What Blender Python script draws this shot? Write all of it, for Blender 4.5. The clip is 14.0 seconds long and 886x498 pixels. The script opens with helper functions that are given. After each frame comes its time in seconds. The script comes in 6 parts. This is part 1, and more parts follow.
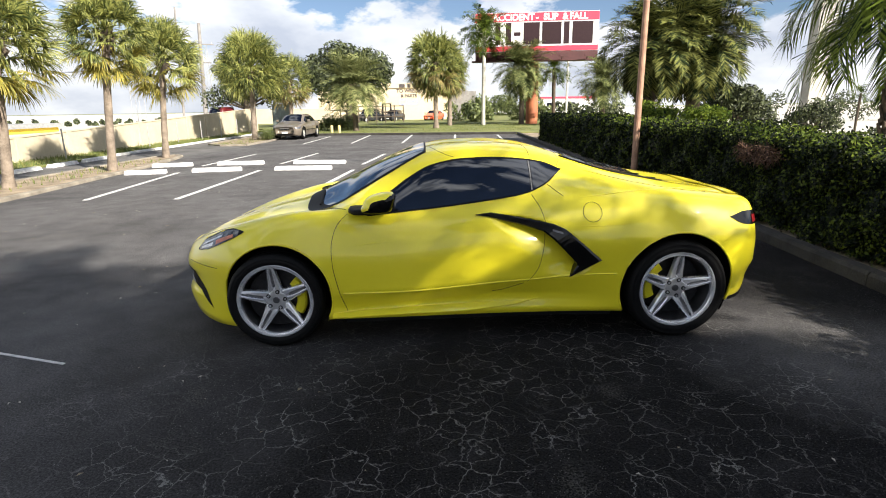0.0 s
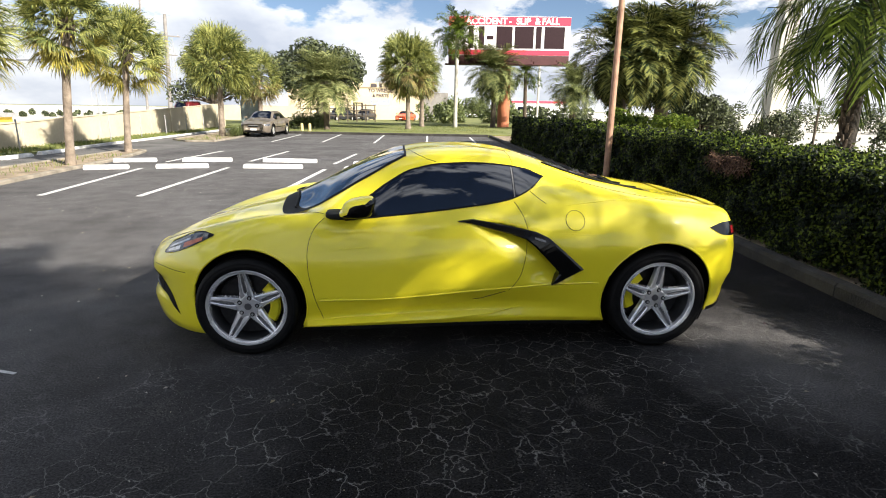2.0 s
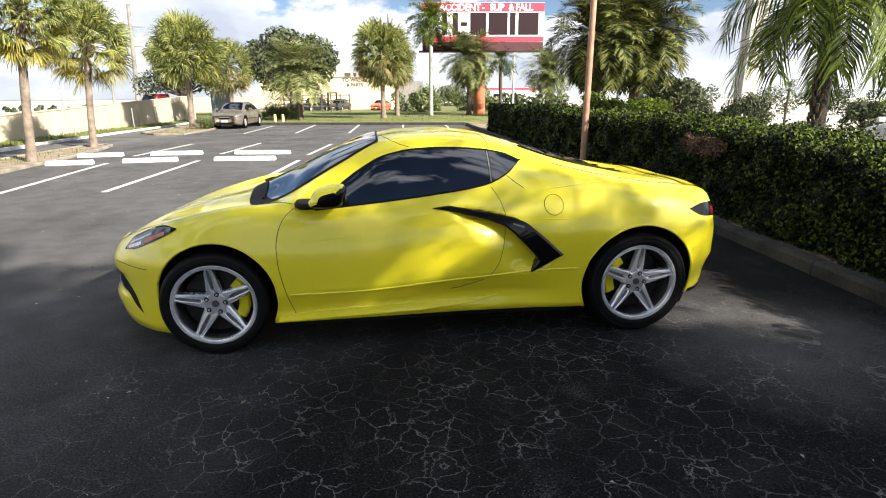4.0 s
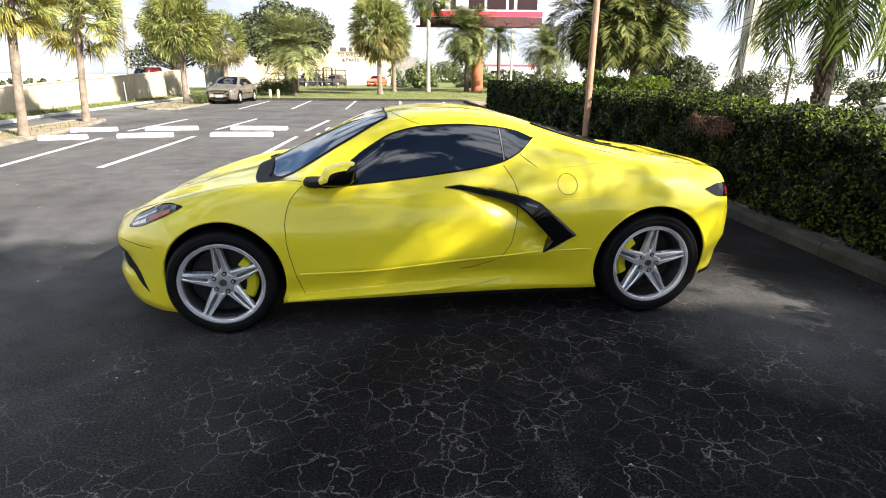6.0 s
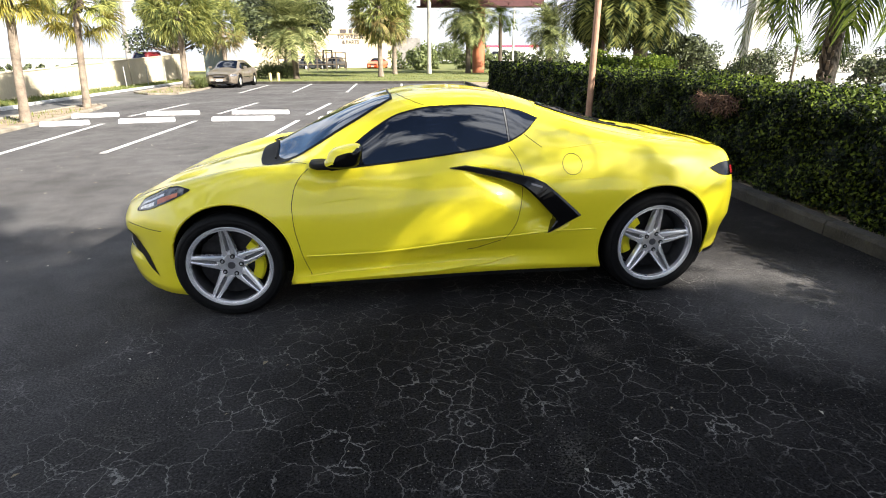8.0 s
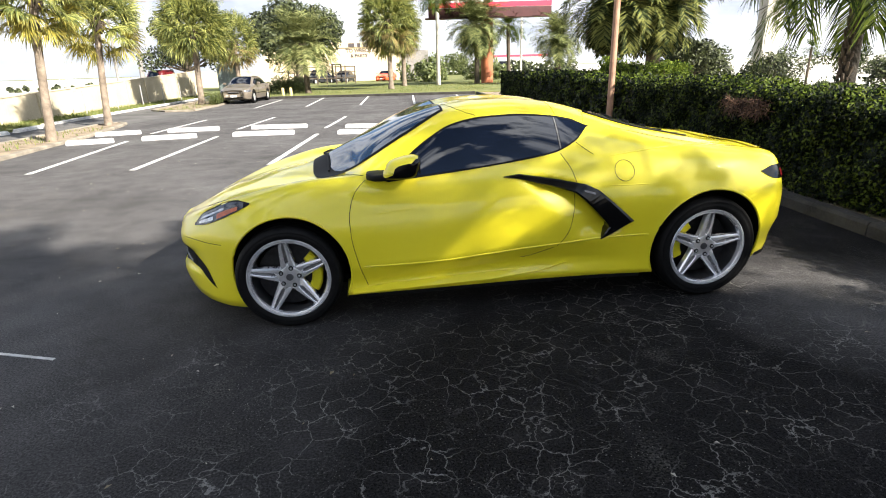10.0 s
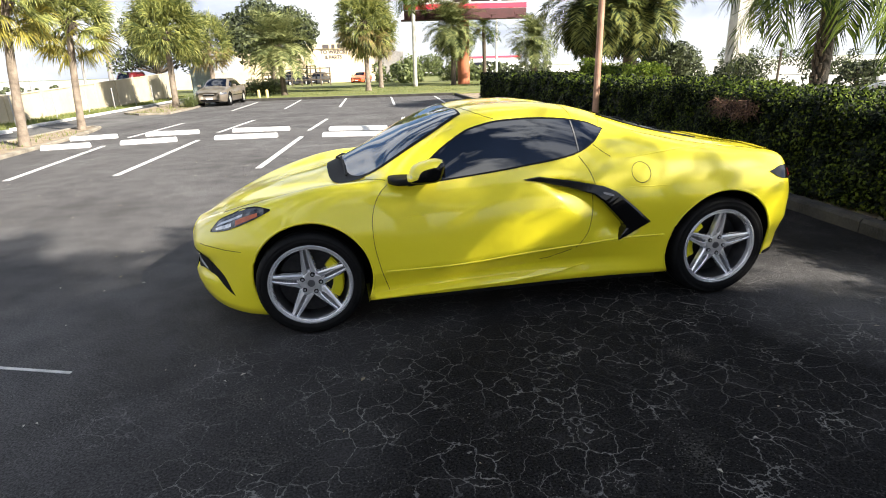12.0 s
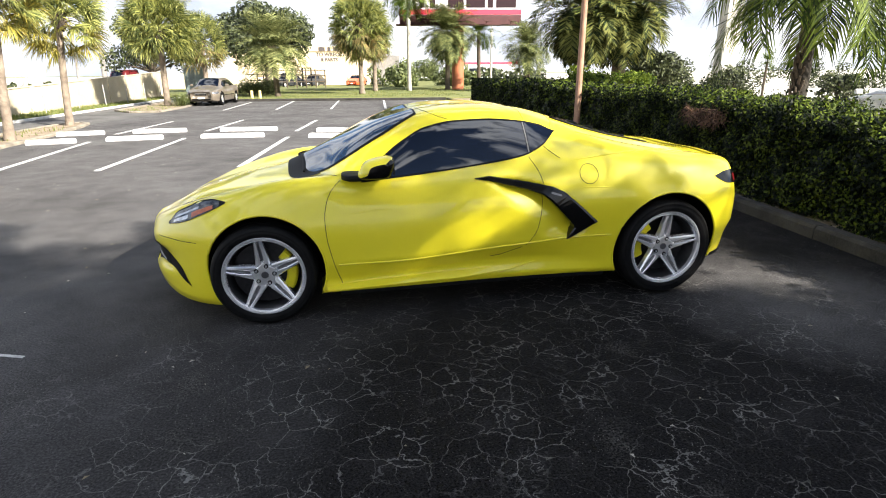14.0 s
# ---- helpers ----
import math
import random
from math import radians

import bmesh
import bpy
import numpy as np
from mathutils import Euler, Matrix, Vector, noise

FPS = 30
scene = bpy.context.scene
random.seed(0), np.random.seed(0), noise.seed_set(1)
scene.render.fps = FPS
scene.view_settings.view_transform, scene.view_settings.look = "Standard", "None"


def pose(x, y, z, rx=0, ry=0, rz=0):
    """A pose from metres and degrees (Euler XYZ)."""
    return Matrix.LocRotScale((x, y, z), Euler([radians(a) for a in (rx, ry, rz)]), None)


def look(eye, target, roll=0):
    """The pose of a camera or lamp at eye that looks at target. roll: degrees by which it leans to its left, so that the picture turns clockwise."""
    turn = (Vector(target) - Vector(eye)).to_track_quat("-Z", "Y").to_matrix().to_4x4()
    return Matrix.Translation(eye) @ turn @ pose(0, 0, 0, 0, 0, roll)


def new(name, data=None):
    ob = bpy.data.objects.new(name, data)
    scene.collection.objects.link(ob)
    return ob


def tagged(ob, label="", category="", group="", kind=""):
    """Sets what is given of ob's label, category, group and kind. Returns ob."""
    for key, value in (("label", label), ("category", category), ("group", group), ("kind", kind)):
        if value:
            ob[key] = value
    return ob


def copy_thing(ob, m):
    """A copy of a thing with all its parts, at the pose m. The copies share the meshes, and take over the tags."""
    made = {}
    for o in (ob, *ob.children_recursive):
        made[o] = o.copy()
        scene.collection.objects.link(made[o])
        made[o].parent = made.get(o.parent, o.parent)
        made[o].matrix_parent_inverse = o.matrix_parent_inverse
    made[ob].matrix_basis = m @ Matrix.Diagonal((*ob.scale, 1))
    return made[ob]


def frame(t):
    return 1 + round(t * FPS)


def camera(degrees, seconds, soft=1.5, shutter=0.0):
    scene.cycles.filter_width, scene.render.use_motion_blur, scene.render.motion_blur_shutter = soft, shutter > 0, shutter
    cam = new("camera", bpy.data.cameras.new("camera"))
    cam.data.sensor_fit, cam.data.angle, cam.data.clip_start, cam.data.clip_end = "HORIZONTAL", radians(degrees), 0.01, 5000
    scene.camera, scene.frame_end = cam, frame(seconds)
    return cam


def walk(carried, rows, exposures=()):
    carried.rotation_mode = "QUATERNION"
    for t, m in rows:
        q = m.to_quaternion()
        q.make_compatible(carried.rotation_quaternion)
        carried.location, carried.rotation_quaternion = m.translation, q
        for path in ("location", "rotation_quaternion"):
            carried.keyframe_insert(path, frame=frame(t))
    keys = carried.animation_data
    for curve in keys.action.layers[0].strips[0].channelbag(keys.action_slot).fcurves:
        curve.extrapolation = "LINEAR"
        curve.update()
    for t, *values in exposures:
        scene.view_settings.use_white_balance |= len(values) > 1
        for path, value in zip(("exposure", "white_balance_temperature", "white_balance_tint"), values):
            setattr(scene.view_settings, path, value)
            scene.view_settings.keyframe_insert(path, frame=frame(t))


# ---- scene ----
cam = camera(78.8, 14.0, soft=1.0)
PATH = [
    (0, (-0.3385, -4.35, 1.563), (-0.2785, -2.415, 1.058), -0.9),
    (0.5, (-0.3256, -4.258, 1.58), (-0.2516, -2.32, 1.091), -1.1),
    (1, (-0.3659, -4.251, 1.588), (-0.2509, -2.31, 1.118), -0.4),
    (1.5, (-0.4052, -4.2689, 1.582), (-0.2462, -2.3319, 1.107), 0.4),
    (2, (-0.4073, -4.2469, 1.576), (-0.2333, -2.3179, 1.075), 0.8),
    (2.5, (-0.3764, -4.1949, 1.56), (-0.2024, -2.2709, 1.043), 0.9),
    (3, (-0.3094, -4.1669, 1.538), (-0.1254, -2.2479, 1.007), 0.5),
    (3.2, (-0.3143, -4.1630, 1.536), (-0.1118, -2.2460, 1.003), 0.1),
    (5.5, (-0.4689, -4.0728, 1.548), (-0.1909, -2.1798, 0.965), 0.2),
    (6, (-0.4638, -4.0678, 1.533), (-0.2018, -2.1828, 0.917), 0.3),
    (6.5, (-0.4489, -4.0718, 1.528), (-0.1749, -2.1998, 0.881), -0.2),
    (7, (-0.45, -4.0708, 1.523), (-0.171, -2.2038, 0.861), -0.7),
    (7.5, (-0.4598, -4.0728, 1.523), (-0.1958, -2.2068, 0.852), -0.8),
    (8, (-0.4877, -4.0938, 1.526), (-0.2377, -2.2278, 0.852), -0.3),
    (8.2, (-0.4883, -4.1069, 1.524), (-0.2494, -2.2370, 0.856), 0.0),
    (10.5, (-0.841, -4.0625, 1.537), (-0.624, -2.1765, 0.909), -2.2),
    (11, (-0.8821, -4.0085, 1.543), (-0.6611, -2.1185, 0.926), -2.5),
    (11.5, (-0.9904, -4.0244, 1.553), (-0.7354, -2.1424, 0.927), -2.1),
    (12, (-1.0553, -4.0441, 1.557), (-0.7493, -2.1741, 0.92), -1.8),
    (12.5, (-1.0005, -4.1149, 1.563), (-0.6615, -2.2529, 0.917), -1.3),
    (13, (-0.8743, -4.1952, 1.527), (-0.5233, -2.3282, 0.9), -0.1),
    (13.5, (-0.828, -4.1983, 1.524), (-0.49, -2.3303, 0.896), -0.1),
    (14, (-0.8068, -4.2023, 1.528), (-0.4778, -2.3303, 0.907), -0.5),
]
walk(cam, [(t, look(eye, target, roll)) for t, eye, target, roll in PATH], [(0.0, 1.42), (3.2, 1.48), (5.3, 1.7), (8.2, 1.9), (10.3, 1.74), (12.0, 1.7), (14.0, 1.82)])


# ---- light ----
SUN_DIR = Vector((0.62, -0.60, 0.52)).normalized()
sun = new("sun", bpy.data.lights.new("sun", "SUN"))
sun.data.energy, sun.data.angle, sun.data.color = 5.0, radians(0.6), (1.0, 0.93, 0.82)
sun.matrix_world = look(SUN_DIR * 60, (0, 0, 0))

world = bpy.data.worlds.new("sky")
scene.world = world
world.use_nodes = True
wn, wl = world.node_tree.nodes, world.node_tree.links
wn.clear()
w_out, w_bg = wn.new("ShaderNodeOutputWorld"), wn.new("ShaderNodeBackground")
w_sky = wn.new("ShaderNodeTexSky")
w_sky.sky_type, w_sky.sun_disc = "NISHITA", False
w_sky.sun_elevation = math.asin(SUN_DIR.z)
w_sky.sun_rotation = math.atan2(SUN_DIR.x, SUN_DIR.y)
w_sky.air_density, w_sky.dust_density, w_sky.altitude = 0.8, 0.5, 1200.0
w_co, w_sep, w_add, w_div = wn.new("ShaderNodeTexCoord"), wn.new("ShaderNodeSeparateXYZ"), wn.new("ShaderNodeMath"), wn.new("ShaderNodeVectorMath")
w_add.operation, w_div.operation = "ADD", "DIVIDE"
w_add.inputs[1].default_value = 0.45
w_noise, w_ramp, w_mix = wn.new("ShaderNodeTexNoise"), wn.new("ShaderNodeValToRGB"), wn.new("ShaderNodeMix")
w_noise.inputs["Scale"].default_value, w_noise.inputs["Detail"].default_value, w_noise.inputs["Roughness"].default_value = 3.6, 12.0, 0.60
w_ramp.color_ramp.elements[0].position, w_ramp.color_ramp.elements[1].position = 0.41, 0.485
w_noise2, w_ramp2 = wn.new("ShaderNodeTexNoise"), wn.new("ShaderNodeValToRGB")
w_noise2.inputs["Scale"].default_value, w_noise2.inputs["Detail"].default_value = 2.6, 7.0
w_ramp2.color_ramp.elements[0].position, w_ramp2.color_ramp.elements[1].position = 0.35, 0.62
w_ramp2.color_ramp.elements[0].color, w_ramp2.color_ramp.elements[1].color = (6.0, 6.6, 7.8, 1), (11.2, 11.4, 11.6, 1)
w_mix.data_type = "RGBA"
wl.new(w_co.outputs["Generated"], w_sep.inputs[0])
wl.new(w_sep.outputs["Z"], w_add.inputs[0])
wl.new(w_co.outputs["Generated"], w_div.inputs[0])
wl.new(w_add.outputs[0], w_div.inputs[1])
for n in (w_noise, w_noise2):
    wl.new(w_div.outputs[0], n.inputs["Vector"])
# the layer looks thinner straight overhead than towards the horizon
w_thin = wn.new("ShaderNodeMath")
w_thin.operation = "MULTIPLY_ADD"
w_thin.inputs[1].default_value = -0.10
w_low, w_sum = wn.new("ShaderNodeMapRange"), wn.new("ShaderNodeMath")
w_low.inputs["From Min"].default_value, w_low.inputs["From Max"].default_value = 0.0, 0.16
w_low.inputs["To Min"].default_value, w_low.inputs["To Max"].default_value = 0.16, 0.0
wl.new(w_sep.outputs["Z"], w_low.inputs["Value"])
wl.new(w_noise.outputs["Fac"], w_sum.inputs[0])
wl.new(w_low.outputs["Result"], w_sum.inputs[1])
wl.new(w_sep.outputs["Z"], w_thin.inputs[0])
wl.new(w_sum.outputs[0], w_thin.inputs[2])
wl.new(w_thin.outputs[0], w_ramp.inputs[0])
wl.new(w_noise2.outputs["Fac"], w_ramp2.inputs[0])
wl.new(w_ramp.outputs[0], w_mix.inputs["Factor"])
wl.new(w_sky.outputs[0], w_mix.inputs["A"])
w_up, w_lit = wn.new("ShaderNodeMapRange"), wn.new("ShaderNodeVectorMath")
w_up.inputs["From Min"].default_value, w_up.inputs["From Max"].default_value = 0.0, 1.0
w_up.inputs["To Min"].default_value, w_up.inputs["To Max"].default_value = 0.78, 1.55
wl.new(w_sep.outputs["Z"], w_up.inputs["Value"])
w_lit.operation = "MULTIPLY"
wl.new(w_ramp2.outputs[0], w_lit.inputs[0])
wl.new(w_up.outputs["Result"], w_lit.inputs[1])
wl.new(w_lit.outputs[0], w_mix.inputs["B"])
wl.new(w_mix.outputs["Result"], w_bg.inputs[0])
w_bg.inputs[1].default_value = 0.0465
wl.new(w_bg.outputs[0], w_out.inputs[0])


# ---- materials ----
def mat(name, rgb, rough=0.5, metal=0.0, var=0.18, scale=6.0, bump=0.0, bscale=80.0, coat=0.0, spec=0.5, second=None, island=0.0, leafy=0.0, bias=0.0):
    """A surface with colour variation at two scales, fine relief, and, where asked, a second colour, variation from piece to piece and light passing through."""
    m = bpy.data.materials.new(name)
    m.use_nodes = True
    n, l = m.node_tree.nodes, m.node_tree.links
    b = n["Principled BSDF"]
    b.inputs["Roughness"].default_value, b.inputs["Metallic"].default_value = rough, metal
    b.inputs["Coat Weight"].default_value, b.inputs["Coat Roughness"].default_value = coat, 0.03
    b.inputs["Specular IOR Level"].default_value = spec
    co = n.new("ShaderNodeTexCoord")
    big, fine = n.new("ShaderNodeTexNoise"), n.new("ShaderNodeTexNoise")
    big.inputs["Scale"].default_value, big.inputs["Detail"].default_value = scale, 5.0
    fine.inputs["Scale"].default_value, fine.inputs["Detail"].default_value = scale * 14, 3.0
    for t in (big, fine):
        l.new(co.outputs["Object"], t.inputs["Vector"])
    ramp = n.new("ShaderNodeValToRGB")
    ramp.color_ramp.elements[0].position, ramp.color_ramp.elements[1].position = 0.3 + bias, 0.7 + bias
    lo = second if second else tuple(c * (1 - var) for c in rgb)
    hi = rgb if second else tuple(min(1, c * (1 + var)) for c in rgb)
    ramp.color_ramp.elements[0].color, ramp.color_ramp.elements[1].color = (*lo, 1), (*hi, 1)
    mixf = n.new("ShaderNodeMath")
    mixf.operation = "MULTIPLY_ADD"
    l.new(fine.outputs["Fac"], mixf.inputs[0])
    mixf.inputs[1].default_value = 0.35
    half = n.new("ShaderNodeMath")
    half.operation = "MULTIPLY_ADD"
    l.new(big.outputs["Fac"], half.inputs[0])
    half.inputs[1].default_value, half.inputs[2].default_value = 1.0, -0.175
    l.new(half.outputs[0], mixf.inputs[2])
    colour = ramp.outputs[0]
    if island:
        geo, add = n.new("ShaderNodeNewGeometry"), n.new("ShaderNodeMath")
        add.operation = "MULTIPLY_ADD"
        l.new(geo.outputs["Random Per Island"], add.inputs[0])
        add.inputs[1].default_value = island
        sub = n.new("ShaderNodeMath")
        sub.operation = "SUBTRACT"
        l.new(mixf.outputs[0], sub.inputs[0])
        sub.inputs[1].default_value = island / 2
        l.new(sub.outputs[0], add.inputs[2])
        l.new(add.outputs[0], ramp.inputs[0])
    else:
        l.new(mixf.outputs[0], ramp.inputs[0])
    l.new(colour, b.inputs["Base Color"])
    if bump:
        bn, bp = n.new("ShaderNodeTexNoise"), n.new("ShaderNodeBump")
        bn.inputs["Scale"].default_value, bn.inputs["Detail"].default_value = bscale, 4.0
        l.new(co.outputs["Object"], bn.inputs["Vector"])
        l.new(bn.outputs["Fac"], bp.inputs["Height"])
        bp.inputs["Strength"].default_value, bp.inputs["Distance"].default_value = bump, 0.02
        l.new(bp.outputs[0], b.inputs["Normal"])
    if leafy:
        tr, mx = n.new("ShaderNodeBsdfTranslucent"), n.new("ShaderNodeMixShader")
        l.new(colour, tr.inputs["Color"])
        mx.inputs[0].default_value = leafy
        l.new(b.outputs[0], mx.inputs[1])
        l.new(tr.outputs[0], mx.inputs[2])
        l.new(mx.outputs[0], n["Material Output"].inputs[0])
    return m


M_YELLOW = mat("yellow_paint", (0.80, 0.690, 0.022), 0.40, var=0.02, scale=2, coat=0.9, spec=0.4)
M_GAP = mat("panel_gap", (0.012, 0.011, 0.008), 0.8, var=0.1)
M_BLACK = mat("gloss_black", (0.004, 0.004, 0.0045), 0.14, var=0.1, coat=0.15, spec=0.35)
M_SATIN = mat("satin_black", (0.004, 0.004, 0.0045), 0.6, var=0.2, scale=20, spec=0.15)
M_GLASS = mat("tinted_glass", (0.002, 0.003, 0.007), 0.01, var=0.1, spec=1.0)
# blue of the reflected sky put into the glass colour
M_SHIELD = mat("windscreen_glass", (0.010, 0.026, 0.055), 0.02, var=0.1, spec=0.8, coat=0.1)
M_TYRE = mat("tyre_rubber", (0.0045, 0.0045, 0.0048), 0.6, var=0.3, scale=30, bump=0.15, bscale=300, spec=0.14)
# darker copy of the rim alloy: shade behind the spokes put into colour
M_BARREL = mat("dark_wheel_barrel", (0.10, 0.10, 0.104), 0.35, metal=0.75, var=0.2, scale=20)
M_SILVER = mat("machined_aluminium", (0.88, 0.88, 0.90), 0.24, metal=0.72, var=0.06, scale=30)
# darker grey than the ridges on either side of the channel
M_WEB = mat("dark_grey_alloy", (0.13, 0.13, 0.135), 0.45, metal=0.4, var=0.2, scale=30)
M_DISC = mat("brake_steel", (0.030, 0.030, 0.032), 0.45, metal=0.9, var=0.2, scale=40)
M_CALIPER = mat("yellow_caliper", (0.58, 0.52, 0.01), 0.35, var=0.05, coat=0.5)
M_LAMP = mat("lamp_lens", (0.16, 0.165, 0.18), 0.12, var=0.4, scale=14, coat=0.15, second=(0.02, 0.021, 0.025), spec=0.3)
M_AMBER = mat("amber_reflector", (0.42, 0.085, 0.02), 0.3, var=0.3, scale=30, coat=0.2)
M_RED = mat("red_lens", (0.20, 0.010, 0.014), 0.15, var=0.2, coat=1.0)
M_CHROME = mat("lamp_reflector", (0.62, 0.63, 0.66), 0.25, metal=0.5, var=0.35, scale=25)
M_BADGE = mat("silver_trim", (0.5, 0.5, 0.5), 0.3, metal=0.8, var=0.1)
M_DARKBADGE = mat("dark_chrome_badge", (0.16, 0.16, 0.17), 0.3, metal=0.8, var=0.1)
# darker copy of the spoke alloy, shade on the hub put into colour
M_HUB = mat("shaded_alloy", (0.60, 0.60, 0.61), 0.32, metal=0.65, var=0.15, scale=30)
M_LINE = mat("worn_white_paint", (0.72, 0.72, 0.70), 0.7, second=(0.35, 0.35, 0.34), scale=9, bump=0.2)
M_STOP = mat("white_painted_concrete", (0.80, 0.80, 0.78), 0.75, second=(0.46, 0.46, 0.44), scale=9, bump=0.3, bscale=60)
M_KERB = mat("weathered_kerb", (0.052, 0.048, 0.042), 0.95, second=(0.014, 0.013, 0.011), scale=3.5, bump=0.5, bscale=50)
M_KERBI = mat("sandy_kerb", (0.30, 0.265, 0.21), 0.95, second=(0.14, 0.12, 0.095), scale=3.0, bump=0.5, bscale=50)
M_KERBW = mat("white_kerb", (0.70, 0.69, 0.66), 0.85, second=(0.42, 0.41, 0.38), scale=2.5, bump=0.3)
M_GRASS = mat("lawn", (0.195, 0.195, 0.056), 0.95, second=(0.080, 0.108, 0.028), scale=0.6, bump=0.6, bscale=25)
M_DIRT = mat("mulch_soil", (0.33, 0.26, 0.18), 0.95, second=(0.15, 0.115, 0.075), scale=2.5, bump=0.8, bscale=30)
M_BLADE = mat("grass_blades", (0.20, 0.205, 0.06), 0.8, second=(0.10, 0.14, 0.035), scale=0.8, island=0.7, leafy=0.25)
# most leaves near-black: the shade between them is put into the colour
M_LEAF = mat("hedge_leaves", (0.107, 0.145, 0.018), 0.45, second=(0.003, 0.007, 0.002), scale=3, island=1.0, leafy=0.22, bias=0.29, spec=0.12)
M_BRIGHTLEAF = mat("yellow_green_leaves", (0.16, 0.21, 0.028), 0.6, second=(0.04, 0.07, 0.010), scale=2, island=0.8, leafy=0.4, spec=0.12)
M_LITTER = mat("dry_leaf_scraps", (0.45, 0.42, 0.36), 0.9, second=(0.22, 0.18, 0.12), scale=3, island=0.8)
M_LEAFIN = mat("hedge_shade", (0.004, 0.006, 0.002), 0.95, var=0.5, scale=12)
M_DRY = mat("dead_twigs", (0.15, 0.085, 0.05), 0.9, second=(0.045, 0.02, 0.012), scale=9, island=0.8)
M_SABAL = mat("sabal_fronds", (0.34, 0.35, 0.095), 0.6, second=(0.055, 0.080, 0.020), scale=0.9, island=0.7, leafy=0.3)
M_SABALB = mat("browning_fronds", (0.30, 0.22, 0.08), 0.7, second=(0.10, 0.095, 0.035), scale=0.9, island=0.7, leafy=0.2)
M_SABALY = mat("yellowing_fronds", (0.36, 0.30, 0.05), 0.6, second=(0.15, 0.155, 0.035), scale=0.9, island=0.7, leafy=0.3)
M_OLIVEDATE = mat("olive_fronds", (0.24, 0.26, 0.10), 0.7, second=(0.055, 0.072, 0.028), scale=0.8, island=0.8, leafy=0.22, spec=0.12)
M_DATE = mat("date_palm_fronds", (0.158, 0.166, 0.044), 0.7, second=(0.014, 0.026, 0.008), scale=0.8, island=0.8, leafy=0.22, spec=0.12)
M_GREYDATE = mat("grey_green_fronds", (0.29, 0.305, 0.125), 0.75, second=(0.085, 0.105, 0.042), scale=0.8, island=0.7, leafy=0.22, spec=0.08)
M_QUEEN = mat("queen_palm_fronds", (0.12, 0.165, 0.022), 0.6, second=(0.018, 0.034, 0.008), scale=0.8, island=0.8, leafy=0.35, spec=0.15)
M_OAK = mat("oak_leaves", (0.095, 0.115, 0.046), 0.65, second=(0.014, 0.021, 0.008), scale=1.2, island=0.8, leafy=0.2)
M_BARK = mat("palm_bark", (0.27, 0.22, 0.17), 0.95, second=(0.11, 0.085, 0.065), scale=5, bump=0.9, bscale=28)
M_BARKQ = mat("blackish_palm_bark", (0.05, 0.042, 0.032), 0.95, second=(0.018, 0.015, 0.011), scale=9, bump=1.0, bscale=22)
M_BARKD = mat("dark_bark", (0.11, 0.085, 0.06), 0.95, second=(0.05, 0.04, 0.03), scale=5, bump=0.9, bscale=25)
M_ROYAL = mat("pale_palm_bark", (0.50, 0.47, 0.42), 0.9, second=(0.33, 0.31, 0.27), scale=2, bump=0.4)
M_WALL = mat("cream_precast", (0.54, 0.47, 0.34), 0.85, second=(0.43, 0.37, 0.27), scale=0.8, bump=0.25, bscale=40)
M_CREAM = mat("cream_stucco", (0.66, 0.55, 0.37), 0.9, second=(0.55, 0.45, 0.30), scale=0.35, bump=0.2, bscale=20)
M_GREY = mat("grey_metal", (0.33, 0.33, 0.33), 0.6, metal=0.3, var=0.25, scale=4)
M_CONC = mat("pale_concrete", (0.60, 0.575, 0.50), 0.85, second=(0.38, 0.36, 0.32), scale=2, bump=0.3)
M_WOOD = mat("weathered_pole_wood", (0.27, 0.255, 0.24), 0.9, second=(0.16, 0.15, 0.14), scale=3, bump=0.5, bscale=40)
M_RUST = mat("rust_painted_pole", (0.40, 0.235, 0.15), 0.65, second=(0.23, 0.12, 0.075), scale=5, bump=0.3, bscale=40)
M_COLUMN = mat("rust_orange_steel", (0.44, 0.145, 0.06), 0.7, second=(0.28, 0.09, 0.04), scale=1.2, bump=0.2)
M_SIGNW = mat("billboard_vinyl", (0.80, 0.79, 0.78), 0.6, var=0.03, scale=0.6)
M_SIGNR = mat("red_vinyl", (0.66, 0.035, 0.075), 0.6, var=0.06, scale=0.6)
M_SIGND = mat("dark_maroon_vinyl", (0.026, 0.012, 0.015), 0.6, var=0.1, spec=0.2)
M_STEELR = mat("maroon_steel", (0.07, 0.022, 0.022), 0.7, var=0.2, scale=2)
M_BOLLARD = mat("faded_yellow_bollard", (0.66, 0.53, 0.20), 0.7, second=(0.50, 0.42, 0.22), scale=6)
M_YELP = mat("yellow_bollard", (0.80, 0.56, 0.05), 0.6, var=0.1)
M_BEIGE = mat("champagne_paint", (0.22, 0.185, 0.145), 0.35, metal=0.5, var=0.04, coat=0.8)
M_DARKCAR = mat("charcoal_paint", (0.03, 0.032, 0.036), 0.5, var=0.1, coat=0.15, spec=0.3)
M_ORANGE = mat("orange_paint", (0.75, 0.10, 0.03), 0.4, var=0.05, coat=0.7)
M_REDCAR = mat("dark_red_paint", (0.095, 0.008, 0.010), 0.35, var=0.05, coat=0.7)
M_WHITE = mat("white_paint", (0.78, 0.78, 0.78), 0.4, var=0.04, coat=0.5)
M_INK = mat("sign_ink", (0.06, 0.05, 0.05), 0.7, var=0.1)
M_BLUEINK = mat("blue_ink", (0.24, 0.29, 0.42), 0.7, var=0.2)
M_WIRE = mat("wire", (0.08, 0.08, 0.08), 0.6)
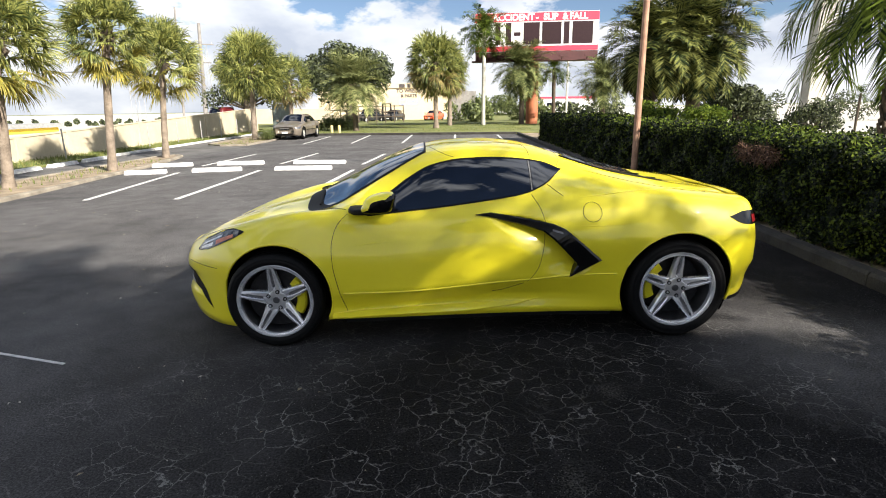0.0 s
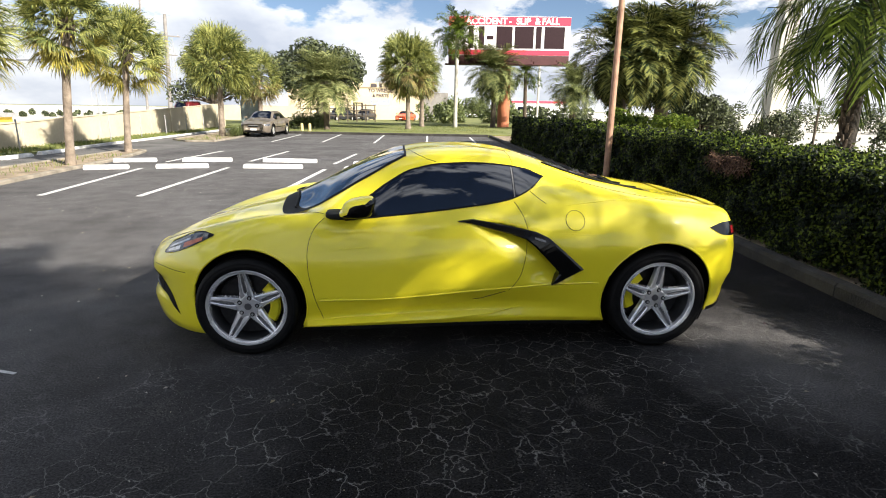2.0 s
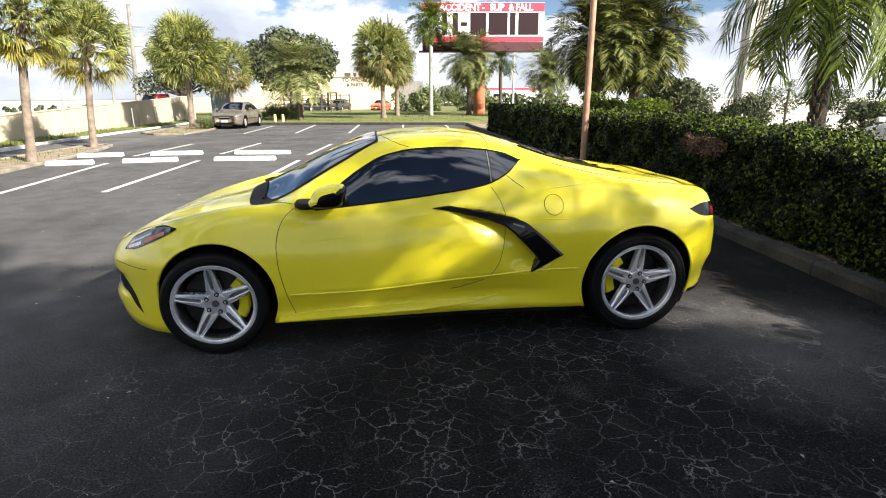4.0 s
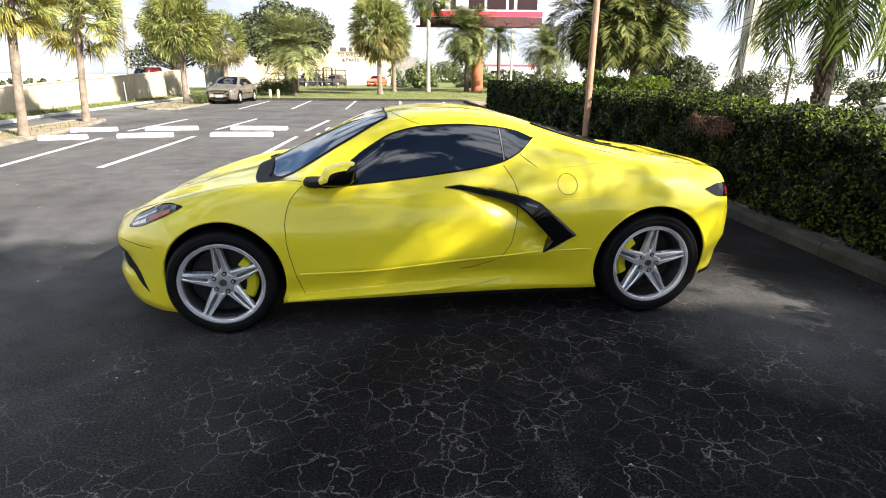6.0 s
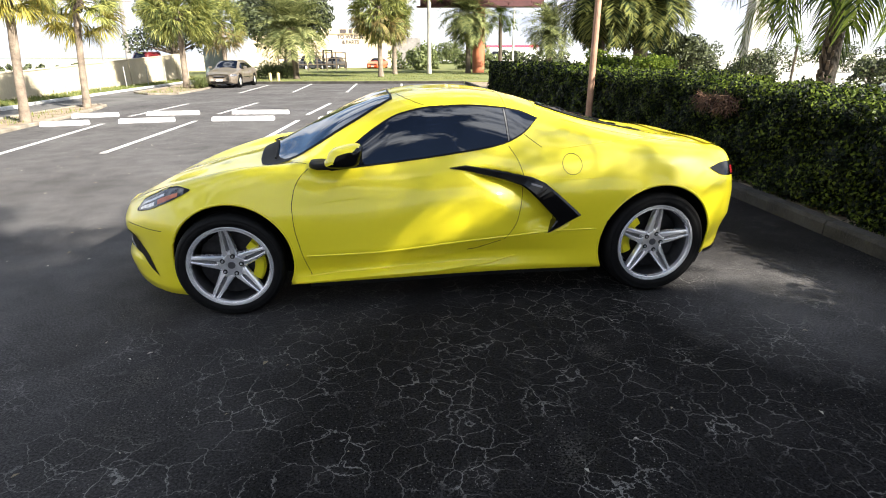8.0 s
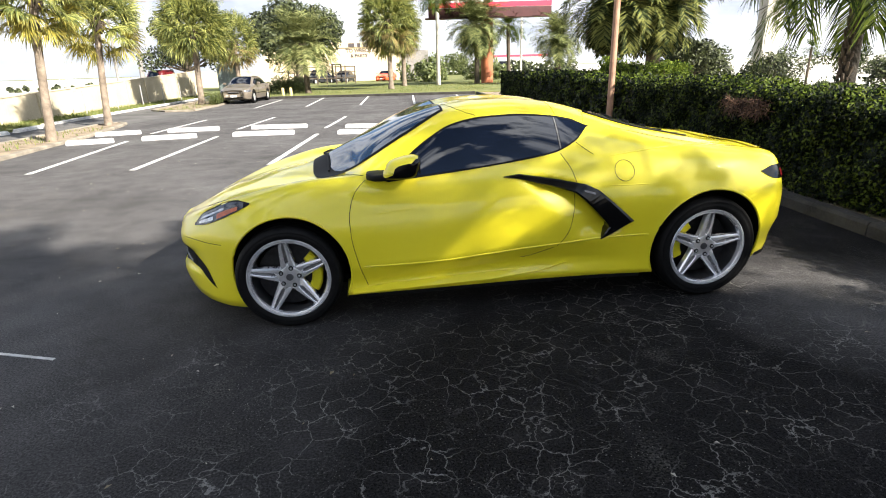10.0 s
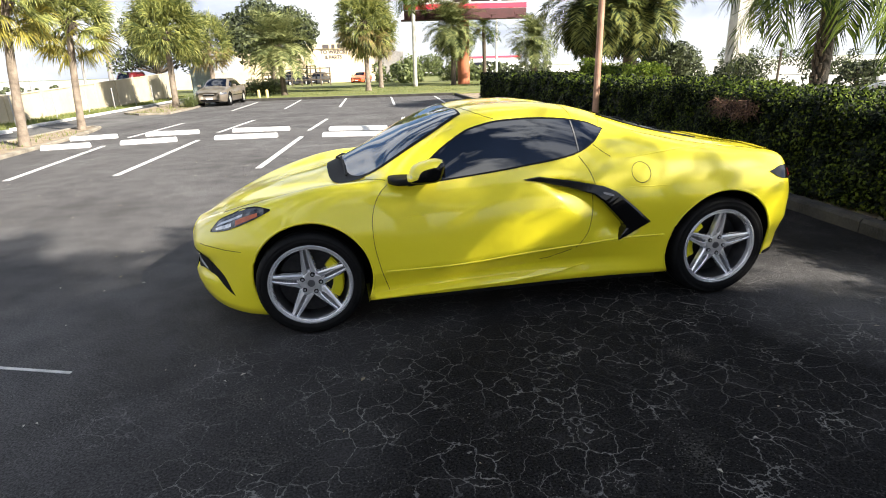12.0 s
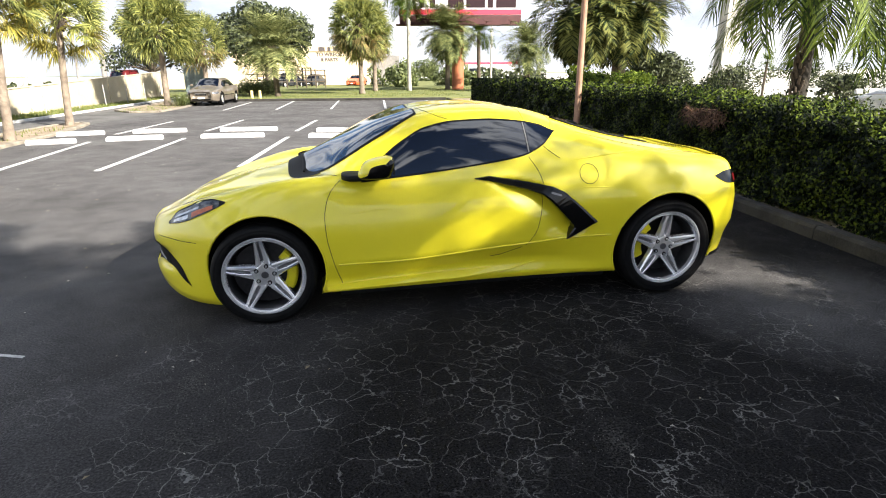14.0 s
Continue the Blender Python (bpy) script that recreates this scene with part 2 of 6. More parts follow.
M_CABINET = mat("grey_green_enamel", (0.16, 0.20, 0.19), 0.5, var=0.2, scale=3)
M_SHRUB = mat("shrub_leaves", (0.16, 0.19, 0.06), 0.6, second=(0.06, 0.08, 0.025), scale=2, island=0.7, leafy=0.2)


def asphalt(name, cracked):
    m = bpy.data.materials.new(name)
    m.use_nodes = True
    n, l = m.node_tree.nodes, m.node_tree.links
    b = n["Principled BSDF"]
    co = n.new("ShaderNodeTexCoord")

    def tex(kind, scale, **kw):
        t = n.new(kind)
        t.inputs["Scale"].default_value = scale
        for k, v in kw.items():
            t.inputs[k].default_value = v
        l.new(co.outputs["Object"], t.inputs["Vector"])
        return t

    def ramp(src, a, z, ca=(0, 0, 0), cz=(1, 1, 1)):
        r = n.new("ShaderNodeValToRGB")
        r.color_ramp.elements[0].position, r.color_ramp.elements[1].position = a, z
        r.color_ramp.elements[0].color, r.color_ramp.elements[1].color = (*ca, 1), (*cz, 1)
        l.new(src, r.inputs[0])
        return r.outputs[0]

    def mix(fac, a, z, kind="MIX"):
        x = n.new("ShaderNodeMix")
        x.data_type, x.blend_type = "RGBA", kind
        for s, v in ((x.inputs["Factor"], fac), (x.inputs["A"], a), (x.inputs["B"], z)):
            if isinstance(v, (int, float)):
                s.default_value = v
            elif isinstance(v, tuple):
                s.default_value = (*v, 1)
            else:
                l.new(v, s)
        return x.outputs["Result"]

    grain, blot = tex("ShaderNodeTexNoise", 95.0, Detail=4.0), tex("ShaderNodeTexNoise", 0.55, Detail=6.0)
    # older grey surface; the near corner's black tone is tree shade put into colour
    fine = tex("ShaderNodeTexNoise", 340.0, Detail=3.0, Roughness=0.7)
    tone = n.new("ShaderNodeMath")
    tone.operation = "MULTIPLY_ADD"
    l.new(fine.outputs["Fac"], tone.inputs[0])
    tone.inputs[1].default_value = 0.9
    shift = n.new("ShaderNodeMath")
    shift.operation = "SUBTRACT"
    l.new(grain.outputs["Fac"], shift.inputs[0])
    shift.inputs[1].default_value = 0.45
    l.new(shift.outputs[0], tone.inputs[2])
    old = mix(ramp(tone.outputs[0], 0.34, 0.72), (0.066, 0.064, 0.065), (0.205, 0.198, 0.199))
    shade_tone = mix(ramp(tone.outputs[0], 0.36, 0.80), (0.0012, 0.0011, 0.0012), (0.045, 0.0425, 0.0440))
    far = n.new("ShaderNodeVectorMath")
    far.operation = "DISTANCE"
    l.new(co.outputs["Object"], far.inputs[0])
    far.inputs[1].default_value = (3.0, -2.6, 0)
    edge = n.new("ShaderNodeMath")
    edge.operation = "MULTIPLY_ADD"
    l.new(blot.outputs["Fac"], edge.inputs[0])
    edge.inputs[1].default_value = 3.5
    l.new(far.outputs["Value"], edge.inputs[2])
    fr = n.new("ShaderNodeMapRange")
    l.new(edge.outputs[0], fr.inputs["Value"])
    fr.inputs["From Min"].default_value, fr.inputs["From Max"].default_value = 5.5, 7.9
    # sunlight behind the rear wheel, put in as a patch of paler asphalt
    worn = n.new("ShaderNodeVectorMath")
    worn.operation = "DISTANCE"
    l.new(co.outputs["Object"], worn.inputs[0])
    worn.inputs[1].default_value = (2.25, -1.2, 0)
    sun_fade = n.new("ShaderNodeMapRange")
    l.new(worn.outputs["Value"], sun_fade.inputs["Value"])
    sun_fade.inputs["From Min"].default_value, sun_fade.inputs["From Max"].default_value = 0.35, 1.1
    sun_fade.inputs["To Min"].default_value, sun_fade.inputs["To Max"].default_value = 0.95, 0.0
    base = mix(sun_fade.outputs["Result"], mix(fr.outputs["Result"], shade_tone, old), old)
    base = mix(ramp(blot.outputs["Fac"], 0.35, 0.7), base, mix(0.35, base, (0.022, 0.0215, 0.021)))
    scuff = tex("ShaderNodeTexNoise", 2.7, Detail=8.0, Roughness=0.62)
    base = mix(ramp(scuff.outputs["Fac"], 0.38, 0.62, (0.28, 0.28, 0.28), (0, 0, 0)), base, (0.0015, 0.0014, 0.0016))
    base = mix(ramp(scuff.outputs["Fac"], 0.56, 0.74, (0, 0, 0), (0.20, 0.20, 0.20)), base, (0.085, 0.080, 0.080))
    specks = tex("ShaderNodeTexVoronoi", 38.0)
    base = mix(ramp(specks.outputs["Distance"], 0.07, 0.13, (0.8, 0.8, 0.8), (0, 0, 0)), base, mix(ramp(specks.outputs["Color"], 0.62, 0.9), base, (0.30, 0.29, 0.28)))
    # sparkling stone chips, in clusters
    chips, bare = tex("ShaderNodeTexVoronoi", 120.0), tex("ShaderNodeTexNoise", 1.7, Detail=6.0, Roughness=0.6)
    chip = mix(1.0, ramp(chips.outputs["Distance"], 0.20, 0.34, (1, 1, 1), (0, 0, 0)), ramp(chips.outputs["Color"], 0.70, 0.86), "MULTIPLY")
    base = mix(mix(1.0, chip, ramp(bare.outputs["Fac"], 0.42, 0.68, (0.05, 0.05, 0.05), (1, 1, 1)), "MULTIPLY"), base, (0.34, 0.33, 0.31))
    height = tone.outputs[0]
    if cracked:
        warp = tex("ShaderNodeTexNoise", 13.0, Detail=6.0, Roughness=0.62)
        wv = n.new("ShaderNodeMix")
        wv.data_type, wv.blend_type = "RGBA", "ADD"
        wv.inputs["Factor"].default_value = 0.090
        l.new(co.outputs["Object"], wv.inputs["A"])
        l.new(warp.outputs["Color"], wv.inputs["B"])
        slow = tex("ShaderNodeTexNoise", 2.3, Detail=3.0)
        bend = n.new("ShaderNodeMix")
        bend.data_type, bend.blend_type = "RGBA", "ADD"
        bend.inputs["Factor"].default_value = 0.22
        l.new(wv.outputs["Result"], bend.inputs["A"])
        l.new(slow.outputs["Color"], bend.inputs["B"])
        lines = []
        for sc, wide in ((7.6, 0.0190), (16.5, 0.018)):
            v = n.new("ShaderNodeTexVoronoi")
            v.feature = "DISTANCE_TO_EDGE"
            v.inputs["Scale"].default_value = sc
            l.new(bend.outputs["Result"], v.inputs["Vector"])
            lines.append(ramp(v.outputs["Distance"], wide * 0.55, wide, (1, 1, 1), (0, 0, 0)))
        where = tex("ShaderNodeTexNoise", 2.9, Detail=3.0)
        broken = tex("ShaderNodeTexNoise", 2.2, Detail=4.0)
        # the crazed patch lies alongside the sports car, longer than it is wide
        sep, squeeze = n.new("ShaderNodeVectorMath"), n.new("ShaderNodeVectorMath")
        squeeze.operation, sep.operation = "MULTIPLY", "DISTANCE"
        l.new(co.outputs["Object"], squeeze.inputs[0])
        squeeze.inputs[1].default_value = (0.62, 1.0, 0.0)
        l.new(squeeze.outputs[0], sep.inputs[0])
        sep.inputs[1].default_value = (0.40, -2.5, 0)
        rm = n.new("ShaderNodeMapRange")
        l.new(sep.outputs["Value"], rm.inputs["Value"])
        rm.inputs["From Min"].default_value, rm.inputs["From Max"].default_value = 1.5, 2.7
        rm.inputs["To Min"].default_value, rm.inputs["To Max"].default_value = 1.0, 0.0
        both = mix(ramp(broken.outputs["Fac"], 0.56, 0.63), lines[0], mix(1.0, lines[0], lines[1], "ADD"))
        gate = mix(1.0, ramp(where.outputs["Fac"], 0.40, 0.57, (0.12, 0.12, 0.12), (0.85, 0.85, 0.85)), rm.outputs["Result"], "MULTIPLY")
        crack = mix(1.0, both, gate, "MULTIPLY")
        base = mix(crack, base, mix(ramp(broken.outputs["Fac"], 0.35, 0.65), (0.09, 0.088, 0.084), (0.28, 0.272, 0.258)))
        sand = tex("ShaderNodeTexNoise", 1.6, Detail=7.0)
        base = mix(mix(1.0, ramp(sand.outputs["Fac"], 0.62, 0.76), ramp(grain.outputs["Fac"], 0.45, 0.6), "MULTIPLY"), base, (0.13, 0.123, 0.113))
        height = mix(crack, tone.outputs[0], (0, 0, 0))
    l.new(base, b.inputs["Base Color"])
    l.new(ramp(blot.outputs["Fac"], 0.3, 0.7, (0.62, 0.62, 0.62), (0.85, 0.85, 0.85)), b.inputs["Roughness"])
    b.inputs["Specular IOR Level"].default_value = 0.05
    bp = n.new("ShaderNodeBump")
    bp.inputs["Strength"].default_value, bp.inputs["Distance"].default_value = 0.75, 0.008
    l.new(height, bp.inputs["Height"])
    l.new(bp.outputs[0], b.inputs["Normal"])
    return m


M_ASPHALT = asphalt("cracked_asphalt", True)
M_LANE = mat("pale_old_asphalt", (0.13, 0.125, 0.12), 0.9, second=(0.055, 0.053, 0.05), scale=0.9, bump=0.4, bscale=90)


# ---- building helpers ----
def thing(name, label, category, group="", kind="", at=None):
    ob = new(name)
    if at is not None:
        ob.matrix_basis = at
    ob.empty_display_size = 0.2
    return tagged(ob, label, category, group, kind)


def finish(ob, smooth):
    if smooth:
        for p in ob.data.polygons:
            p.use_smooth = True
    return ob


def part(name, bm, material, parent=None, label="", smooth=False):
    """Links a bmesh, a mesh or (verts, faces) as one mesh object."""
    if isinstance(bm, bmesh.types.BMesh):
        me = bpy.data.meshes.new(name)
        bm.to_mesh(me)
        bm.free()
    elif isinstance(bm, tuple):
        me = bpy.data.meshes.new(name)
        me.from_pydata([tuple(v) for v in bm[0]], [], bm[1])
    else:
        me = bm
    if not me.materials:
        me.materials.append(material)
    ob = new(name, me)
    ob.parent = parent
    if label:
        ob["label"] = label
    return finish(ob, smooth)


def box(bm, x0, y0, z0, x1, y1, z1, bevel=0.0):
    r = bmesh.ops.create_cube(bm, size=1, matrix=Matrix.Translation(((x0 + x1) / 2, (y0 + y1) / 2, (z0 + z1) / 2)) @ Matrix.Diagonal((x1 - x0, y1 - y0, z1 - z0, 1)))
    if bevel:
        es = list({e for v in r["verts"] for e in v.link_edges})
        bmesh.ops.bevel(bm, geom=es, offset=bevel, segments=2, affect="EDGES", profile=0.6)
    return bm


def boxes(*rows, bevel=0.0):
    bm = bmesh.new()
    for r in rows:
        box(bm, *r, bevel=bevel)
    return bm


def rod(bm, a, b, r0, r1=None, seg=10, caps=True):
    a, b = Vector(a), Vector(b)
    m = (b - a).to_track_quat("Z", "Y").to_matrix().to_4x4()
    m.translation = (a + b) / 2
    bmesh.ops.create_cone(bm, cap_ends=caps, segments=seg, radius1=r0, radius2=r0 if r1 is None else r1, depth=(b - a).length, matrix=m)
    return bm


def rods(*rows, seg=10):
    bm = bmesh.new()
    for r in rows:
        rod(bm, *r, seg=seg)
    return bm


def tube(points, r, seg=6, closed=False):
    """A thin tube along points, as (verts, faces)."""
    pts = [Vector(p) for p in points]
    n, verts, faces = len(pts), [], []
    for i, p in enumerate(pts):
        a, b = (pts[(i - 1) % n], pts[(i + 1) % n]) if closed else (pts[max(i - 1, 0)], pts[min(i + 1, n - 1)])
        d = (b - a).normalized()
        u = d.cross(Vector((0, 0, 1)) if abs(d.z) < 0.9 else Vector((1, 0, 0))).normalized()
        w = d.cross(u)
        rr = r[i] if isinstance(r, (list, tuple, np.ndarray)) else r
        verts += [p + rr * (math.cos(t) * u + math.sin(t) * w) for t in np.linspace(0, 2 * math.pi, seg, endpoint=False)]
    for i in range(n if closed else n - 1):
        j = (i + 1) % n
        faces += [(i * seg + k, i * seg + (k + 1) % seg, j * seg + (k + 1) % seg, j * seg + k) for k in range(seg)]
    if not closed:
        faces += [tuple(range(seg))[::-1], tuple((n - 1) * seg + k for k in range(seg))]
    return verts, faces


def lathe(profile, seg=48, axis="y"):
    """Turns (radius, height) pairs about an axis, closed into a ring."""
    verts, faces, n = [], [], len(profile)
    for i in range(seg):
        t = 2 * math.pi * i / seg
        for r, h in profile:
            verts.append((r * math.cos(t), h, r * math.sin(t)) if axis == "y" else (r * math.cos(t), r * math.sin(t), h))
    for i in range(seg):
        j = (i + 1) % seg
        faces += [(i * n + k, j * n + k, j * n + k + 1, i * n + k + 1) for k in range(n - 1)]
    return verts, faces


def prism(outline, z0, z1):
    """A slab with the given outline in plan."""
    n = len(outline)
    v = [(x, y, z0) for x, y in outline] + [(x, y, z1) for x, y in outline]
    return v, [tuple(range(n))[::-1], tuple(range(n, 2 * n))] + [(i, (i + 1) % n, n + (i + 1) % n, n + i) for i in range(n)]


def pch(xs, ys):
    """A smooth curve through points that never overshoots them."""
    x, y = np.array(xs, float), np.array(ys, float)
    h, d = np.diff(x), np.diff(y) / np.diff(x)
    m = np.zeros(len(x))
    m[0], m[-1] = d[0], d[-1]
    for i in range(1, len(x) - 1):
        if d[i - 1] * d[i] > 0:
            w1, w2 = 2 * h[i] + h[i - 1], h[i] + 2 * h[i - 1]
            m[i] = (w1 + w2) / (w1 / d[i - 1] + w2 / d[i])

    def f(q):
        q = np.clip(q, x[0], x[-1])
        i = np.clip(np.searchsorted(x, q) - 1, 0, len(h) - 1)
        t = (q - x[i]) / h[i]
        return ((1 + 2 * t) * (1 - t) ** 2 * y[i] + t * (1 - t) ** 2 * h[i] * m[i] + t * t * (3 - 2 * t) * y[i + 1] + t * t * (t - 1) * h[i] * m[i + 1])

    return f


def pairs(*rows):
    return pch([r[0] for r in rows], [r[1] for r in rows])


# ---- ground and lot ----
def hedge_x(y):
    """The kerb line in front of the hedge."""
    return 3.50 + 0.060 * y


def sheet(name, outline, z0, z1, material, label, category, kind="structure"):
    ob = part(name, prism(outline, z0, z1), material)
    return tagged(ob, label, category, "", kind)


sheet("ground", [(-2500, -2500), (2500, -2500), (2500, 2500), (-2500, 2500)], -0.6, -0.06, M_GRASS, "patchy green and yellow lawn ground", "ground")
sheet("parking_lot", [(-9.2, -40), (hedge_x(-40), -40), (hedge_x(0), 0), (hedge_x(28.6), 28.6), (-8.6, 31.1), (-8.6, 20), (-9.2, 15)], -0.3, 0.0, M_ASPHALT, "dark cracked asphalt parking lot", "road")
sheet("service_lane", [(-12.0, -40), (-9.18, -40), (-9.18, 15), (-8.58, 20), (-8.58, 31.1), (-12.0, 38)], -0.3, -0.003, M_LANE, "pale worn asphalt service lane", "road")
sheet("lawn", [(-12.0, 38), (-8.6, 31.1), (hedge_x(28.5), 28.5), (15, 27.9), (24, 140), (-60, 140)], -0.3, 0.12, M_GRASS, "sunlit grass lawn with bare patches", "lawn")
sheet("verge", [(-14.2, -40), (-12.05, -40), (-12.05, 38), (-14.2, 44)], -0.3, 0.06, M_GRASS, "narrow grass verge along the wall", "lawn")
# pale sheet added so the strip above the hedge reads as sky
sheet("yard", [(9.5, -60), (900, -60), (900, 900), (150, 900), (24.3, 141), (15.3, 27.6), (9.5, 27.6)], -0.3, 0.085, M_CONC, "pale concrete yard behind the hedge", "road")
# another pale stand-in for sky, above the boundary wall
sheet("far_sky_sheet", [(-900, -60), (-14.25, -60), (-14.25, 43.5), (-60.6, 139.0), (-300, 900), (-900, 900)], -0.3, 0.02, M_CONC, "pale concrete yard beyond the boundary wall", "road")
sheet("hedge_bed", [(hedge_x(-40) + 0.12, -40), (9.45, -40), (9.45, 28.4), (hedge_x(28.4) + 0.12, 28.4)], -0.3, 0.07, M_DIRT, "soil bed under the hedge", "ground")


def kerb(name, points, width, z1, material, label, closed=False):
    """A run of kerb along a line in plan, with a worn round edge."""
    root = thing(name, label, "kerb", kind="structure")
    pts = [Vector((x, y, 0)) for x, y in points]
    runs = list(zip(pts, pts[1:] + pts[:1])) if closed else list(zip(pts, pts[1:]))
    for a, b in runs:
        d = b - a
        n = max(1, round(d.length / 3.0))
        for k in range(n):
            p, q = a + d * (k / n), a + d * ((k + 1) / n)
            u = d.normalized()
            w = Vector((-u.y, u.x, 0)) * width / 2
            g = 0.006
            p, q = p + u * g, q - u * g
            prof = [(-1, -0.2), (-1, z1 - 0.03), (-0.75, z1), (0.75, z1), (1, z1 - 0.03), (1, -0.2)]
            v = [(*(c + w * s)[:2], z) for c in (p, q) for s, z in prof]
            f = [(i, i + 1, i + 7, i + 6) for i in range(5)] + [(5, 0, 6, 11), tuple(range(6))[::-1], tuple(range(6, 12))]
            part("kerb_stone", (v, f), material, root)
    return root


kerb("kerb_hedge", [(hedge_x(-25) + 0.07, -25), (hedge_x(0) + 0.07, 0), (hedge_x(28.3) + 0.07, 28.3)], 0.16, 0.13, M_KERB, "dirty weathered concrete kerb along the hedge")
kerb("kerb_lawn", [(-8.6, 31.15), (hedge_x(28.55), 28.55)], 0.16, 0.14, M_KERB, "low concrete kerb before the lawn")
kerb("kerb_verge", [(-12.0, 16.2), (-12.0, 38)], 0.13, 0.09, M_KERBW, "white painted kerb along the verge")


def island(name, outline, label):
    root = thing(name, label, "traffic island", kind="structure")
    part("soil", prism(outline, -0.2, 0.05), M_DIRT, root, "dry brown soil with thin grass")
    for a, b in zip(outline, outline[1:] + outline[:1]):
        a, b = Vector((*a, 0)), Vector((*b, 0))
        w = Vector((-(b - a).y, (b - a).x, 0)).normalized() * 0.08
        v = [(*(p + s * w)[:2], z) for p in (a, b) for s, z in ((-1, -0.2), (-1, 0.055), (-0.7, 0.075), (0.7, 0.075), (1, 0.055), (1, -0.2))]
        f = [(i, i + 1, i + 7, i + 6) for i in range(5)] + [(5, 0, 6, 11), tuple(range(6))[::-1], tuple(range(6, 12))]
        part("kerb_stone", (v, f), M_KERBI, root)
    return root


island("median", [(-8.0, -12), (-8.25, 6.5), (-8.42, 9.5), (-8.55, 12.0), (-8.9, 14.6), (-9.15, 15.7), (-9.5, 16.1), (-9.9, 15.4), (-10.1, 6), (-9.9, -12)], "kerbed planting median with bare soil")
island("end_island", [(-8.7, 21.6), (-8.5, 24.5), (-8.7, 29), (-11.0, 30), (-10.9, 23), (-9.8, 21.6)], "kerbed planting island at the end of the row")


def stripe(name, a, b, w=0.11, z=0.004):
    a, b = Vector((*a, 0)), Vector((*b, 0))
    u = (b - a).normalized()
    n = Vector((-u.y, u.x, 0)) * w / 2
    v = [(*(p + s * n)[:2], zz) for zz in (0.0005, z) for p, s in ((a, -1), (b, -1), (b, 1), (a, 1))]
    f = [(3, 2, 1, 0), (4, 5, 6, 7), (0, 1, 5, 4), (1, 2, 6, 5), (2, 3, 7, 6), (3, 0, 4, 7)]
    return tagged(part(name, (v, f), M_LINE), "worn white painted stall line on asphalt", "road marking", "stall lines")


for a, b in (
    ((-6.7, 5.85), (-6.95, 10.4)), ((-4.98, 5.75), (-4.84, 10.65)), ((-2.66, 5.67), (-2.26, 10.3)), ((-0.35, 5.5), (0.2, 9.9)),
    ((-7.0, 12.15), (-6.68, 16.3)), ((-4.72, 12.4), (-4.33, 16.3)), ((-2.17, 11.75), (-1.77, 15.45)), ((0.35, 11.3), (0.8, 14.8)),
    ((-6.18, 22.2), (-6.04, 29.3)), ((-3.84, 22.05), (-3.7, 30.0)), ((-1.39, 21.7), (-1.06, 29.9)), ((1.07, 21.3), (1.56, 29.3)), ((3.49, 21.7), (4.0, 28.2)),
):
    stripe("stall_line", a, b)
stripe("paint_line", (-3.50, -0.80), (-2.70, -1.08), 0.022)


def wheel_stop():
    stop = thing("wheel_stop", "white painted concrete wheel stop on asphalt", "wheel stop", "wheel stops in the lot")
    prof = [(-0.10, 0.0), (-0.085, 0.07), (-0.06, 0.10), (0.06, 0.10), (0.085, 0.07), (0.10, 0.0)]
    v = [(x * (1 - 0.02 * (k in (0, 3))), y, z * (0.8 if k in (0, 3) else 1)) for k, x in enumerate((-0.5, -0.47, 0.47, 0.5)) for y, z in prof]
    f = [(k * 6 + i, k * 6 + i + 1, k * 6 + i + 7, k * 6 + i + 6) for k in range(3) for i in range(5)] + [tuple(range(6)), tuple(range(18, 24))[::-1]]
    part("bar", (v, f), M_STOP, stop)
    return stop


first_stop = wheel_stop()
STOPS = [
    ((-8.2, 10.1), (-7.2, 10.3)), ((-6.6, 10.45), (-5.33, 10.65)), ((-4.43, 10.6), (-2.86, 10.5)), ((-1.73, 10.1), (-0.2, 9.7)),
    ((-8.4, 12.0), (-7.3, 12.25)), ((-6.62, 12.35), (-5.22, 12.4)), ((-4.31, 12.32), (-2.71, 12.12)), ((-1.6, 11.55), (-0.02, 11.1)),
    ((-11.6, 8.6), (-11.6, 9.9)), ((-11.6, 10.6), (-11.6, 11.9)), ((-11.65, 12.4), (-11.65, 13.7)), ((-11.7, 14.2), (-11.7, 15.5)),
]
for i, (a, b) in enumerate(STOPS):
    d = Vector(b) - Vector(a)
    m = pose((a[0] + b[0]) / 2, (a[1] + b[1]) / 2, 0, 0, 0, math.degrees(math.atan2(d.y, d.x))) @ Matrix.Diagonal((d.length, 1.0, 1.05, 1))
    if i == 0:
        first_stop.matrix_basis = m
    else:
        s = copy_thing(first_stop, Matrix.Identity(4))
        s.matrix_basis = m


# ---- plants ----
rng = np.random.default_rng(7)


def unit(v):
    return v / (np.linalg.norm(v) + 1e-9)


def blades(quads, tris):
    """Merges loose quads and triangles, given as arrays of corners, into verts and faces."""
    q, t = np.array(quads).reshape(-1, 3), np.array(tris).reshape(-1, 3)
    v = np.concatenate([q, t]) if len(t) else q
    f = [(i, i + 1, i + 2, i + 3) for i in range(0, len(q), 4)] + [(i, i + 1, i + 2) for i in range(len(q), len(v), 3)]
    return v.tolist(), f


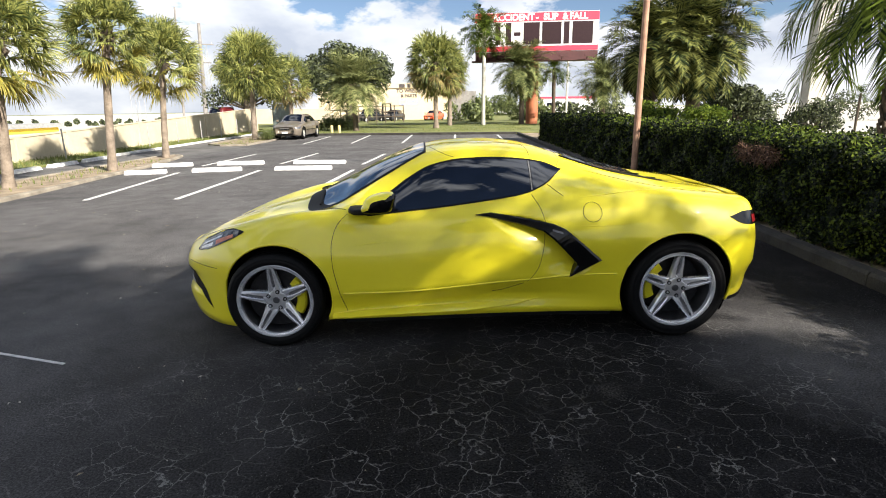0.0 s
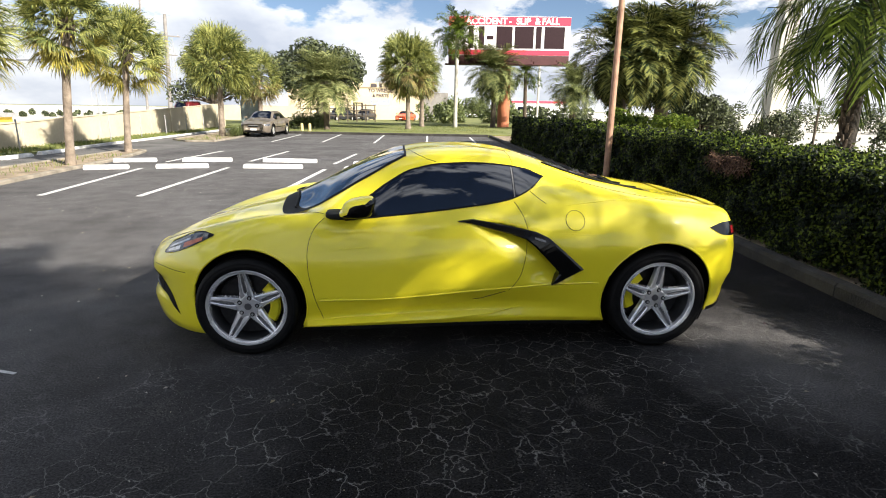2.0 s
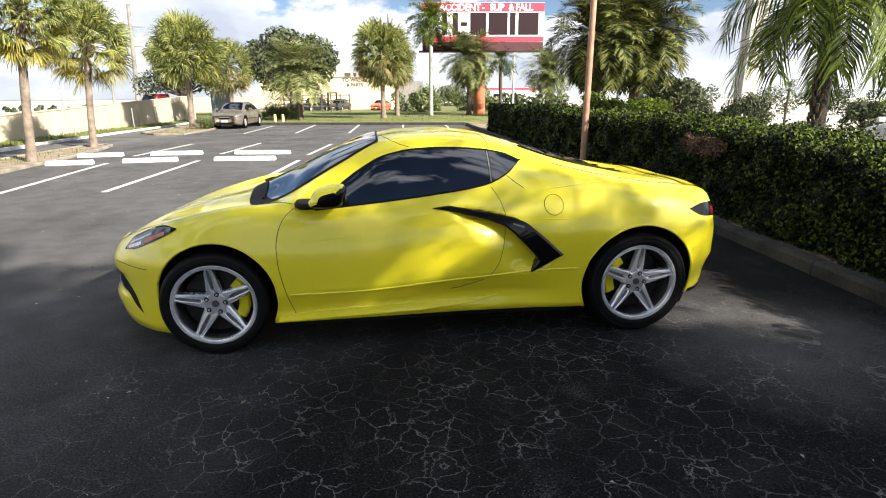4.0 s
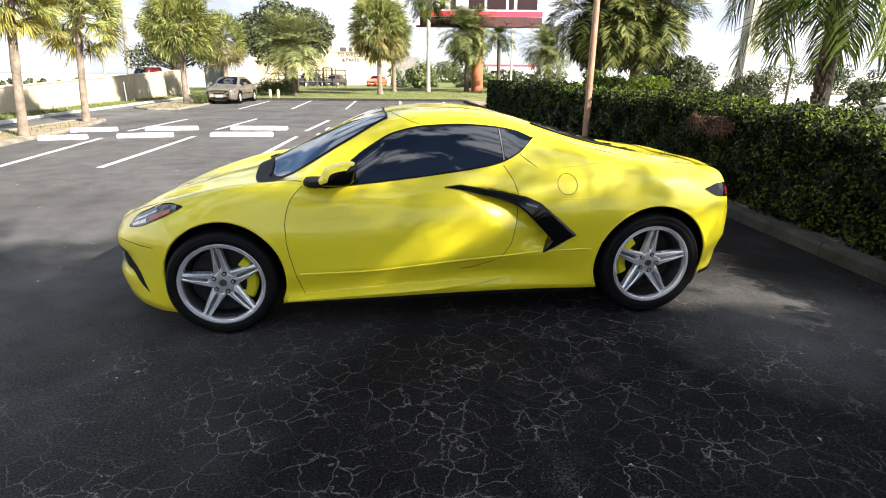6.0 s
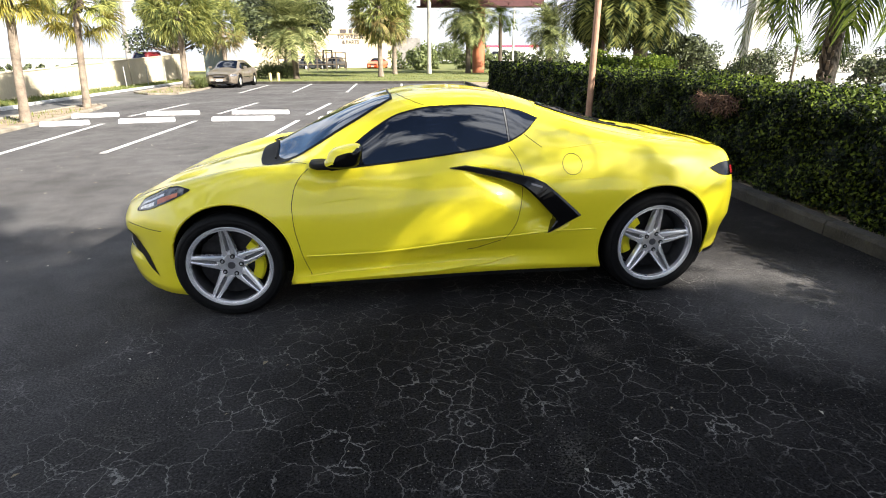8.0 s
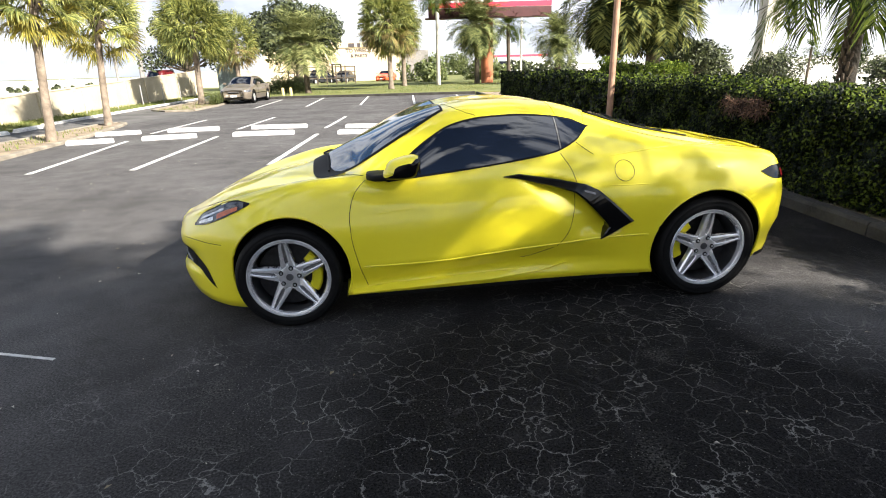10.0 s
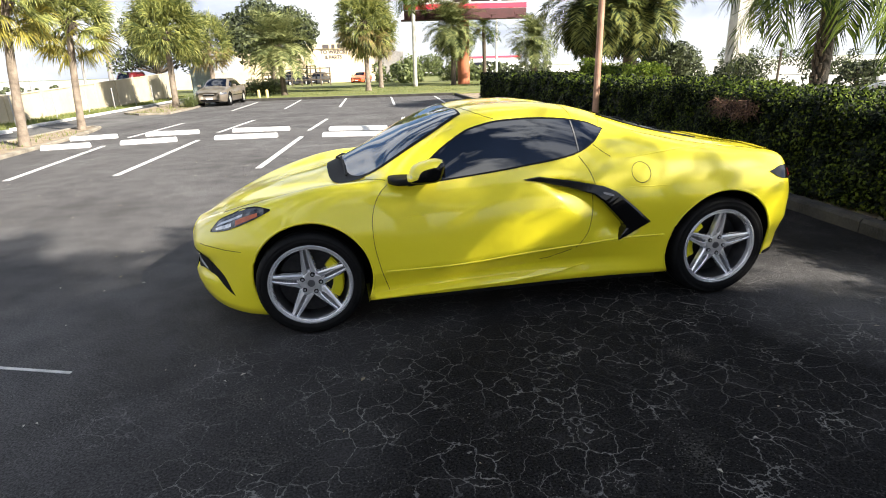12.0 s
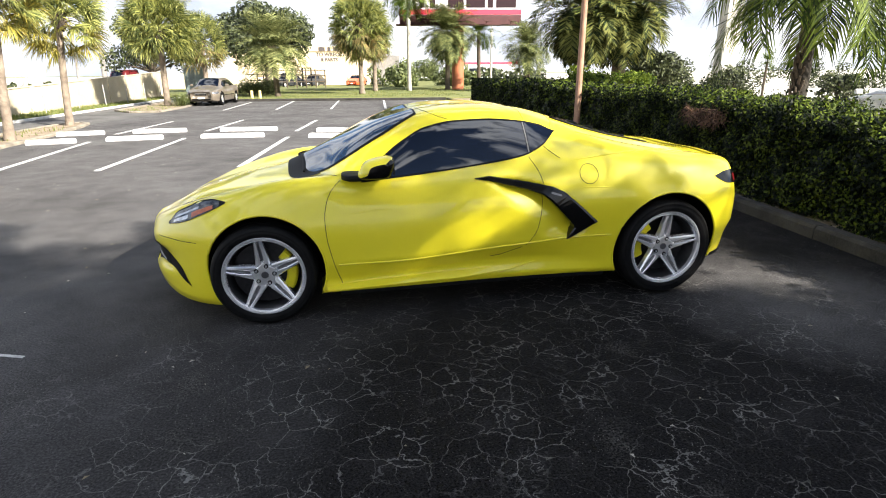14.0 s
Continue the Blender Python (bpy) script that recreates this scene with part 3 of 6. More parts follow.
def trunk_mesh(h, r0, r1, lean=(0, 0), wobble=0.03, rings=18, seed=0):
    rr = np.random.default_rng(seed)
    pts, rad = [], []
    for i in range(rings + 1):
        t = i / rings
        pts.append((lean[0] * t * t + wobble * math.sin(3 * t + seed), lean[1] * t * t + wobble * math.sin(2.3 * t + 2 * seed), h * t - 0.1 * (1 - t)))
        rad.append((r0 + (r1 - r0) * t) * (1.35 - 0.35 * min(1, t * 8)) * (1 + rr.uniform(-0.05, 0.05)))
    return tube(pts, rad, 14), pts[-1]


def fan_crown(top, R, fronds, leaflets, seed, low=-0.9, high=1.35, wide=0.0082, loose=0.06):
    """A fan palm's crown: stalked fans of narrow drooping leaflets."""
    rr = np.random.default_rng(seed)
    quads, tris = [], []
    top = np.array(top)
    for k in range(fronds):
        az = 2 * math.pi * (k * 0.381966 + rr.uniform(-0.04, 0.04))
        el = low + (high - low) * ((k + 0.5) / fronds) ** 0.9 + rr.uniform(-0.12, 0.12)
        d = np.array([math.cos(az) * math.cos(el), math.sin(az) * math.cos(el), math.sin(el)])
        stalk = R * rr.uniform(0.46, 0.68)
        mid = top + d * stalk * 0.6 + np.array([0, 0, 0.03 * R])
        end = top + d * stalk + np.array([0, 0, -0.05 * R * (1 - el)])
        side = unit(np.cross(d, [0, 0, 1]) + rr.normal(0, 0.15, 3))
        up = unit(np.cross(side, d))
        # every fan is turned about its own stalk
        roll = rr.uniform(-1.1, 1.1)
        side, up = side * math.cos(roll) + up * math.sin(roll), up * math.cos(roll) - side * math.sin(roll)
        w = 0.011 * R
        for a, b in ((top, mid), (mid, end)):
            quads += [a - side * w, b - side * w, b + side * w, a + side * w]
        L = R * rr.uniform(0.40, 0.52)
        for i in range(leaflets):
            th = (i / (leaflets - 1) - 0.5) * 2 * 1.75
            dr = unit(d * math.cos(th) + side * math.sin(th) + up * 0.25 * math.cos(2 * th) + rr.normal(0, loose, 3))
            ln = L * (0.72 + 0.28 * math.cos(th)) * rr.uniform(0.8, 1.12)
            across = unit(np.cross(dr, up) + rr.normal(0, 6 * loose, 3)) * (wide * R)
            fall = rr.uniform(0.15, 0.6)
            a, b = end, end + dr * ln * 0.5
            c = b + unit(dr + np.array([0, 0, -fall])) * ln * 0.28
            e = c + unit(dr * 0.6 + np.array([0, 0, -2.2 * fall])) * ln * 0.26
            quads += [a - across * 0.4, b - across, b + across, a + across * 0.4]
            quads += [b - across, c - across * 0.7, c + across * 0.7, b + across]
            tris += [c - across * 0.7, e, c + across * 0.7]
    return blades(quads, tris)


def feather_crown(top, R, fronds, leaflets, seed, low=-0.75, high=1.35, droop=0.9, lf=0.20, wide=0.010, fluff=0.0, hang=0.0):
    """A feather palm's crown: arching ribs with leaflets down both sides."""
    rr = np.random.default_rng(seed)
    quads, tris = [], []
    top = np.array(top)
    for k in range(fronds):
        az = 2 * math.pi * (k * 0.381966 + rr.uniform(-0.05, 0.05))
        el = low + (high - low) * (k + 0.5) / fronds + rr.uniform(-0.1, 0.1)
        L = R * rr.uniform(0.92, 1.15)
        flat = np.array([math.cos(az), math.sin(az), 0])
        p, n, dr0 = top.copy(), leaflets, droop * rr.uniform(0.55, 1.25)
        pts = []
        for i in range(n + 1):
            t = i / n
            e = el - dr0 * t * t - 0.25 * t
            pts.append(p.copy())
            p = p + (flat * math.cos(e) + np.array([0, 0, math.sin(e)])) * L / n
        side = unit(np.cross(flat, [0, 0, 1]))
        for i in range(0, n, 3):
            a, b = pts[i], pts[min(i + 3, n)]
            w = side * R * 0.008 * (1.2 - i / n)
            quads += [a - w, b - w, b + w, a + w]
        for i in range(max(2, n // 8), n):
            t = i / n
            d = unit(pts[min(i + 1, n)] - pts[i - 1])
            up = np.cross(side, d)
            ln = R * lf * (0.55 + 1.0 * math.sin(math.pi * min(1, 0.15 + 0.8 * t))) * rr.uniform(0.85, 1.15)
            for s in (-1, 1):
                dr = unit(d * 0.75 + s * side * 0.9 + up * (rr.uniform(-0.1, 0.45) + fluff * rr.uniform(-0.9, 0.9)))
                a = pts[i]
                b = a + dr * ln * 0.6 + np.array([0, 0, -ln * 0.25 * hang])
                c = a + dr * ln + np.array([0, 0, -ln * (rr.uniform(0.04, 0.22) + fluff * rr.uniform(0.1, 0.6) + hang * rr.uniform(0.7, 1.1))])
                w = unit(np.cross(dr, up)) * R * wide
                quads += [a - w * 0.6, b - w, b + w, a + w * 0.6]
                tris += [b - w, c, b + w]
    return blades(quads, tris)


def boots(top, h, r, seed, count=34, size=1.0):
    """Cut leaf bases under a crown."""
    rr = np.random.default_rng(seed)
    bm = bmesh.new()
    for k in range(count):
        az, z = 2.4 * k, top[2] - h + h * k / count
        a = Vector((top[0] + r * 0.8 * math.cos(az), top[1] + r * 0.8 * math.sin(az), z))
        b = a + Vector((math.cos(az) * 0.16 * size, math.sin(az) * 0.16 * size, 0.22)) * rr.uniform(0.7, 1.1)
        rod(bm, a, b, 0.05, 0.025, seg=5)
    return bm


def sabal(x, y, z, h, R, seed, label, r=0.10, fronds=96, yellow=True, low=-0.9, tip=0, old=None, skirt=26, **kw):
    tree = thing("fan_palm", label, "palm tree", "fan palms", at=pose(x, y, z, 0, tip, 0))
    tm, top = trunk_mesh(h, r * 1.1, r * 0.85, (0.06 * math.sin(seed), 0.05), seed=seed)
    part("trunk", tm, M_BARK, tree, "ringed grey-brown palm trunk", smooth=True)
    part("leaf_base", boots(top, 0.55 * R * 0.6, r, seed), M_BARKD, tree, "stubs of cut leaf bases")
    v, f = fan_crown(top, R, fronds, 40, seed, low=low, **kw)
    part("crown", (v, f), M_SABAL, tree, "green fan fronds")
    if yellow:
        v, f = fan_crown((top[0], top[1], top[2] - 0.06 * R), R * 1.02, skirt, 38, seed + 50, low=-1.2, high=-0.25, **kw)
        part("old_fronds", (v, f), old or M_SABALY, tree, "dying lower fronds" if old else "yellowing lower fronds")
    return tree


def feather(x, y, z, h, R, seed, label, material=None, r=0.2, fronds=60, leaflets=30, bark=None, name="date_palm", stubs=0.0, stub_count=34, stub_size=1.0, **kw):
    tree = thing(name, label, "palm tree", "feather palms", at=pose(x, y, z))
    tm, top = trunk_mesh(h, r * 1.1, r, (0.05 * math.cos(seed), 0.05), seed=seed)
    part("trunk", tm, bark or M_BARKD, tree, "rough palm trunk", smooth=True)
    if stubs:
        part("leaf_base", boots(top, stubs, r, seed, stub_count, stub_size), M_BARK if stub_count < 50 else M_BARKD, tree, "stubs of cut leaf bases")
    v, f = feather_crown(top, R, fronds, leaflets, seed, **kw)
    part("crown", (v, f), material or M_DATE, tree, "arching feather fronds")
    return tree


def leaf_cloud(blobs, count, size, seed, squash=1.0):
    """Small leaves scattered through and mostly near the skin of several lumps."""
    rr = np.random.default_rng(seed)
    weights = np.array([b[3] ** 2 for b in blobs])
    pick = rr.choice(len(blobs), count, p=weights / weights.sum())
    c = np.array([b[:3] for b in blobs])[pick]
    r = np.array([b[3] for b in blobs])[pick]
    d = rr.normal(size=(count, 3))
    d /= np.linalg.norm(d, axis=1)[:, None]
    p = c + d * (r * rr.uniform(0.55, 1.08, count) ** 0.7)[:, None] * np.array([1, 1, squash])
    n = d + rr.normal(0, 0.6, (count, 3))
    n /= np.linalg.norm(n, axis=1)[:, None]
    u = np.cross(n, rr.normal(size=(count, 3)))
    u /= np.linalg.norm(u, axis=1)[:, None]
    w = np.cross(n, u)
    s = (size * rr.uniform(0.6, 1.3, count))[:, None]
    quads = np.stack([p - u * s, p - w * s * 0.5, p + u * s, p + w * s * 0.5], 1)
    v = quads.reshape(-1, 3)
    return v.tolist(), [(i, i + 1, i + 2, i + 3) for i in range(0, len(v), 4)]


def broadleaf(x, y, h, R, seed, label, leaves=9000, size=0.16, name="oak_tree", leaf=None):
    rr = np.random.default_rng(seed)
    tree = thing(name, label, "tree", "broadleaf trees", at=pose(x, y, 0.1))
    bm = bmesh.new()
    zc = h - R * 0.75
    rod(bm, (0, 0, -0.1), (0.1, 0, zc * 0.6), 0.22 * R / 3, 0.16 * R / 3, seg=9)
    blobs = []
    for k in range(15):
        az, el = 2.4 * k, rr.uniform(-0.35, 1.2)
        d = rr.uniform(0.45, 0.78) * R
        c = (d * math.cos(az) * math.cos(el), d * math.sin(az) * math.cos(el), zc + d * math.sin(el) * 0.75)
        rod(bm, (0.1, 0, zc * 0.55), c, 0.09 * R / 3, 0.02, seg=6)
        blobs.append((*c, R * rr.uniform(0.26, 0.42)))
    part("trunk", bm, M_BARKD, tree, "dark branching trunk")
    part("crown", leaf_cloud(blobs, leaves, size, seed, 0.85), leaf or M_OAK, tree, "ragged dark green crown")
    return tree


def hedge():
    root = thing("hedge", "dense clipped green hedge behind a kerb", "hedge", kind="")
    rr = np.random.default_rng(3)
    y0, y1 = -9.0, 21.0

    crest = pairs((-9, 0.98), (-0.5, 0.98), (0.6, 1.02), (1.9, 1.11), (4.0, 1.18), (9, 1.19), (21, 1.18))

    def height(y):
        return crest(np.asarray(y, float)) + 0.03 * np.sin(y * 0.55 + 1.0) + 0.03 * np.sin(y * 1.9)

    # near-black sheet that puts the shade inside the hedge into colour
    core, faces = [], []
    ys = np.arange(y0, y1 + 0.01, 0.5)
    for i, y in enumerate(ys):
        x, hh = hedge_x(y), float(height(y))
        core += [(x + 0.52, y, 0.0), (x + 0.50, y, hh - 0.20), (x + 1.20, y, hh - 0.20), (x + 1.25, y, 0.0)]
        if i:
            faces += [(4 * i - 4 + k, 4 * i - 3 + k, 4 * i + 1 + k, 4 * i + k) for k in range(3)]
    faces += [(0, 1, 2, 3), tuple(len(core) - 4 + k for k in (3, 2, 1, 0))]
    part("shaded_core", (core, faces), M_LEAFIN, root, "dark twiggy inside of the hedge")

    def skin(n, ya, yb, size, seed):
        rr = np.random.default_rng(seed)
        y = rr.uniform(ya, yb, n)
        hh = height(y) + 0.05 * np.sin(y * 7.0) + 0.04 * np.sin(y * 17 + 2)
        f = rr.uniform(0, 1, n)
        face = rr.choice(3, n, p=(0.62, 0.30, 0.08))
        lump = 0.06 * np.sin(y * 4.1 + 3 * f * 2.5) + 0.05 * np.sin(y * 9.3 - f * 9)
        x = np.where(face == 0, 0.24 + lump + rr.uniform(0, 0.22, n) + 0.10 * f * f, rr.uniform(0.25, 1.35, n))
        z = np.where(face == 0, 0.10 + f * (hh - 0.12), hh + 0.05 - rr.uniform(0.0, 0.20, n) + 0.05 * rr.normal(size=n) * (rr.uniform(0, 1, n) < 0.25))
        z = np.where(face == 2, f * hh, z)
        yy = np.where((face == 2) & (yb > 20), yb - rr.uniform(0, 0.15, n), y)
        p = np.stack([3.50 + 0.060 * yy + x, yy, z], 1)
        nor = np.where((face == 0)[:, None], np.array([[-1.0, 0, 0.35]]), np.where((face == 1)[:, None], np.array([[-0.25, -0.45, 0.6]]), np.array([[0, 1.0, 0.2]]))) + rr.normal(0, 0.55, (n, 3))
        nor /= np.linalg.norm(nor, axis=1)[:, None]
        u = np.cross(nor, rr.normal(size=(n, 3)))
        u /= np.linalg.norm(u, axis=1)[:, None]
        w = np.cross(nor, u)
        s = (size * rr.uniform(0.6, 1.25, n))[:, None]
        q = np.stack([p - u * s, p - w * s * 0.58 + nor * s * 0.08, p + u * s, p + w * s * 0.58 + nor * s * 0.08], 1).reshape(-1, 3)
        return q.tolist(), [(i, i + 1, i + 2, i + 3) for i in range(0, len(q), 4)]

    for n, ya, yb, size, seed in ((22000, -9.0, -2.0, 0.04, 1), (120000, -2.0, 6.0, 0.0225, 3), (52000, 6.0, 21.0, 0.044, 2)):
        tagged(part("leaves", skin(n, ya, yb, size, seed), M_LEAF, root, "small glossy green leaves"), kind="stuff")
    # brighter yellow-green leaves along the top, sunlight put into their colour
    n = 7000
    y = rr.uniform(-2.0, 12.0, n)
    p = np.stack([3.50 + 0.060 * y + rr.uniform(0.34, 1.25, n), y, height(y) + 0.05 * np.sin(y * 7.0) + rr.uniform(-0.01, 0.06, n)], 1)
    nor = np.array([[-0.2, -0.5, 0.6]]) + rr.normal(0, 0.6, (n, 3))
    nor /= np.linalg.norm(nor, axis=1)[:, None]
    u = np.cross(nor, rr.normal(size=(n, 3)))
    u /= np.linalg.norm(u, axis=1)[:, None]
    w = np.cross(nor, u)
    s = (0.025 * rr.uniform(0.6, 1.25, n))[:, None]
    q = np.stack([p - u * s, p - w * s * 0.45, p + u * s, p + w * s * 0.45], 1).reshape(-1, 3)
    tagged(part("sunlit_top_leaves", (q.tolist(), [(i, i + 1, i + 2, i + 3) for i in range(0, len(q), 4)]), M_BRIGHTLEAF, root, "fresh yellow-green shoots"), kind="stuff")
    # a brown, dead patch in the face near the top
    n = 520
    y = rr.uniform(2.0, 2.8, n)
    p = np.stack([3.50 + 0.060 * y + rr.uniform(0.12, 0.30, n), y, rr.uniform(0.88, 1.06, n)], 1)
    d = rr.normal(0, 1, (n, 3)) * np.array([0.4, 1, 0.6]) + np.array([-0.2, 0, -0.5])
    d /= np.linalg.norm(d, axis=1)[:, None]
    w = np.cross(d, rr.normal(size=(n, 3)))
    w /= np.linalg.norm(w, axis=1)[:, None]
    q = np.stack([p - w * 0.005, p + d * 0.12 - w * 0.002, p + d * 0.12 + w * 0.002, p + w * 0.005], 1).reshape(-1, 3)
    part("dead_twig", (q.tolist(), [(i, i + 1, i + 2, i + 3) for i in range(0, len(q), 4)]), M_DRY, root, "brown dead twigs in the hedge")
    return root


hedge()

# fan palms along the median and the island
sabal(-9.35, 7.55, 0.04, 3.0, 1.3, 1, "fan palm with yellowing skirt on the soil median", fronds=74, low=-0.5, tip=6, skirt=18, wide=0.0105, loose=0.04)
sabal(-8.87, 10.75, 0.04, 3.5, 1.25, 2, "tall fan palm with brown skirt on the soil median", fronds=74, low=-0.5, tip=6, skirt=18, wide=0.0105, loose=0.04)
sabal(-9.35, 15.0, 0.04, 3.25, 1.38, 3, "fan palm with peeling trunk and yellow skirt", fronds=74, low=-0.45, tip=5, skirt=18, wide=0.0105, loose=0.04)
sabal(-9.6, 26.2, 0.04, 3.7, 2.05, 4, "broad full fan palm on the kerbed island", r=0.14, fronds=150, yellow=False, low=-0.85, tip=2, wide=0.0095, loose=0.045)
sabal(-9.0, 32.5, 0.1, 3.4, 1.75, 5, "fan palm with an orange dying frond behind the island", r=0.14, fronds=70, low=-0.8, old=M_SABALB)
broadleaf(-15.0, 42.0, 5.6, 3.4, 12, "dark rounded tree behind the boundary wall", 5000, 0.14)

# lawn palms and trees
feather(-5.1, 34.5, 0.1, 3.15, 2.5, 21, "date palm with grey-green fronds on the lawn", M_GREYDATE, r=0.17, fronds=78, leaflets=34, low=-0.55, droop=0.95, wide=0.010, stubs=0.8)
broadleaf(-6.9, 45.0, 7.2, 4.9, 22, "spreading live oak behind the date palm", 12000, 0.17)
sabal(0.6, 37.0, 0.1, 4.7, 2.3, 23, "tall fan palm with a hanging skirt on the lawn", r=0.17, fronds=110, low=-1.35, old=M_SABALB, wide=0.011, loose=0.04)
sabal(1.9, 43.0, 0.1, 4.4, 2.0, 24, "slim palm beside the skirted fan palm", r=0.17, fronds=80, low=-1.3, old=M_SABALB)
feather(4.7, 42.6, 0.1, 7.5, 2.35, 25, "royal palm with a smooth pale trunk", M_QUEEN, r=0.15, fronds=34, leaflets=36, wide=0.012, bark=M_ROYAL, name="royal_palm", low=-0.7, fluff=0.5, droop=1.2)
feather(8.0, 43.0, 0.1, 4.7, 2.7, 26, "full date palm beside the billboard column", M_OLIVEDATE, r=0.19, fronds=84, leaflets=32, wide=0.011, low=-0.9, droop=1.1)
feather(11.7, 47.0, 0.1, 4.9, 2.2, 27, "palm behind the billboard column", M_QUEEN, r=0.16, fronds=30)
feather(13.4, 38.0, 0.1, 3.4, 2.2, 28, "date palm with drooping yellow-green fronds", M_OLIVEDATE, r=0.2, fronds=70, leaflets=30, wide=0.011, low=-0.9, droop=1.1)
# the large pair behind the hedge
feather(7.8, 15.6, 0.1, 3.6, 2.0, 31, "large dark date palm behind the hedge", r=0.2, fronds=84, leaflets=44, droop=1.35, low=-1.0, wide=0.0105, stubs=1.4)
feather(10.0, 16.8, 0.1, 3.9, 2.3, 32, "large full date palm behind the hedge", r=0.25, fronds=100, leaflets=46, droop=1.4, low=-1.0, wide=0.0105, stubs=1.4)
feather(10.0, 7.6, 0.1, 3.85, 3.0, 33, "leafy queen palm behind the hedge", M_QUEEN, r=0.135, fronds=32, leaflets=60, droop=1.7, stubs=3.3, stub_count=120, stub_size=0.45, lf=0.16, wide=0.0065, low=-0.50, high=1.3, fluff=0.3, hang=0.55, bark=M_BARKQ, name="queen_palm")
# unseen trees behind the camera, set so their shade falls on the car and the asphalt
broadleaf(6.6, -11.75, 9.0, 3.0, 41, "dense shade tree at the edge of the lot", 12000, 0.20, name="shade_tree")
broadleaf(10.4, -12.85, 9.0, 2.9, 44, "shade tree beyond the hedge", 22000, 0.20, name="shade_tree")
broadleaf(1.5, -14.0, 9.0, 3.2, 45, "shade tree behind the lot", 9000, 0.20, name="shade_tree")
# small crown added only to keep sun off the ground by the sill
broadleaf(8.2, -8.8, 7.0, 0.95, 47, "small dense tree crown beyond the hedge", 5000, 0.11, name="shade_tree")
feather(4.9, -8.1, 0.1, 6.8, 1.6, 42, "tall palm at the edge of the lot", M_QUEEN, r=0.14, fronds=26, leaflets=34, lf=0.24, name="queen_palm")
# palms added for frond-shaped gaps in the light on the flank
feather(6.8, -8.1, 0.1, 6.25, 1.9, 43, "palm beyond the hedge", M_QUEEN, r=0.1, fronds=16, leaflets=28, lf=0.22, wide=0.012, low=-0.6, name="queen_palm")
feather(10.5, -9.7, 0.1, 7.5, 1.3, 46, "thin palm beyond the hedge", M_QUEEN, r=0.08, fronds=5, leaflets=14, lf=0.26, wide=0.03, name="queen_palm")
broadleaf(12.2, 17.8, 2.3, 1.7, 51, "rounded broadleaf tree beyond the hedge", 13000, 0.075)
broadleaf(14.3, 16.0, 1.6, 1.05, 52, "feathery small tree beside the pale pylon", 3200, 0.06)
broadleaf(14.6, 11.0, 1.3, 0.8, 53, "small rounded tree beyond the hedge", 2200, 0.06)
feather(15.3, 15.1, 0.1, 1.75, 0.42, 54, "small slender palm beyond the hedge", M_QUEEN, r=0.04, fronds=16, leaflets=14, lf=0.3, wide=0.02)
feather(15.4, 13.6, 0.1, 1.45, 0.45, 55, "small slender palm beyond the hedge", M_QUEEN, r=0.04, fronds=16, leaflets=14, lf=0.3, wide=0.02)
for k, (bx, by, bh, br) in enumerate(((6.6, 11.6, 1.5, 0.75), (7.3, 14.0, 1.6, 0.8), (8.6, 13.0, 1.45, 0.7), (9.4, 14.6, 1.5, 0.8))):
    broadleaf(bx, by, bh, br, 56 + k, "yellow-green shrub behind the hedge", 2400, 0.05, name="shrub", leaf=M_BRIGHTLEAF)


# ---- boundary wall and beyond ----
def boundary_wall():
    root = thing("wall_west", "cream precast panel boundary wall with posts", "wall", kind="structure")
    a, b, n = Vector((-13.7, 1.0, 0)), Vector((-13.5, 40.0, 0)), 15
    f = [(3, 2, 1, 0), (4, 5, 6, 7), (0, 1, 5, 4), (1, 2, 6, 5), (2, 3, 7, 6), (3, 0, 4, 7)]

    def top(c):
        return max(0.66, 0.80 + (c.y - 13.0) * 0.036)

    for k in range(n):
        p, q = a + (b - a) * (k / n), a + (b - a) * ((k + 1) / n)
        u = (q - p).normalized()
        w = Vector((-u.y, u.x, 0))
        ends = ((p + u * 0.13, -1), (q - u * 0.13, -1), (q - u * 0.13, 1), (p + u * 0.13, 1))
        part("panel", ([(*(c + s * w * 0.06)[:2], 0) for c, s in ends] + [(*(c + s * w * 0.06)[:2], top(c)) for c, s in ends], f), M_WALL, root)
        part("coping", ([(*(c + s * w * 0.09)[:2], top(c)) for c, s in ends] + [(*(c + s * w * 0.09)[:2], top(c) + 0.04) for c, s in ends], f), M_WALL, root)
        v = [(*(p + u * s * 0.13 + w * t * 0.11)[:2], z) for z in (0, top(p) + 0.05) for s, t in ((-1, -1), (1, -1), (1, 1), (-1, 1))]
        part("post", (v, f), M_WALL, root)
    return root


boundary_wall()


def utility_pole(x, y, h, r, label, arms):
    root = thing("utility_pole", label, "utility pole", "utility poles", at=pose(x, y, 0, 0, 2.5, 0))
    part("pole", rods(((0, 0, -0.1), (0, 0, h), r, r * 0.65)), M_WOOD, root)
    for z, w in arms:
        part("crossarm", boxes((-w, -0.06, z - 0.05, w, 0.06, z + 0.05)), M_WOOD, root)
        for s in (-0.85, 0.85):
            part("insulator", rods(((s * w, 0, z + 0.05), (s * w, 0, z + 0.22), 0.05, 0.03)), M_GREY, root)
    return root


utility_pole(-21.0, 49.0, 9.4, 0.21, "tall weathered wooden utility pole with crossarms", ((7.6, 1.2), (6.0, 0.9)))
utility_pole(-26.0, 56.0, 12.0, 0.13, "slim dark utility pole behind the wall", ())


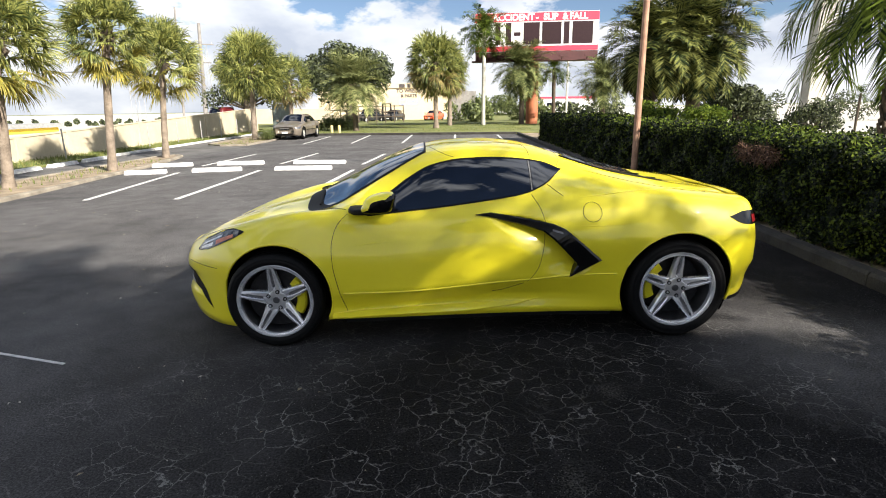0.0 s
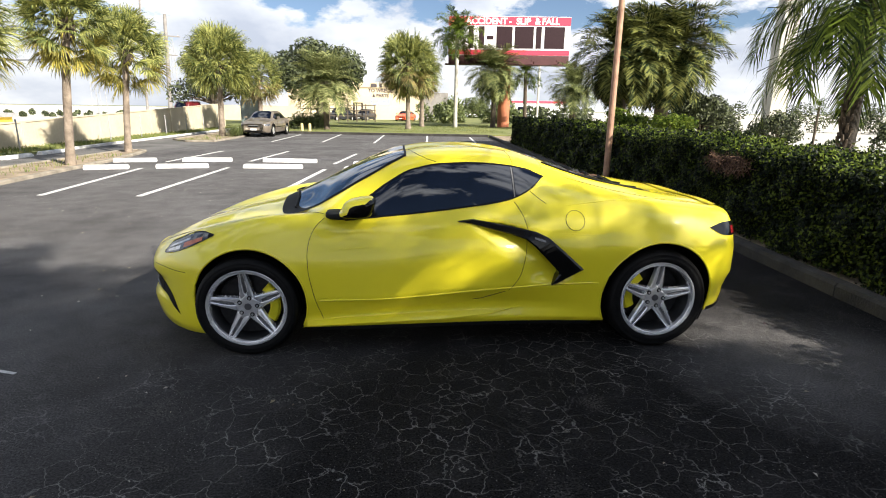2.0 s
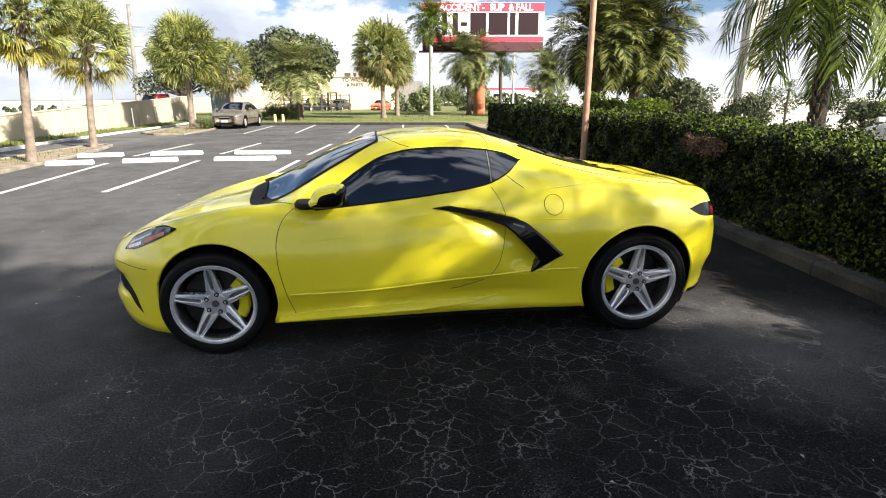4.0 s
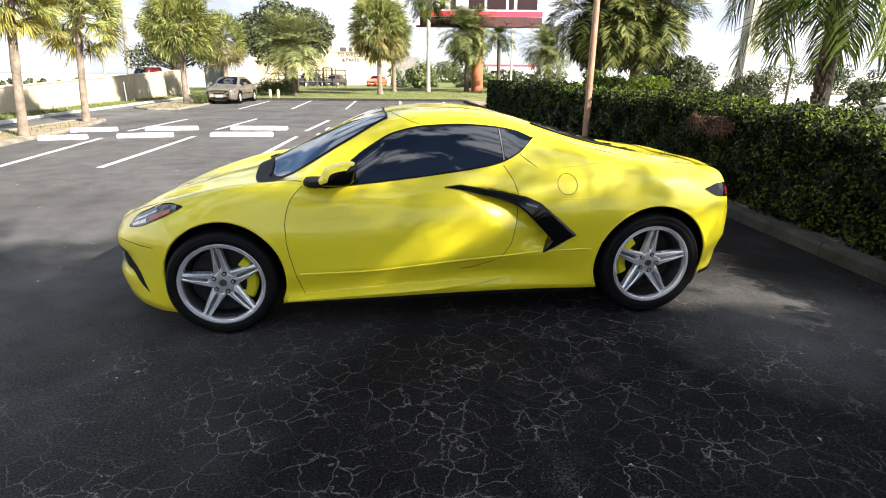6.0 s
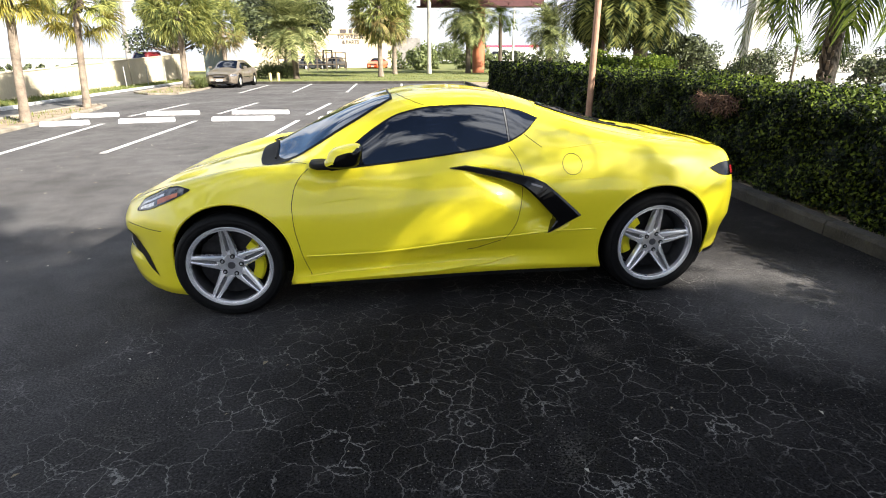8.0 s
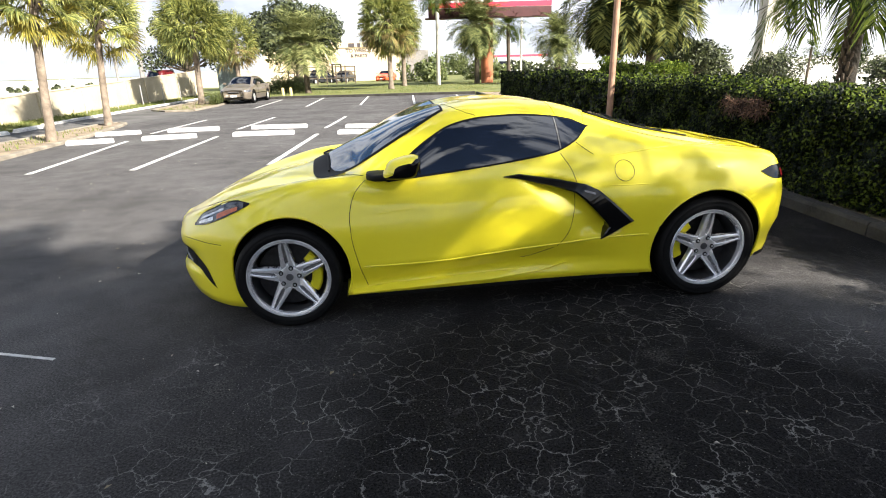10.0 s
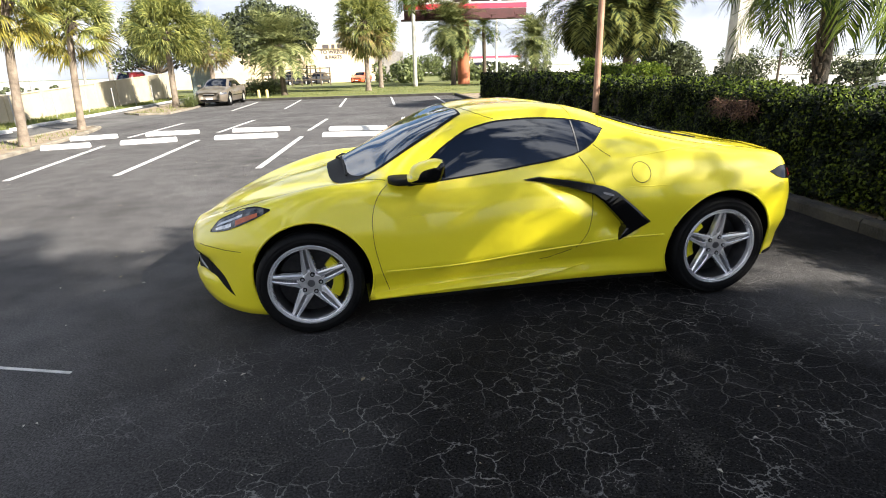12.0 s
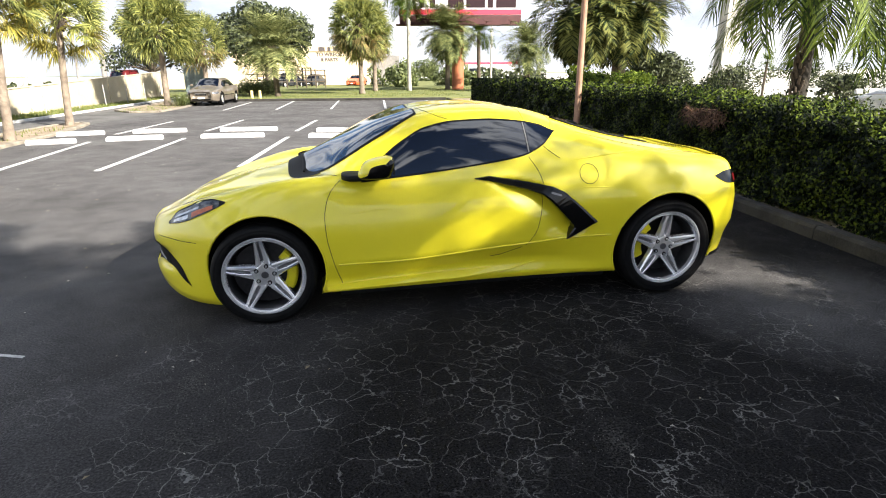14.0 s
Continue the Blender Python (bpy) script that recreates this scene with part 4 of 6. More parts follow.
def light_pole():
    root = thing("light_pole", "brown painted steel light pole in the hedge kerb", "pole", at=pose(3.98, 6.72, 0))
    part("shaft", rods(((0, 0, -0.1), (0.02, 0, 6.5), 0.066, 0.054), seg=14), M_RUST, root)
    part("collar", rods(((0, 0, 0.0), (0, 0, 0.16), 0.10, 0.085), seg=14), M_RUST, root)
    return root


light_pole()


def wall_words(root, name, word, size, x, y, z, material, label):
    """Raised capitals that stand on a wall facing -y."""
    cu = bpy.data.curves.new(name, "FONT")
    cu.body, cu.size, cu.align_x, cu.extrude, cu.offset = word, size, "CENTER", 0.01, 0.025
    flat = bpy.data.objects.new(name, cu)
    scene.collection.objects.link(flat)
    me = bpy.data.meshes.new_from_object(flat.evaluated_get(bpy.context.evaluated_depsgraph_get()))
    bpy.data.objects.remove(flat)
    me.materials.clear()
    part(name, me, material, root, label).matrix_basis = pose(x, y, z, 90, 0, 0)


def billboard():
    root = thing("billboard", "large red and white roadside billboard on a rust steel column", "billboard", at=pose(9.35, 44.0, 0, 0, 0, -6))
    W, z0, z1 = 10.3, 6.15, 9.25
    part("column", rods(((-0.2, 0.5, -0.1), (-0.2, 0.5, 6.0), 0.52, 0.52), seg=24), M_COLUMN, root, "thick rust-orange steel column")
    part("panel", boxes((-W / 2, 0, z0, W / 2, 0.25, z1)), M_SIGNW, root, "white vinyl face")
    part("top_band", boxes((-W / 2, -0.02, z1 - 0.72, W / 2, -0.004, z1 - 0.04)), M_SIGNR, root, "red heading band")
    part("bottom_band", boxes((-W / 2, -0.02, z0 + 0.02, W / 2, -0.004, z0 + 0.42)), M_SIGNR, root, "red footer band")
    part("apron", boxes((-W / 2, 0.0, z0 - 0.75, W / 2, 0.2, z0 - 0.03)), M_STEELR, root, "dark maroon apron")
    part("catwalk", boxes((-W / 2 - 0.3, -0.9, z0 - 0.85, W / 2 + 0.3, 0.3, z0 - 0.77)), M_STEELR, root, "steel catwalk")
    part("rear_truss", boxes((-W / 2, 0.3, z0 + 0.2, W / 2, 0.5, z0 + 0.4), (-W / 2, 0.3, z1 - 0.6, W / 2, 0.5, z1 - 0.4), (-0.7, 0.3, 5.2, 0.3, 0.8, z1 - 0.5)), M_STEELR, root)
    for k in range(5):
        x = -W / 2 + 1.0 + k * (W - 2) / 4
        part("lamp_arm", rods(((x, -0.1, z0 - 0.8), (x, -1.3, z0 - 0.55), 0.04)), M_STEELR, root)
        part("flood_lamp", boxes((x - 0.3, -1.55, z0 - 0.62, x + 0.3, -1.25, z0 - 0.45)), M_STEELR, root)
    # the large dark figures and letters of the face, as plain bars
    for a, b, lo, hi in ((0.165, 0.205, 0.55, 2.3), (0.25, 0.295, 0.55, 2.3), (0.315, 0.37, 1.25, 1.55), (0.395, 0.525, 0.55, 2.3), (0.545, 0.70, 0.55, 2.3), (0.72, 0.765, 0.55, 2.3), (0.79, 0.955, 0.55, 2.3)):
        part("dark_bar", boxes((W * (a - 0.5), -0.02, z0 + lo, W * (b - 0.5), -0.004, z0 + hi)), M_SIGND, root)
    for word, x in (("ACCIDENT", -1.95), ("-", 0.02), ("SLIP", 1.15), ("&", 2.35), ("FALL", 3.45)):
        wall_words(root, "heading_word", word, 0.70, x, -0.03, z1 - 0.62, M_SIGNW, "white capitals on the red band")
    return root


billboard()


def shop():
    root = thing("warehouse", "low cream stucco warehouse with faded wall lettering", "building", at=pose(-1.5, 72.0, 0.1, 0, 0, 3))
    part("wall", boxes((-13, 0, 0, 4.5, 14, 4.2)), M_CREAM, root)
    part("parapet", boxes((-4.5, -0.15, 4.2, 2.5, 13, 4.85)), M_CREAM, root)
    part("side_annex", boxes((4.52, 0.5, 0, 8.5, 12, 3.7)), M_WOOD, root, "weathered grey-brown annex")
    # the firm's name stays plain bars; the two lines under it can be read
    for x0, x1 in ((-2.1, -1.3), (-0.95, -0.55), (-0.2, 0.5)):
        part("lettering_bar", boxes((x0, -0.19, 4.25, x1, -0.155, 4.72)), M_INK, root)
    wall_words(root, "lettering", "TO WRECK", 0.64, -0.8, -0.012, 3.60, M_INK, "faded black capitals on the wall")
    wall_words(root, "lettering", "& PARTS", 0.58, -0.8, -0.012, 2.98, M_INK, "faded black capitals on the wall")
    # a faded painted outline under the words
    for x0, z0, x1, z1 in ((-2.1, 2.05, -1.95, 2.7), (-1.95, 2.6, -1.2, 2.75), (-1.95, 1.95, -1.3, 2.1), (-1.25, 2.1, -1.1, 2.6), (-0.95, 2.0, 0.2, 2.15), (-0.7, 2.35, 0.1, 2.5), (0.2, 2.15, 0.4, 2.75), (-0.95, 2.15, -0.8, 2.5)):
        part("painted_stroke", boxes((x0, -0.02, z0, x1, -0.004, z1)), M_BLUEINK, root)
    return root


shop()


def far_block(name, x, y, w, d, h, material, label, rz=0):
    root = thing(name, label, "building", at=pose(x, y, 0, 0, 0, rz))
    part("wall", boxes((-w / 2, 0, 0, w / 2, d, h)), material, root)
    part("roof", boxes((-w / 2 - 0.3, -0.3, h, w / 2 + 0.3, d + 0.3, h + 0.35)), M_SIGNR if material is M_WHITE else M_GREY, root)
    for k in range(int(w // 4)):
        part("window", boxes((-w / 2 + 1 + 4 * k, -0.05, h * 0.45, -w / 2 + 3 + 4 * k, -0.01, h * 0.75)), M_GLASS, root)
    return root


gate = thing("pipe_gate", "black pipe gate beside the warehouse", "gate", at=pose(-8.6, 63.5, 0.1))
for x in (-3.2, -1.1, 1.1, 3.2):
    part("post", rods(((x, 0, -0.1), (x, 0, 1.45), 0.06)), M_SATIN, gate)
for z in (0.75, 1.4):
    part("rail", rods(((-3.2, 0, z), (3.2, 0, z), 0.045)), M_SATIN, gate)
rack = thing("pipe_rack", "dark open pipe rack by the warehouse wall", "rack", at=pose(-4.9, 64.5, 0.1))
for x in (-0.5, 0.5):
    for y in (0, 1.2):
        part("upright", rods(((x, y, -0.1), (x, y, 2.15), 0.06)), M_SATIN, rack)
for z in (1.05, 2.1):
    for y in (0, 1.2):
        part("rail", rods(((-0.5, y, z), (0.5, y, z), 0.055)), M_SATIN, rack)
for x, y, k in ((-7.3, 37.0, 0), (-6.2, 37.6, 1)):
    broadleaf(x, y, 1.15, 1.05, 81 + k, "low rounded green shrub behind the bollards", 1800, 0.07, name="shrub", leaf=M_SHRUB)

far_block("yellow_building", -37, 41, 7, 6, 0.45, M_YELP, "low yellow building beyond the wall")
far_block("filling_station", 30, 112, 11, 8, 3.2, M_WHITE, "white and red canopy far beyond the lawn")
tagged(part("wall_far", boxes((-24, 60, 0, -11, 60.3, 1.75)), M_WALL), "long pale wall beyond the parked sedan", "wall", "", "structure")

# pale pylon behind the hedge
pylon = thing("concrete_pylon", "tall pale square concrete pylon behind the hedge", "pylon", at=pose(15.55, 18.0, 0, 0, 0, -8))
part("shaft", boxes((-0.33, -0.33, -0.1, 0.33, 0.33, 7.5), bevel=0.02), M_CONC, pylon)

for x, y in ((-6.35, 31.9), (-5.85, 31.8)):
    b = thing("bollard", "yellow painted steel bollard at the lot's edge", "bollard", "bollards", at=pose(x, y, 0.1))
    part("post", rods(((0, 0, -0.1), (0, 0, 0.46), 0.09, 0.09), seg=14), M_BOLLARD, b)
    part("cap", rods(((0, 0, 0.46), (0, 0, 0.50), 0.09, 0.05), seg=14), M_BOLLARD, b)


def shrub(x, y, R, seed, n=60):
    s = thing("grass_clump", "spiky ornamental grass clump on the island", "shrub", "shrubs", at=pose(x, y, 0.04))
    rr = np.random.default_rng(seed)
    q, t = [], []
    for k in range(n * 5):
        az, el = rr.uniform(0, 6.28), rr.uniform(0.3, 1.45)
        d = np.array([math.cos(az) * math.cos(el), math.sin(az) * math.cos(el), math.sin(el)])
        w = np.cross(d, [0, 0, 1]) * 0.012
        L = R * rr.uniform(0.7, 1.2)
        a = np.array([rr.normal(0, 0.1), rr.normal(0, 0.1), 0])
        b = a + d * L * 0.6
        q += [a - w, b - w, b + w, a + w]
        t += [b - w, a + d * L + np.array([0, 0, -0.2 * L]), b + w]
    part("leaves", blades(q, t), M_SHRUB, s)
    return s



def distant_trees(name, rows, count, size, seed, label, leaf=None):
    """A ragged line of far trees and bushes, too far to tell apart."""
    rr = np.random.default_rng(seed)
    blobs = []
    for x0, x1, y0, y1, h, step in rows:
        n = max(2, int(math.hypot(x1 - x0, y1 - y0) / step))
        for k in range(n):
            t = (k + rr.uniform(-0.4, 0.4)) / n
            r = h * rr.uniform(0.28, 0.5)
            for z in (0.35, 0.8):
                blobs.append((x0 + (x1 - x0) * t + rr.normal(0, 0.4), y0 + (y1 - y0) * t + rr.normal(0, 1.0), h * z * rr.uniform(0.7, 1.05), r))
    ob = part(name, leaf_cloud(blobs, count, size, seed), leaf or M_OAK)
    return tagged(ob, label, "trees", "", "stuff")


distant_trees("distant_trees", [(12, 25, 60, 62, 1.9, 1.3)], 3500, 0.2, 71, "low hazy line of trees beyond the road")
distant_trees("distant_bushes", [(4.5, 7.2, 57, 57, 2.5, 1.1), (10.0, 14, 57, 56, 2.2, 1.1), (3.5, 7.5, 62, 60, 2.1, 1.2), (7.5, 20, 98, 98, 3.4, 1.6)], 11000, 0.2, 72, "green bushes behind the lawn palms", M_SHRUB)
distant_trees("distant_grove", [(28, 40, 52, 34, 2.2, 2.2), (38, 52, 40, 18, 2.0, 2.2), (17, 22, 22, 12, 0.75, 1.8), (22, 24, 12, 0, 0.9, 1.6)], 16000, 0.11, 74, "scattered low trees beyond the yard")
distant_trees("distant_treeline", [(-80, -22, 62, 78, 0.75, 1.6)], 4000, 0.22, 73, "low line of trees beyond the boundary wall")


def grass_tufts(name, spots, count, seed, label, tall=0.09):
    """Loose grass blades over patches of ground, given as x, y, half widths and height."""
    rr = np.random.default_rng(seed)
    area = np.array([s[2] * s[3] for s in spots])
    k = rr.choice(len(spots), count, p=area / area.sum())
    c = np.array(spots)[k]
    base = np.stack([c[:, 0] + rr.uniform(-1, 1, count) * c[:, 2], c[:, 1] + rr.uniform(-1, 1, count) * c[:, 3], c[:, 4]], 1)
    az, lean = rr.uniform(0, 6.28, count), rr.uniform(0, 0.6, count)
    h = tall * rr.uniform(0.4, 1.2, count)
    tip = base + np.stack([np.cos(az) * lean * h, np.sin(az) * lean * h, h], 1)
    w = np.stack([-np.sin(az), np.cos(az), 0 * az], 1) * (tall * 0.12)
    v = np.stack([base - w, base + w, tip], 1).reshape(-1, 3)
    return tagged(part(name, (v.tolist(), [(i, i + 1, i + 2) for i in range(0, len(v), 3)]), M_BLADE), label, "grass", "", "stuff")


grass_tufts("verge_grass", [(-12.9, 12, 0.8, 14, 0.06), (-12.9, 30, 0.8, 8, 0.06)], 9000, 81, "thin grass along the boundary wall", 0.12)
grass_tufts("median_grass", [(-9.3, 8, 0.5, 6, 0.05), (-9.6, 25, 0.8, 3.5, 0.05)], 900, 82, "sparse weeds on the planting islands", 0.10)
grass_tufts("lawn_grass", [(-1, 34, 8, 3.5, 0.12), (2, 44, 12, 6, 0.12)], 14000, 83, "mown lawn grass", 0.10)
grass_tufts("kerb_weeds", [(3.72, 2, 0.04, 8, 0.07)], 500, 84, "weeds along the hedge kerb", 0.07)

wires = thing("power_line", "thin overhead power lines between poles", "power line")
for k, (dx, z) in enumerate(((-1.0, 7.7), (1.0, 7.7), (-0.75, 6.1), (0.75, 6.1))):
    pts = []
    for i in range(21):
        t = i / 20
        pts.append((-21.7 + dx + (-75 + 21.7) * t, 49 + 6 * t, z + 1.5 * t - 6 * t * (1 - t)))
    part("wire", tube(pts, 0.02, 4), M_WIRE, wires)
for x, y, h in ((-33, 62, 11.0), (-36, 66, 8.5), (-28, 70, 10.0)):
    mast = thing("lattice_mast", "pale thin lattice mast far beyond the wall", "mast", "far masts", at=pose(x, y, 0))
    for sx, sy in ((-0.35, -0.35), (0.35, -0.35), (0.0, 0.4)):
        part("leg", rods(((sx, sy, -0.1), (sx * 0.4, sy * 0.4, h), 0.03, 0.02), seg=6), M_GREY, mast)
    bm = bmesh.new()
    for k in range(12):
        a, b = k / 12, (k + 1) / 12
        f0, f1 = 1 - 0.6 * a, 1 - 0.6 * b
        rod(bm, (-0.35 * f0, -0.35 * f0, h * a), (0.35 * f1, -0.35 * f1, h * b), 0.012, seg=5)
        rod(bm, (0.35 * f0, -0.35 * f0, h * a), (0, 0.4 * f1, h * b), 0.012, seg=5)
    part("bracing", bm, M_GREY, mast)

lamp = thing("street_lamp", "slim pale street lamp beyond the lawn", "street lamp", at=pose(14.2, 52.0, 0))
part("pole", rods(((0, 0, -0.1), (0, 0, 6.0), 0.12, 0.09), seg=10), M_CONC, lamp)
part("arm", rods(((0, 0, 5.9), (-1.0, 0, 6.1), 0.05), seg=8), M_CONC, lamp)


def yard_fence():
    root = thing("yard_fence", "dark open timber fence beside the warehouse yard", "fence", at=pose(-9.6, 58.0, 0.1))
    for k in range(8):
        part("post", boxes((k * 1.0 - 0.06, -0.06, -0.1, k * 1.0 + 0.06, 0.06, 2.0 - 0.08 * abs(k - 5))), M_BARKD, root)
    for z in (0.6, 1.2, 1.75):
        part("rail", boxes((-0.1, -0.03, z, 7.1, 0.03, z + 0.09)), M_BARKD, root)
    return root


yard_fence()


def utility_cabinet():
    root = thing("utility_cabinet", "grey-green metal cabinet behind the parked sedan", "cabinet", at=pose(-9.95, 34.0, 0.1))
    part("body", boxes((-0.6, -0.45, 0.1, 0.6, 0.45, 1.85), bevel=0.02), M_CABINET, root)
    part("lid", boxes((-0.66, -0.52, 1.85, 0.66, 0.5, 1.93), bevel=0.015), M_CABINET, root, "overhanging metal lid")
    part("plinth", boxes((-0.7, -0.55, -0.1, 0.7, 0.55, 0.1)), M_CONC, root, "concrete plinth")
    for x in (-0.3, 0.3):
        part("door", boxes((x - 0.28, -0.475, 0.2, x + 0.28, -0.452, 1.75), bevel=0.008), M_CABINET, root)
    return root


utility_cabinet()

# thin steel posts in the grass before the wall
first_post = thing("fence_post", "thin pale steel fence post in the grass verge", "post", "posts along the verge", at=pose(-12.6, 6.0, 0.05))
part("shaft", rods(((0, 0, -0.1), (0, 0, 1.0), 0.024, 0.024), seg=8), M_GREY, first_post)
part("cap", rods(((0, 0, 1.0), (0, 0, 1.05), 0.034, 0.012), seg=8), M_GREY, first_post)
for k in range(1, 11):
    copy_thing(first_post, pose(-12.6 + 0.01 * k, 6.0 + 2.9 * k, 0.05))

shrub(-8.85, 25.9, 0.95, 61)
shrub(-9.0, 26.9, 0.8, 62)


def litter(count, seed):
    """Pale scraps and dry leaves blown over the asphalt."""
    rr = np.random.default_rng(seed)
    v, f = [], []
    for k in range(count):
        x, y = rr.uniform(-7.0, 2.5), rr.uniform(-3.2, 9.5)
        if -2.5 < x and abs(y) < 1.15:
            continue
        a, s = rr.uniform(0, 6.28), rr.uniform(0.006, 0.022)
        c, d = math.cos(a) * s, math.sin(a) * s
        i = len(v)
        v += [(x - c, y - d, 0.003), (x + d * 0.5, y - c * 0.5, 0.008), (x + c, y + d, 0.004), (x - d * 0.5, y + c * 0.5, 0.010)]
        f.append((i, i + 1, i + 2, i + 3))
    return tagged(part("leaf_litter", (v, f), M_LITTER), "tiny pale dry leaves and grit on the asphalt", "litter", "", "stuff")


litter(420, 91)


# ---- cars ----
class Shell:
    """A car's body as a smooth skin through feature lines that run from nose to tail; x runs backwards, y is the half width."""

    def __init__(self, lines, x0, x1, steps, scoop=None, counts=(3, 3, 5, 9, 14, 14, 12), nose=None):
        self.lines, self.x0, self.x1, self.steps, self.scoop, self.counts = lines, x0, x1, steps, scoop, counts
        self.nose, self.cache = nose, {}

    def section(self, x):
        key = round(float(x), 4)
        if key in self.cache:
            return self.cache[key]
        p = np.array([(0.0 if fy is None else float(fy(x)), float(fz(x))) for fy, fz in self.lines])
        out = []
        ext = np.vstack([p, [[-p[-2][0], p[-2][1]]]])
        seg = np.hypot(*np.diff(ext, axis=0).T) + 1e-6
        tan = np.zeros_like(p)
        for i in range(1, len(p)):
            a, b = (ext[i] - ext[i - 1]) / seg[i - 1], (ext[i + 1] - ext[i]) / seg[i]
            tan[i] = (a * seg[i] + b * seg[i - 1]) / (seg[i] + seg[i - 1])
        chord = [(p[i + 1] - p[i]) / seg[i] for i in range(len(p) - 1)]
        for i in range(len(p) - 1):
            for k in range(self.counts[i]):
                t = k / self.counts[i]
                if i < 2:
                    q = p[i] + (p[i + 1] - p[i]) * t
                else:
                    # the lower body line, point 3, is a crease: each side of it keeps its own slope
                    t0 = (chord[i] if i in (2, 3) else tan[i]) * seg[i]
                    t1 = (chord[i] if i == 2 else tan[i + 1]) * seg[i]
                    q = (1 + 2 * t) * (1 - t) ** 2 * p[i] + t * (1 - t) ** 2 * t0 + t * t * (3 - 2 * t) * p[i + 1] + t * t * (t - 1) * t1
                out.append(q)
        out.append(p[-1])
        out = np.array(out)
        if self.scoop:
            for q in out[sum(self.counts[:2]) :]:
                q[0] -= self.scoop(x, q[1]) if q[0] > 0.5 else 0
        self.cache[key] = out
        return out

    def ahead(self, x, z):
        """Where the skin at a station and height really lies: the nose leans out over the bumper's notch and lip."""
        if not self.nose or x > -1.90:
            return x
        return x - 0.036 * float(self.nose(z)) * smooth01((-1.90 - x) / 0.22)

    def side(self, x, z):
        """The half width at a height on the flank."""
        s = self.section(x)[sum(self.counts[:1]) :]
        for a, b in zip(s, s[1:]):
            if a[1] <= z < b[1]:
                return a[0] + (b[0] - a[0]) * (z - a[1]) / (b[1] - a[1])
        return s[0][0] if z < s[0][1] else s[-1][0]

    def top(self, x, y):
        """The height at a distance from the middle, on the upper side."""
        s = self.section(x)[::-1]
        for a, b in zip(s, s[1:]):
            if a[0] <= abs(y) < b[0]:
                return a[1] + (b[1] - a[1]) * (abs(y) - a[0]) / (b[0] - a[0])
        return s[0][1]

    def build(self, parent, material, arches, sort, labels):
        """Lays the skin, cuts the wheel openings and splits it into panels: sort(x, y, z) names the panel of a face."""
        xs = np.concatenate([self.x0 + (self.x1 - self.x0) * 0.5 * (1 - np.cos(np.linspace(0, math.pi, self.steps)))[:1], np.linspace(self.x0, self.x1, self.steps)[1:]])
        sec = [self.section(x) for x in xs]
        n = len(sec[0])
        m = 2 * n - 1
        grid = np.array([[(x, -q[0], q[1]) for q in s] + [(x, q[0], q[1]) for q in s[-2::-1]] for x, s in zip(xs, sec)])
        verts = grid.reshape(-1, 3).copy()
        dead = np.zeros(len(verts), bool)
        for cx, cz, r in arches:
            dx, dz = verts[:, 0] - cx, verts[:, 2] - cz
            d = np.hypot(dx, dz)
            inside = (d < r) & (np.abs(verts[:, 1]) > 0.45)
            edge = inside & (d > r - 0.026)
            dead |= inside & ~edge
            for i in np.where(edge)[0]:
                k = r / d[i]
                x, z = cx + dx[i] * k, cz + dz[i] * k
                verts[i] = (x, math.copysign(self.side(x, z), verts[i, 1]), z)
        verts[:, 0] = [self.ahead(x, z) for x, z in verts[:, (0, 2)]]
        faces = []
        for i in range(len(xs) - 1):
            for j in range(m - 1):
                f = (i * m + j, i * m + j + 1, (i + 1) * m + j + 1, (i + 1) * m + j)
                if not dead[list(f)].any():
                    faces.append(f)
        faces.append(tuple(range(m)))
        faces.append(tuple((len(xs) - 1) * m + j for j in range(m))[::-1])
        whole = bpy.data.meshes.new("whole")
        whole.from_pydata(verts.tolist(), [], faces)
        normals = np.zeros(len(verts) * 3)
        whole.vertex_normals.foreach_get("vector", normals)
        normals = normals.reshape(-1, 3)
        groups = {}
        for f in faces:
            groups.setdefault(sort(*verts[list(f)].mean(0)), []).append(f)
        for name, fs in groups.items():
            used = sorted({v for f in fs for v in f})
            at = {v: i for i, v in enumerate(used)}
            me = bpy.data.meshes.new(name)
            me.from_pydata(verts[used].tolist(), [], [tuple(at[v] for v in f) for f in fs])
            part(name.split("|")[0], me, material, parent, labels.get(name, ""), smooth=True)
            me.normals_split_custom_set_from_vertices(normals[used].tolist())
        bpy.data.meshes.remove(whole)

    def flank(self, lo, hi, xa, xb, nx, nz, sign=-1, off=0.004):
        """A patch on the flank between two height curves."""
        verts, faces = [], []
        for i in range(nx + 1):
            x = xa + (xb - xa) * i / nx
            a, b = float(lo(x)), float(hi(x))
            for j in range(nz + 1):
                z = a + (b - a) * j / nz
                verts.append((self.ahead(x, z) - (off if x < -2.0 else 0), sign * (self.side(x, z) + off), z))
        for i in range(nx):
            for j in range(nz):
                k = i * (nz + 1) + j
                faces.append((k, k + nz + 1, k + nz + 2, k + 1))
        return verts, faces

    def lid(self, y0, y1, xa, xb, nx, ny, off=0.004):
        """A patch on the upper side between two plan curves."""
        verts, faces = [], []
        for i in range(nx + 1):
            x = xa + (xb - xa) * i / nx
            a, b = float(y0(x)), float(y1(x))
            for j in range(ny + 1):
                y = a + (b - a) * j / ny
                verts.append((x, y, self.top(x, y) + off))
        for i in range(nx):
            for j in range(ny):
                k = i * (ny + 1) + j
                faces.append((k, k + ny + 1, k + ny + 2, k + 1))
        return verts, faces

    def seam(self, points, sign=-1, r=0.0019, upper=False, steps=10):
        """A dark panel gap that follows the skin."""
        path = []
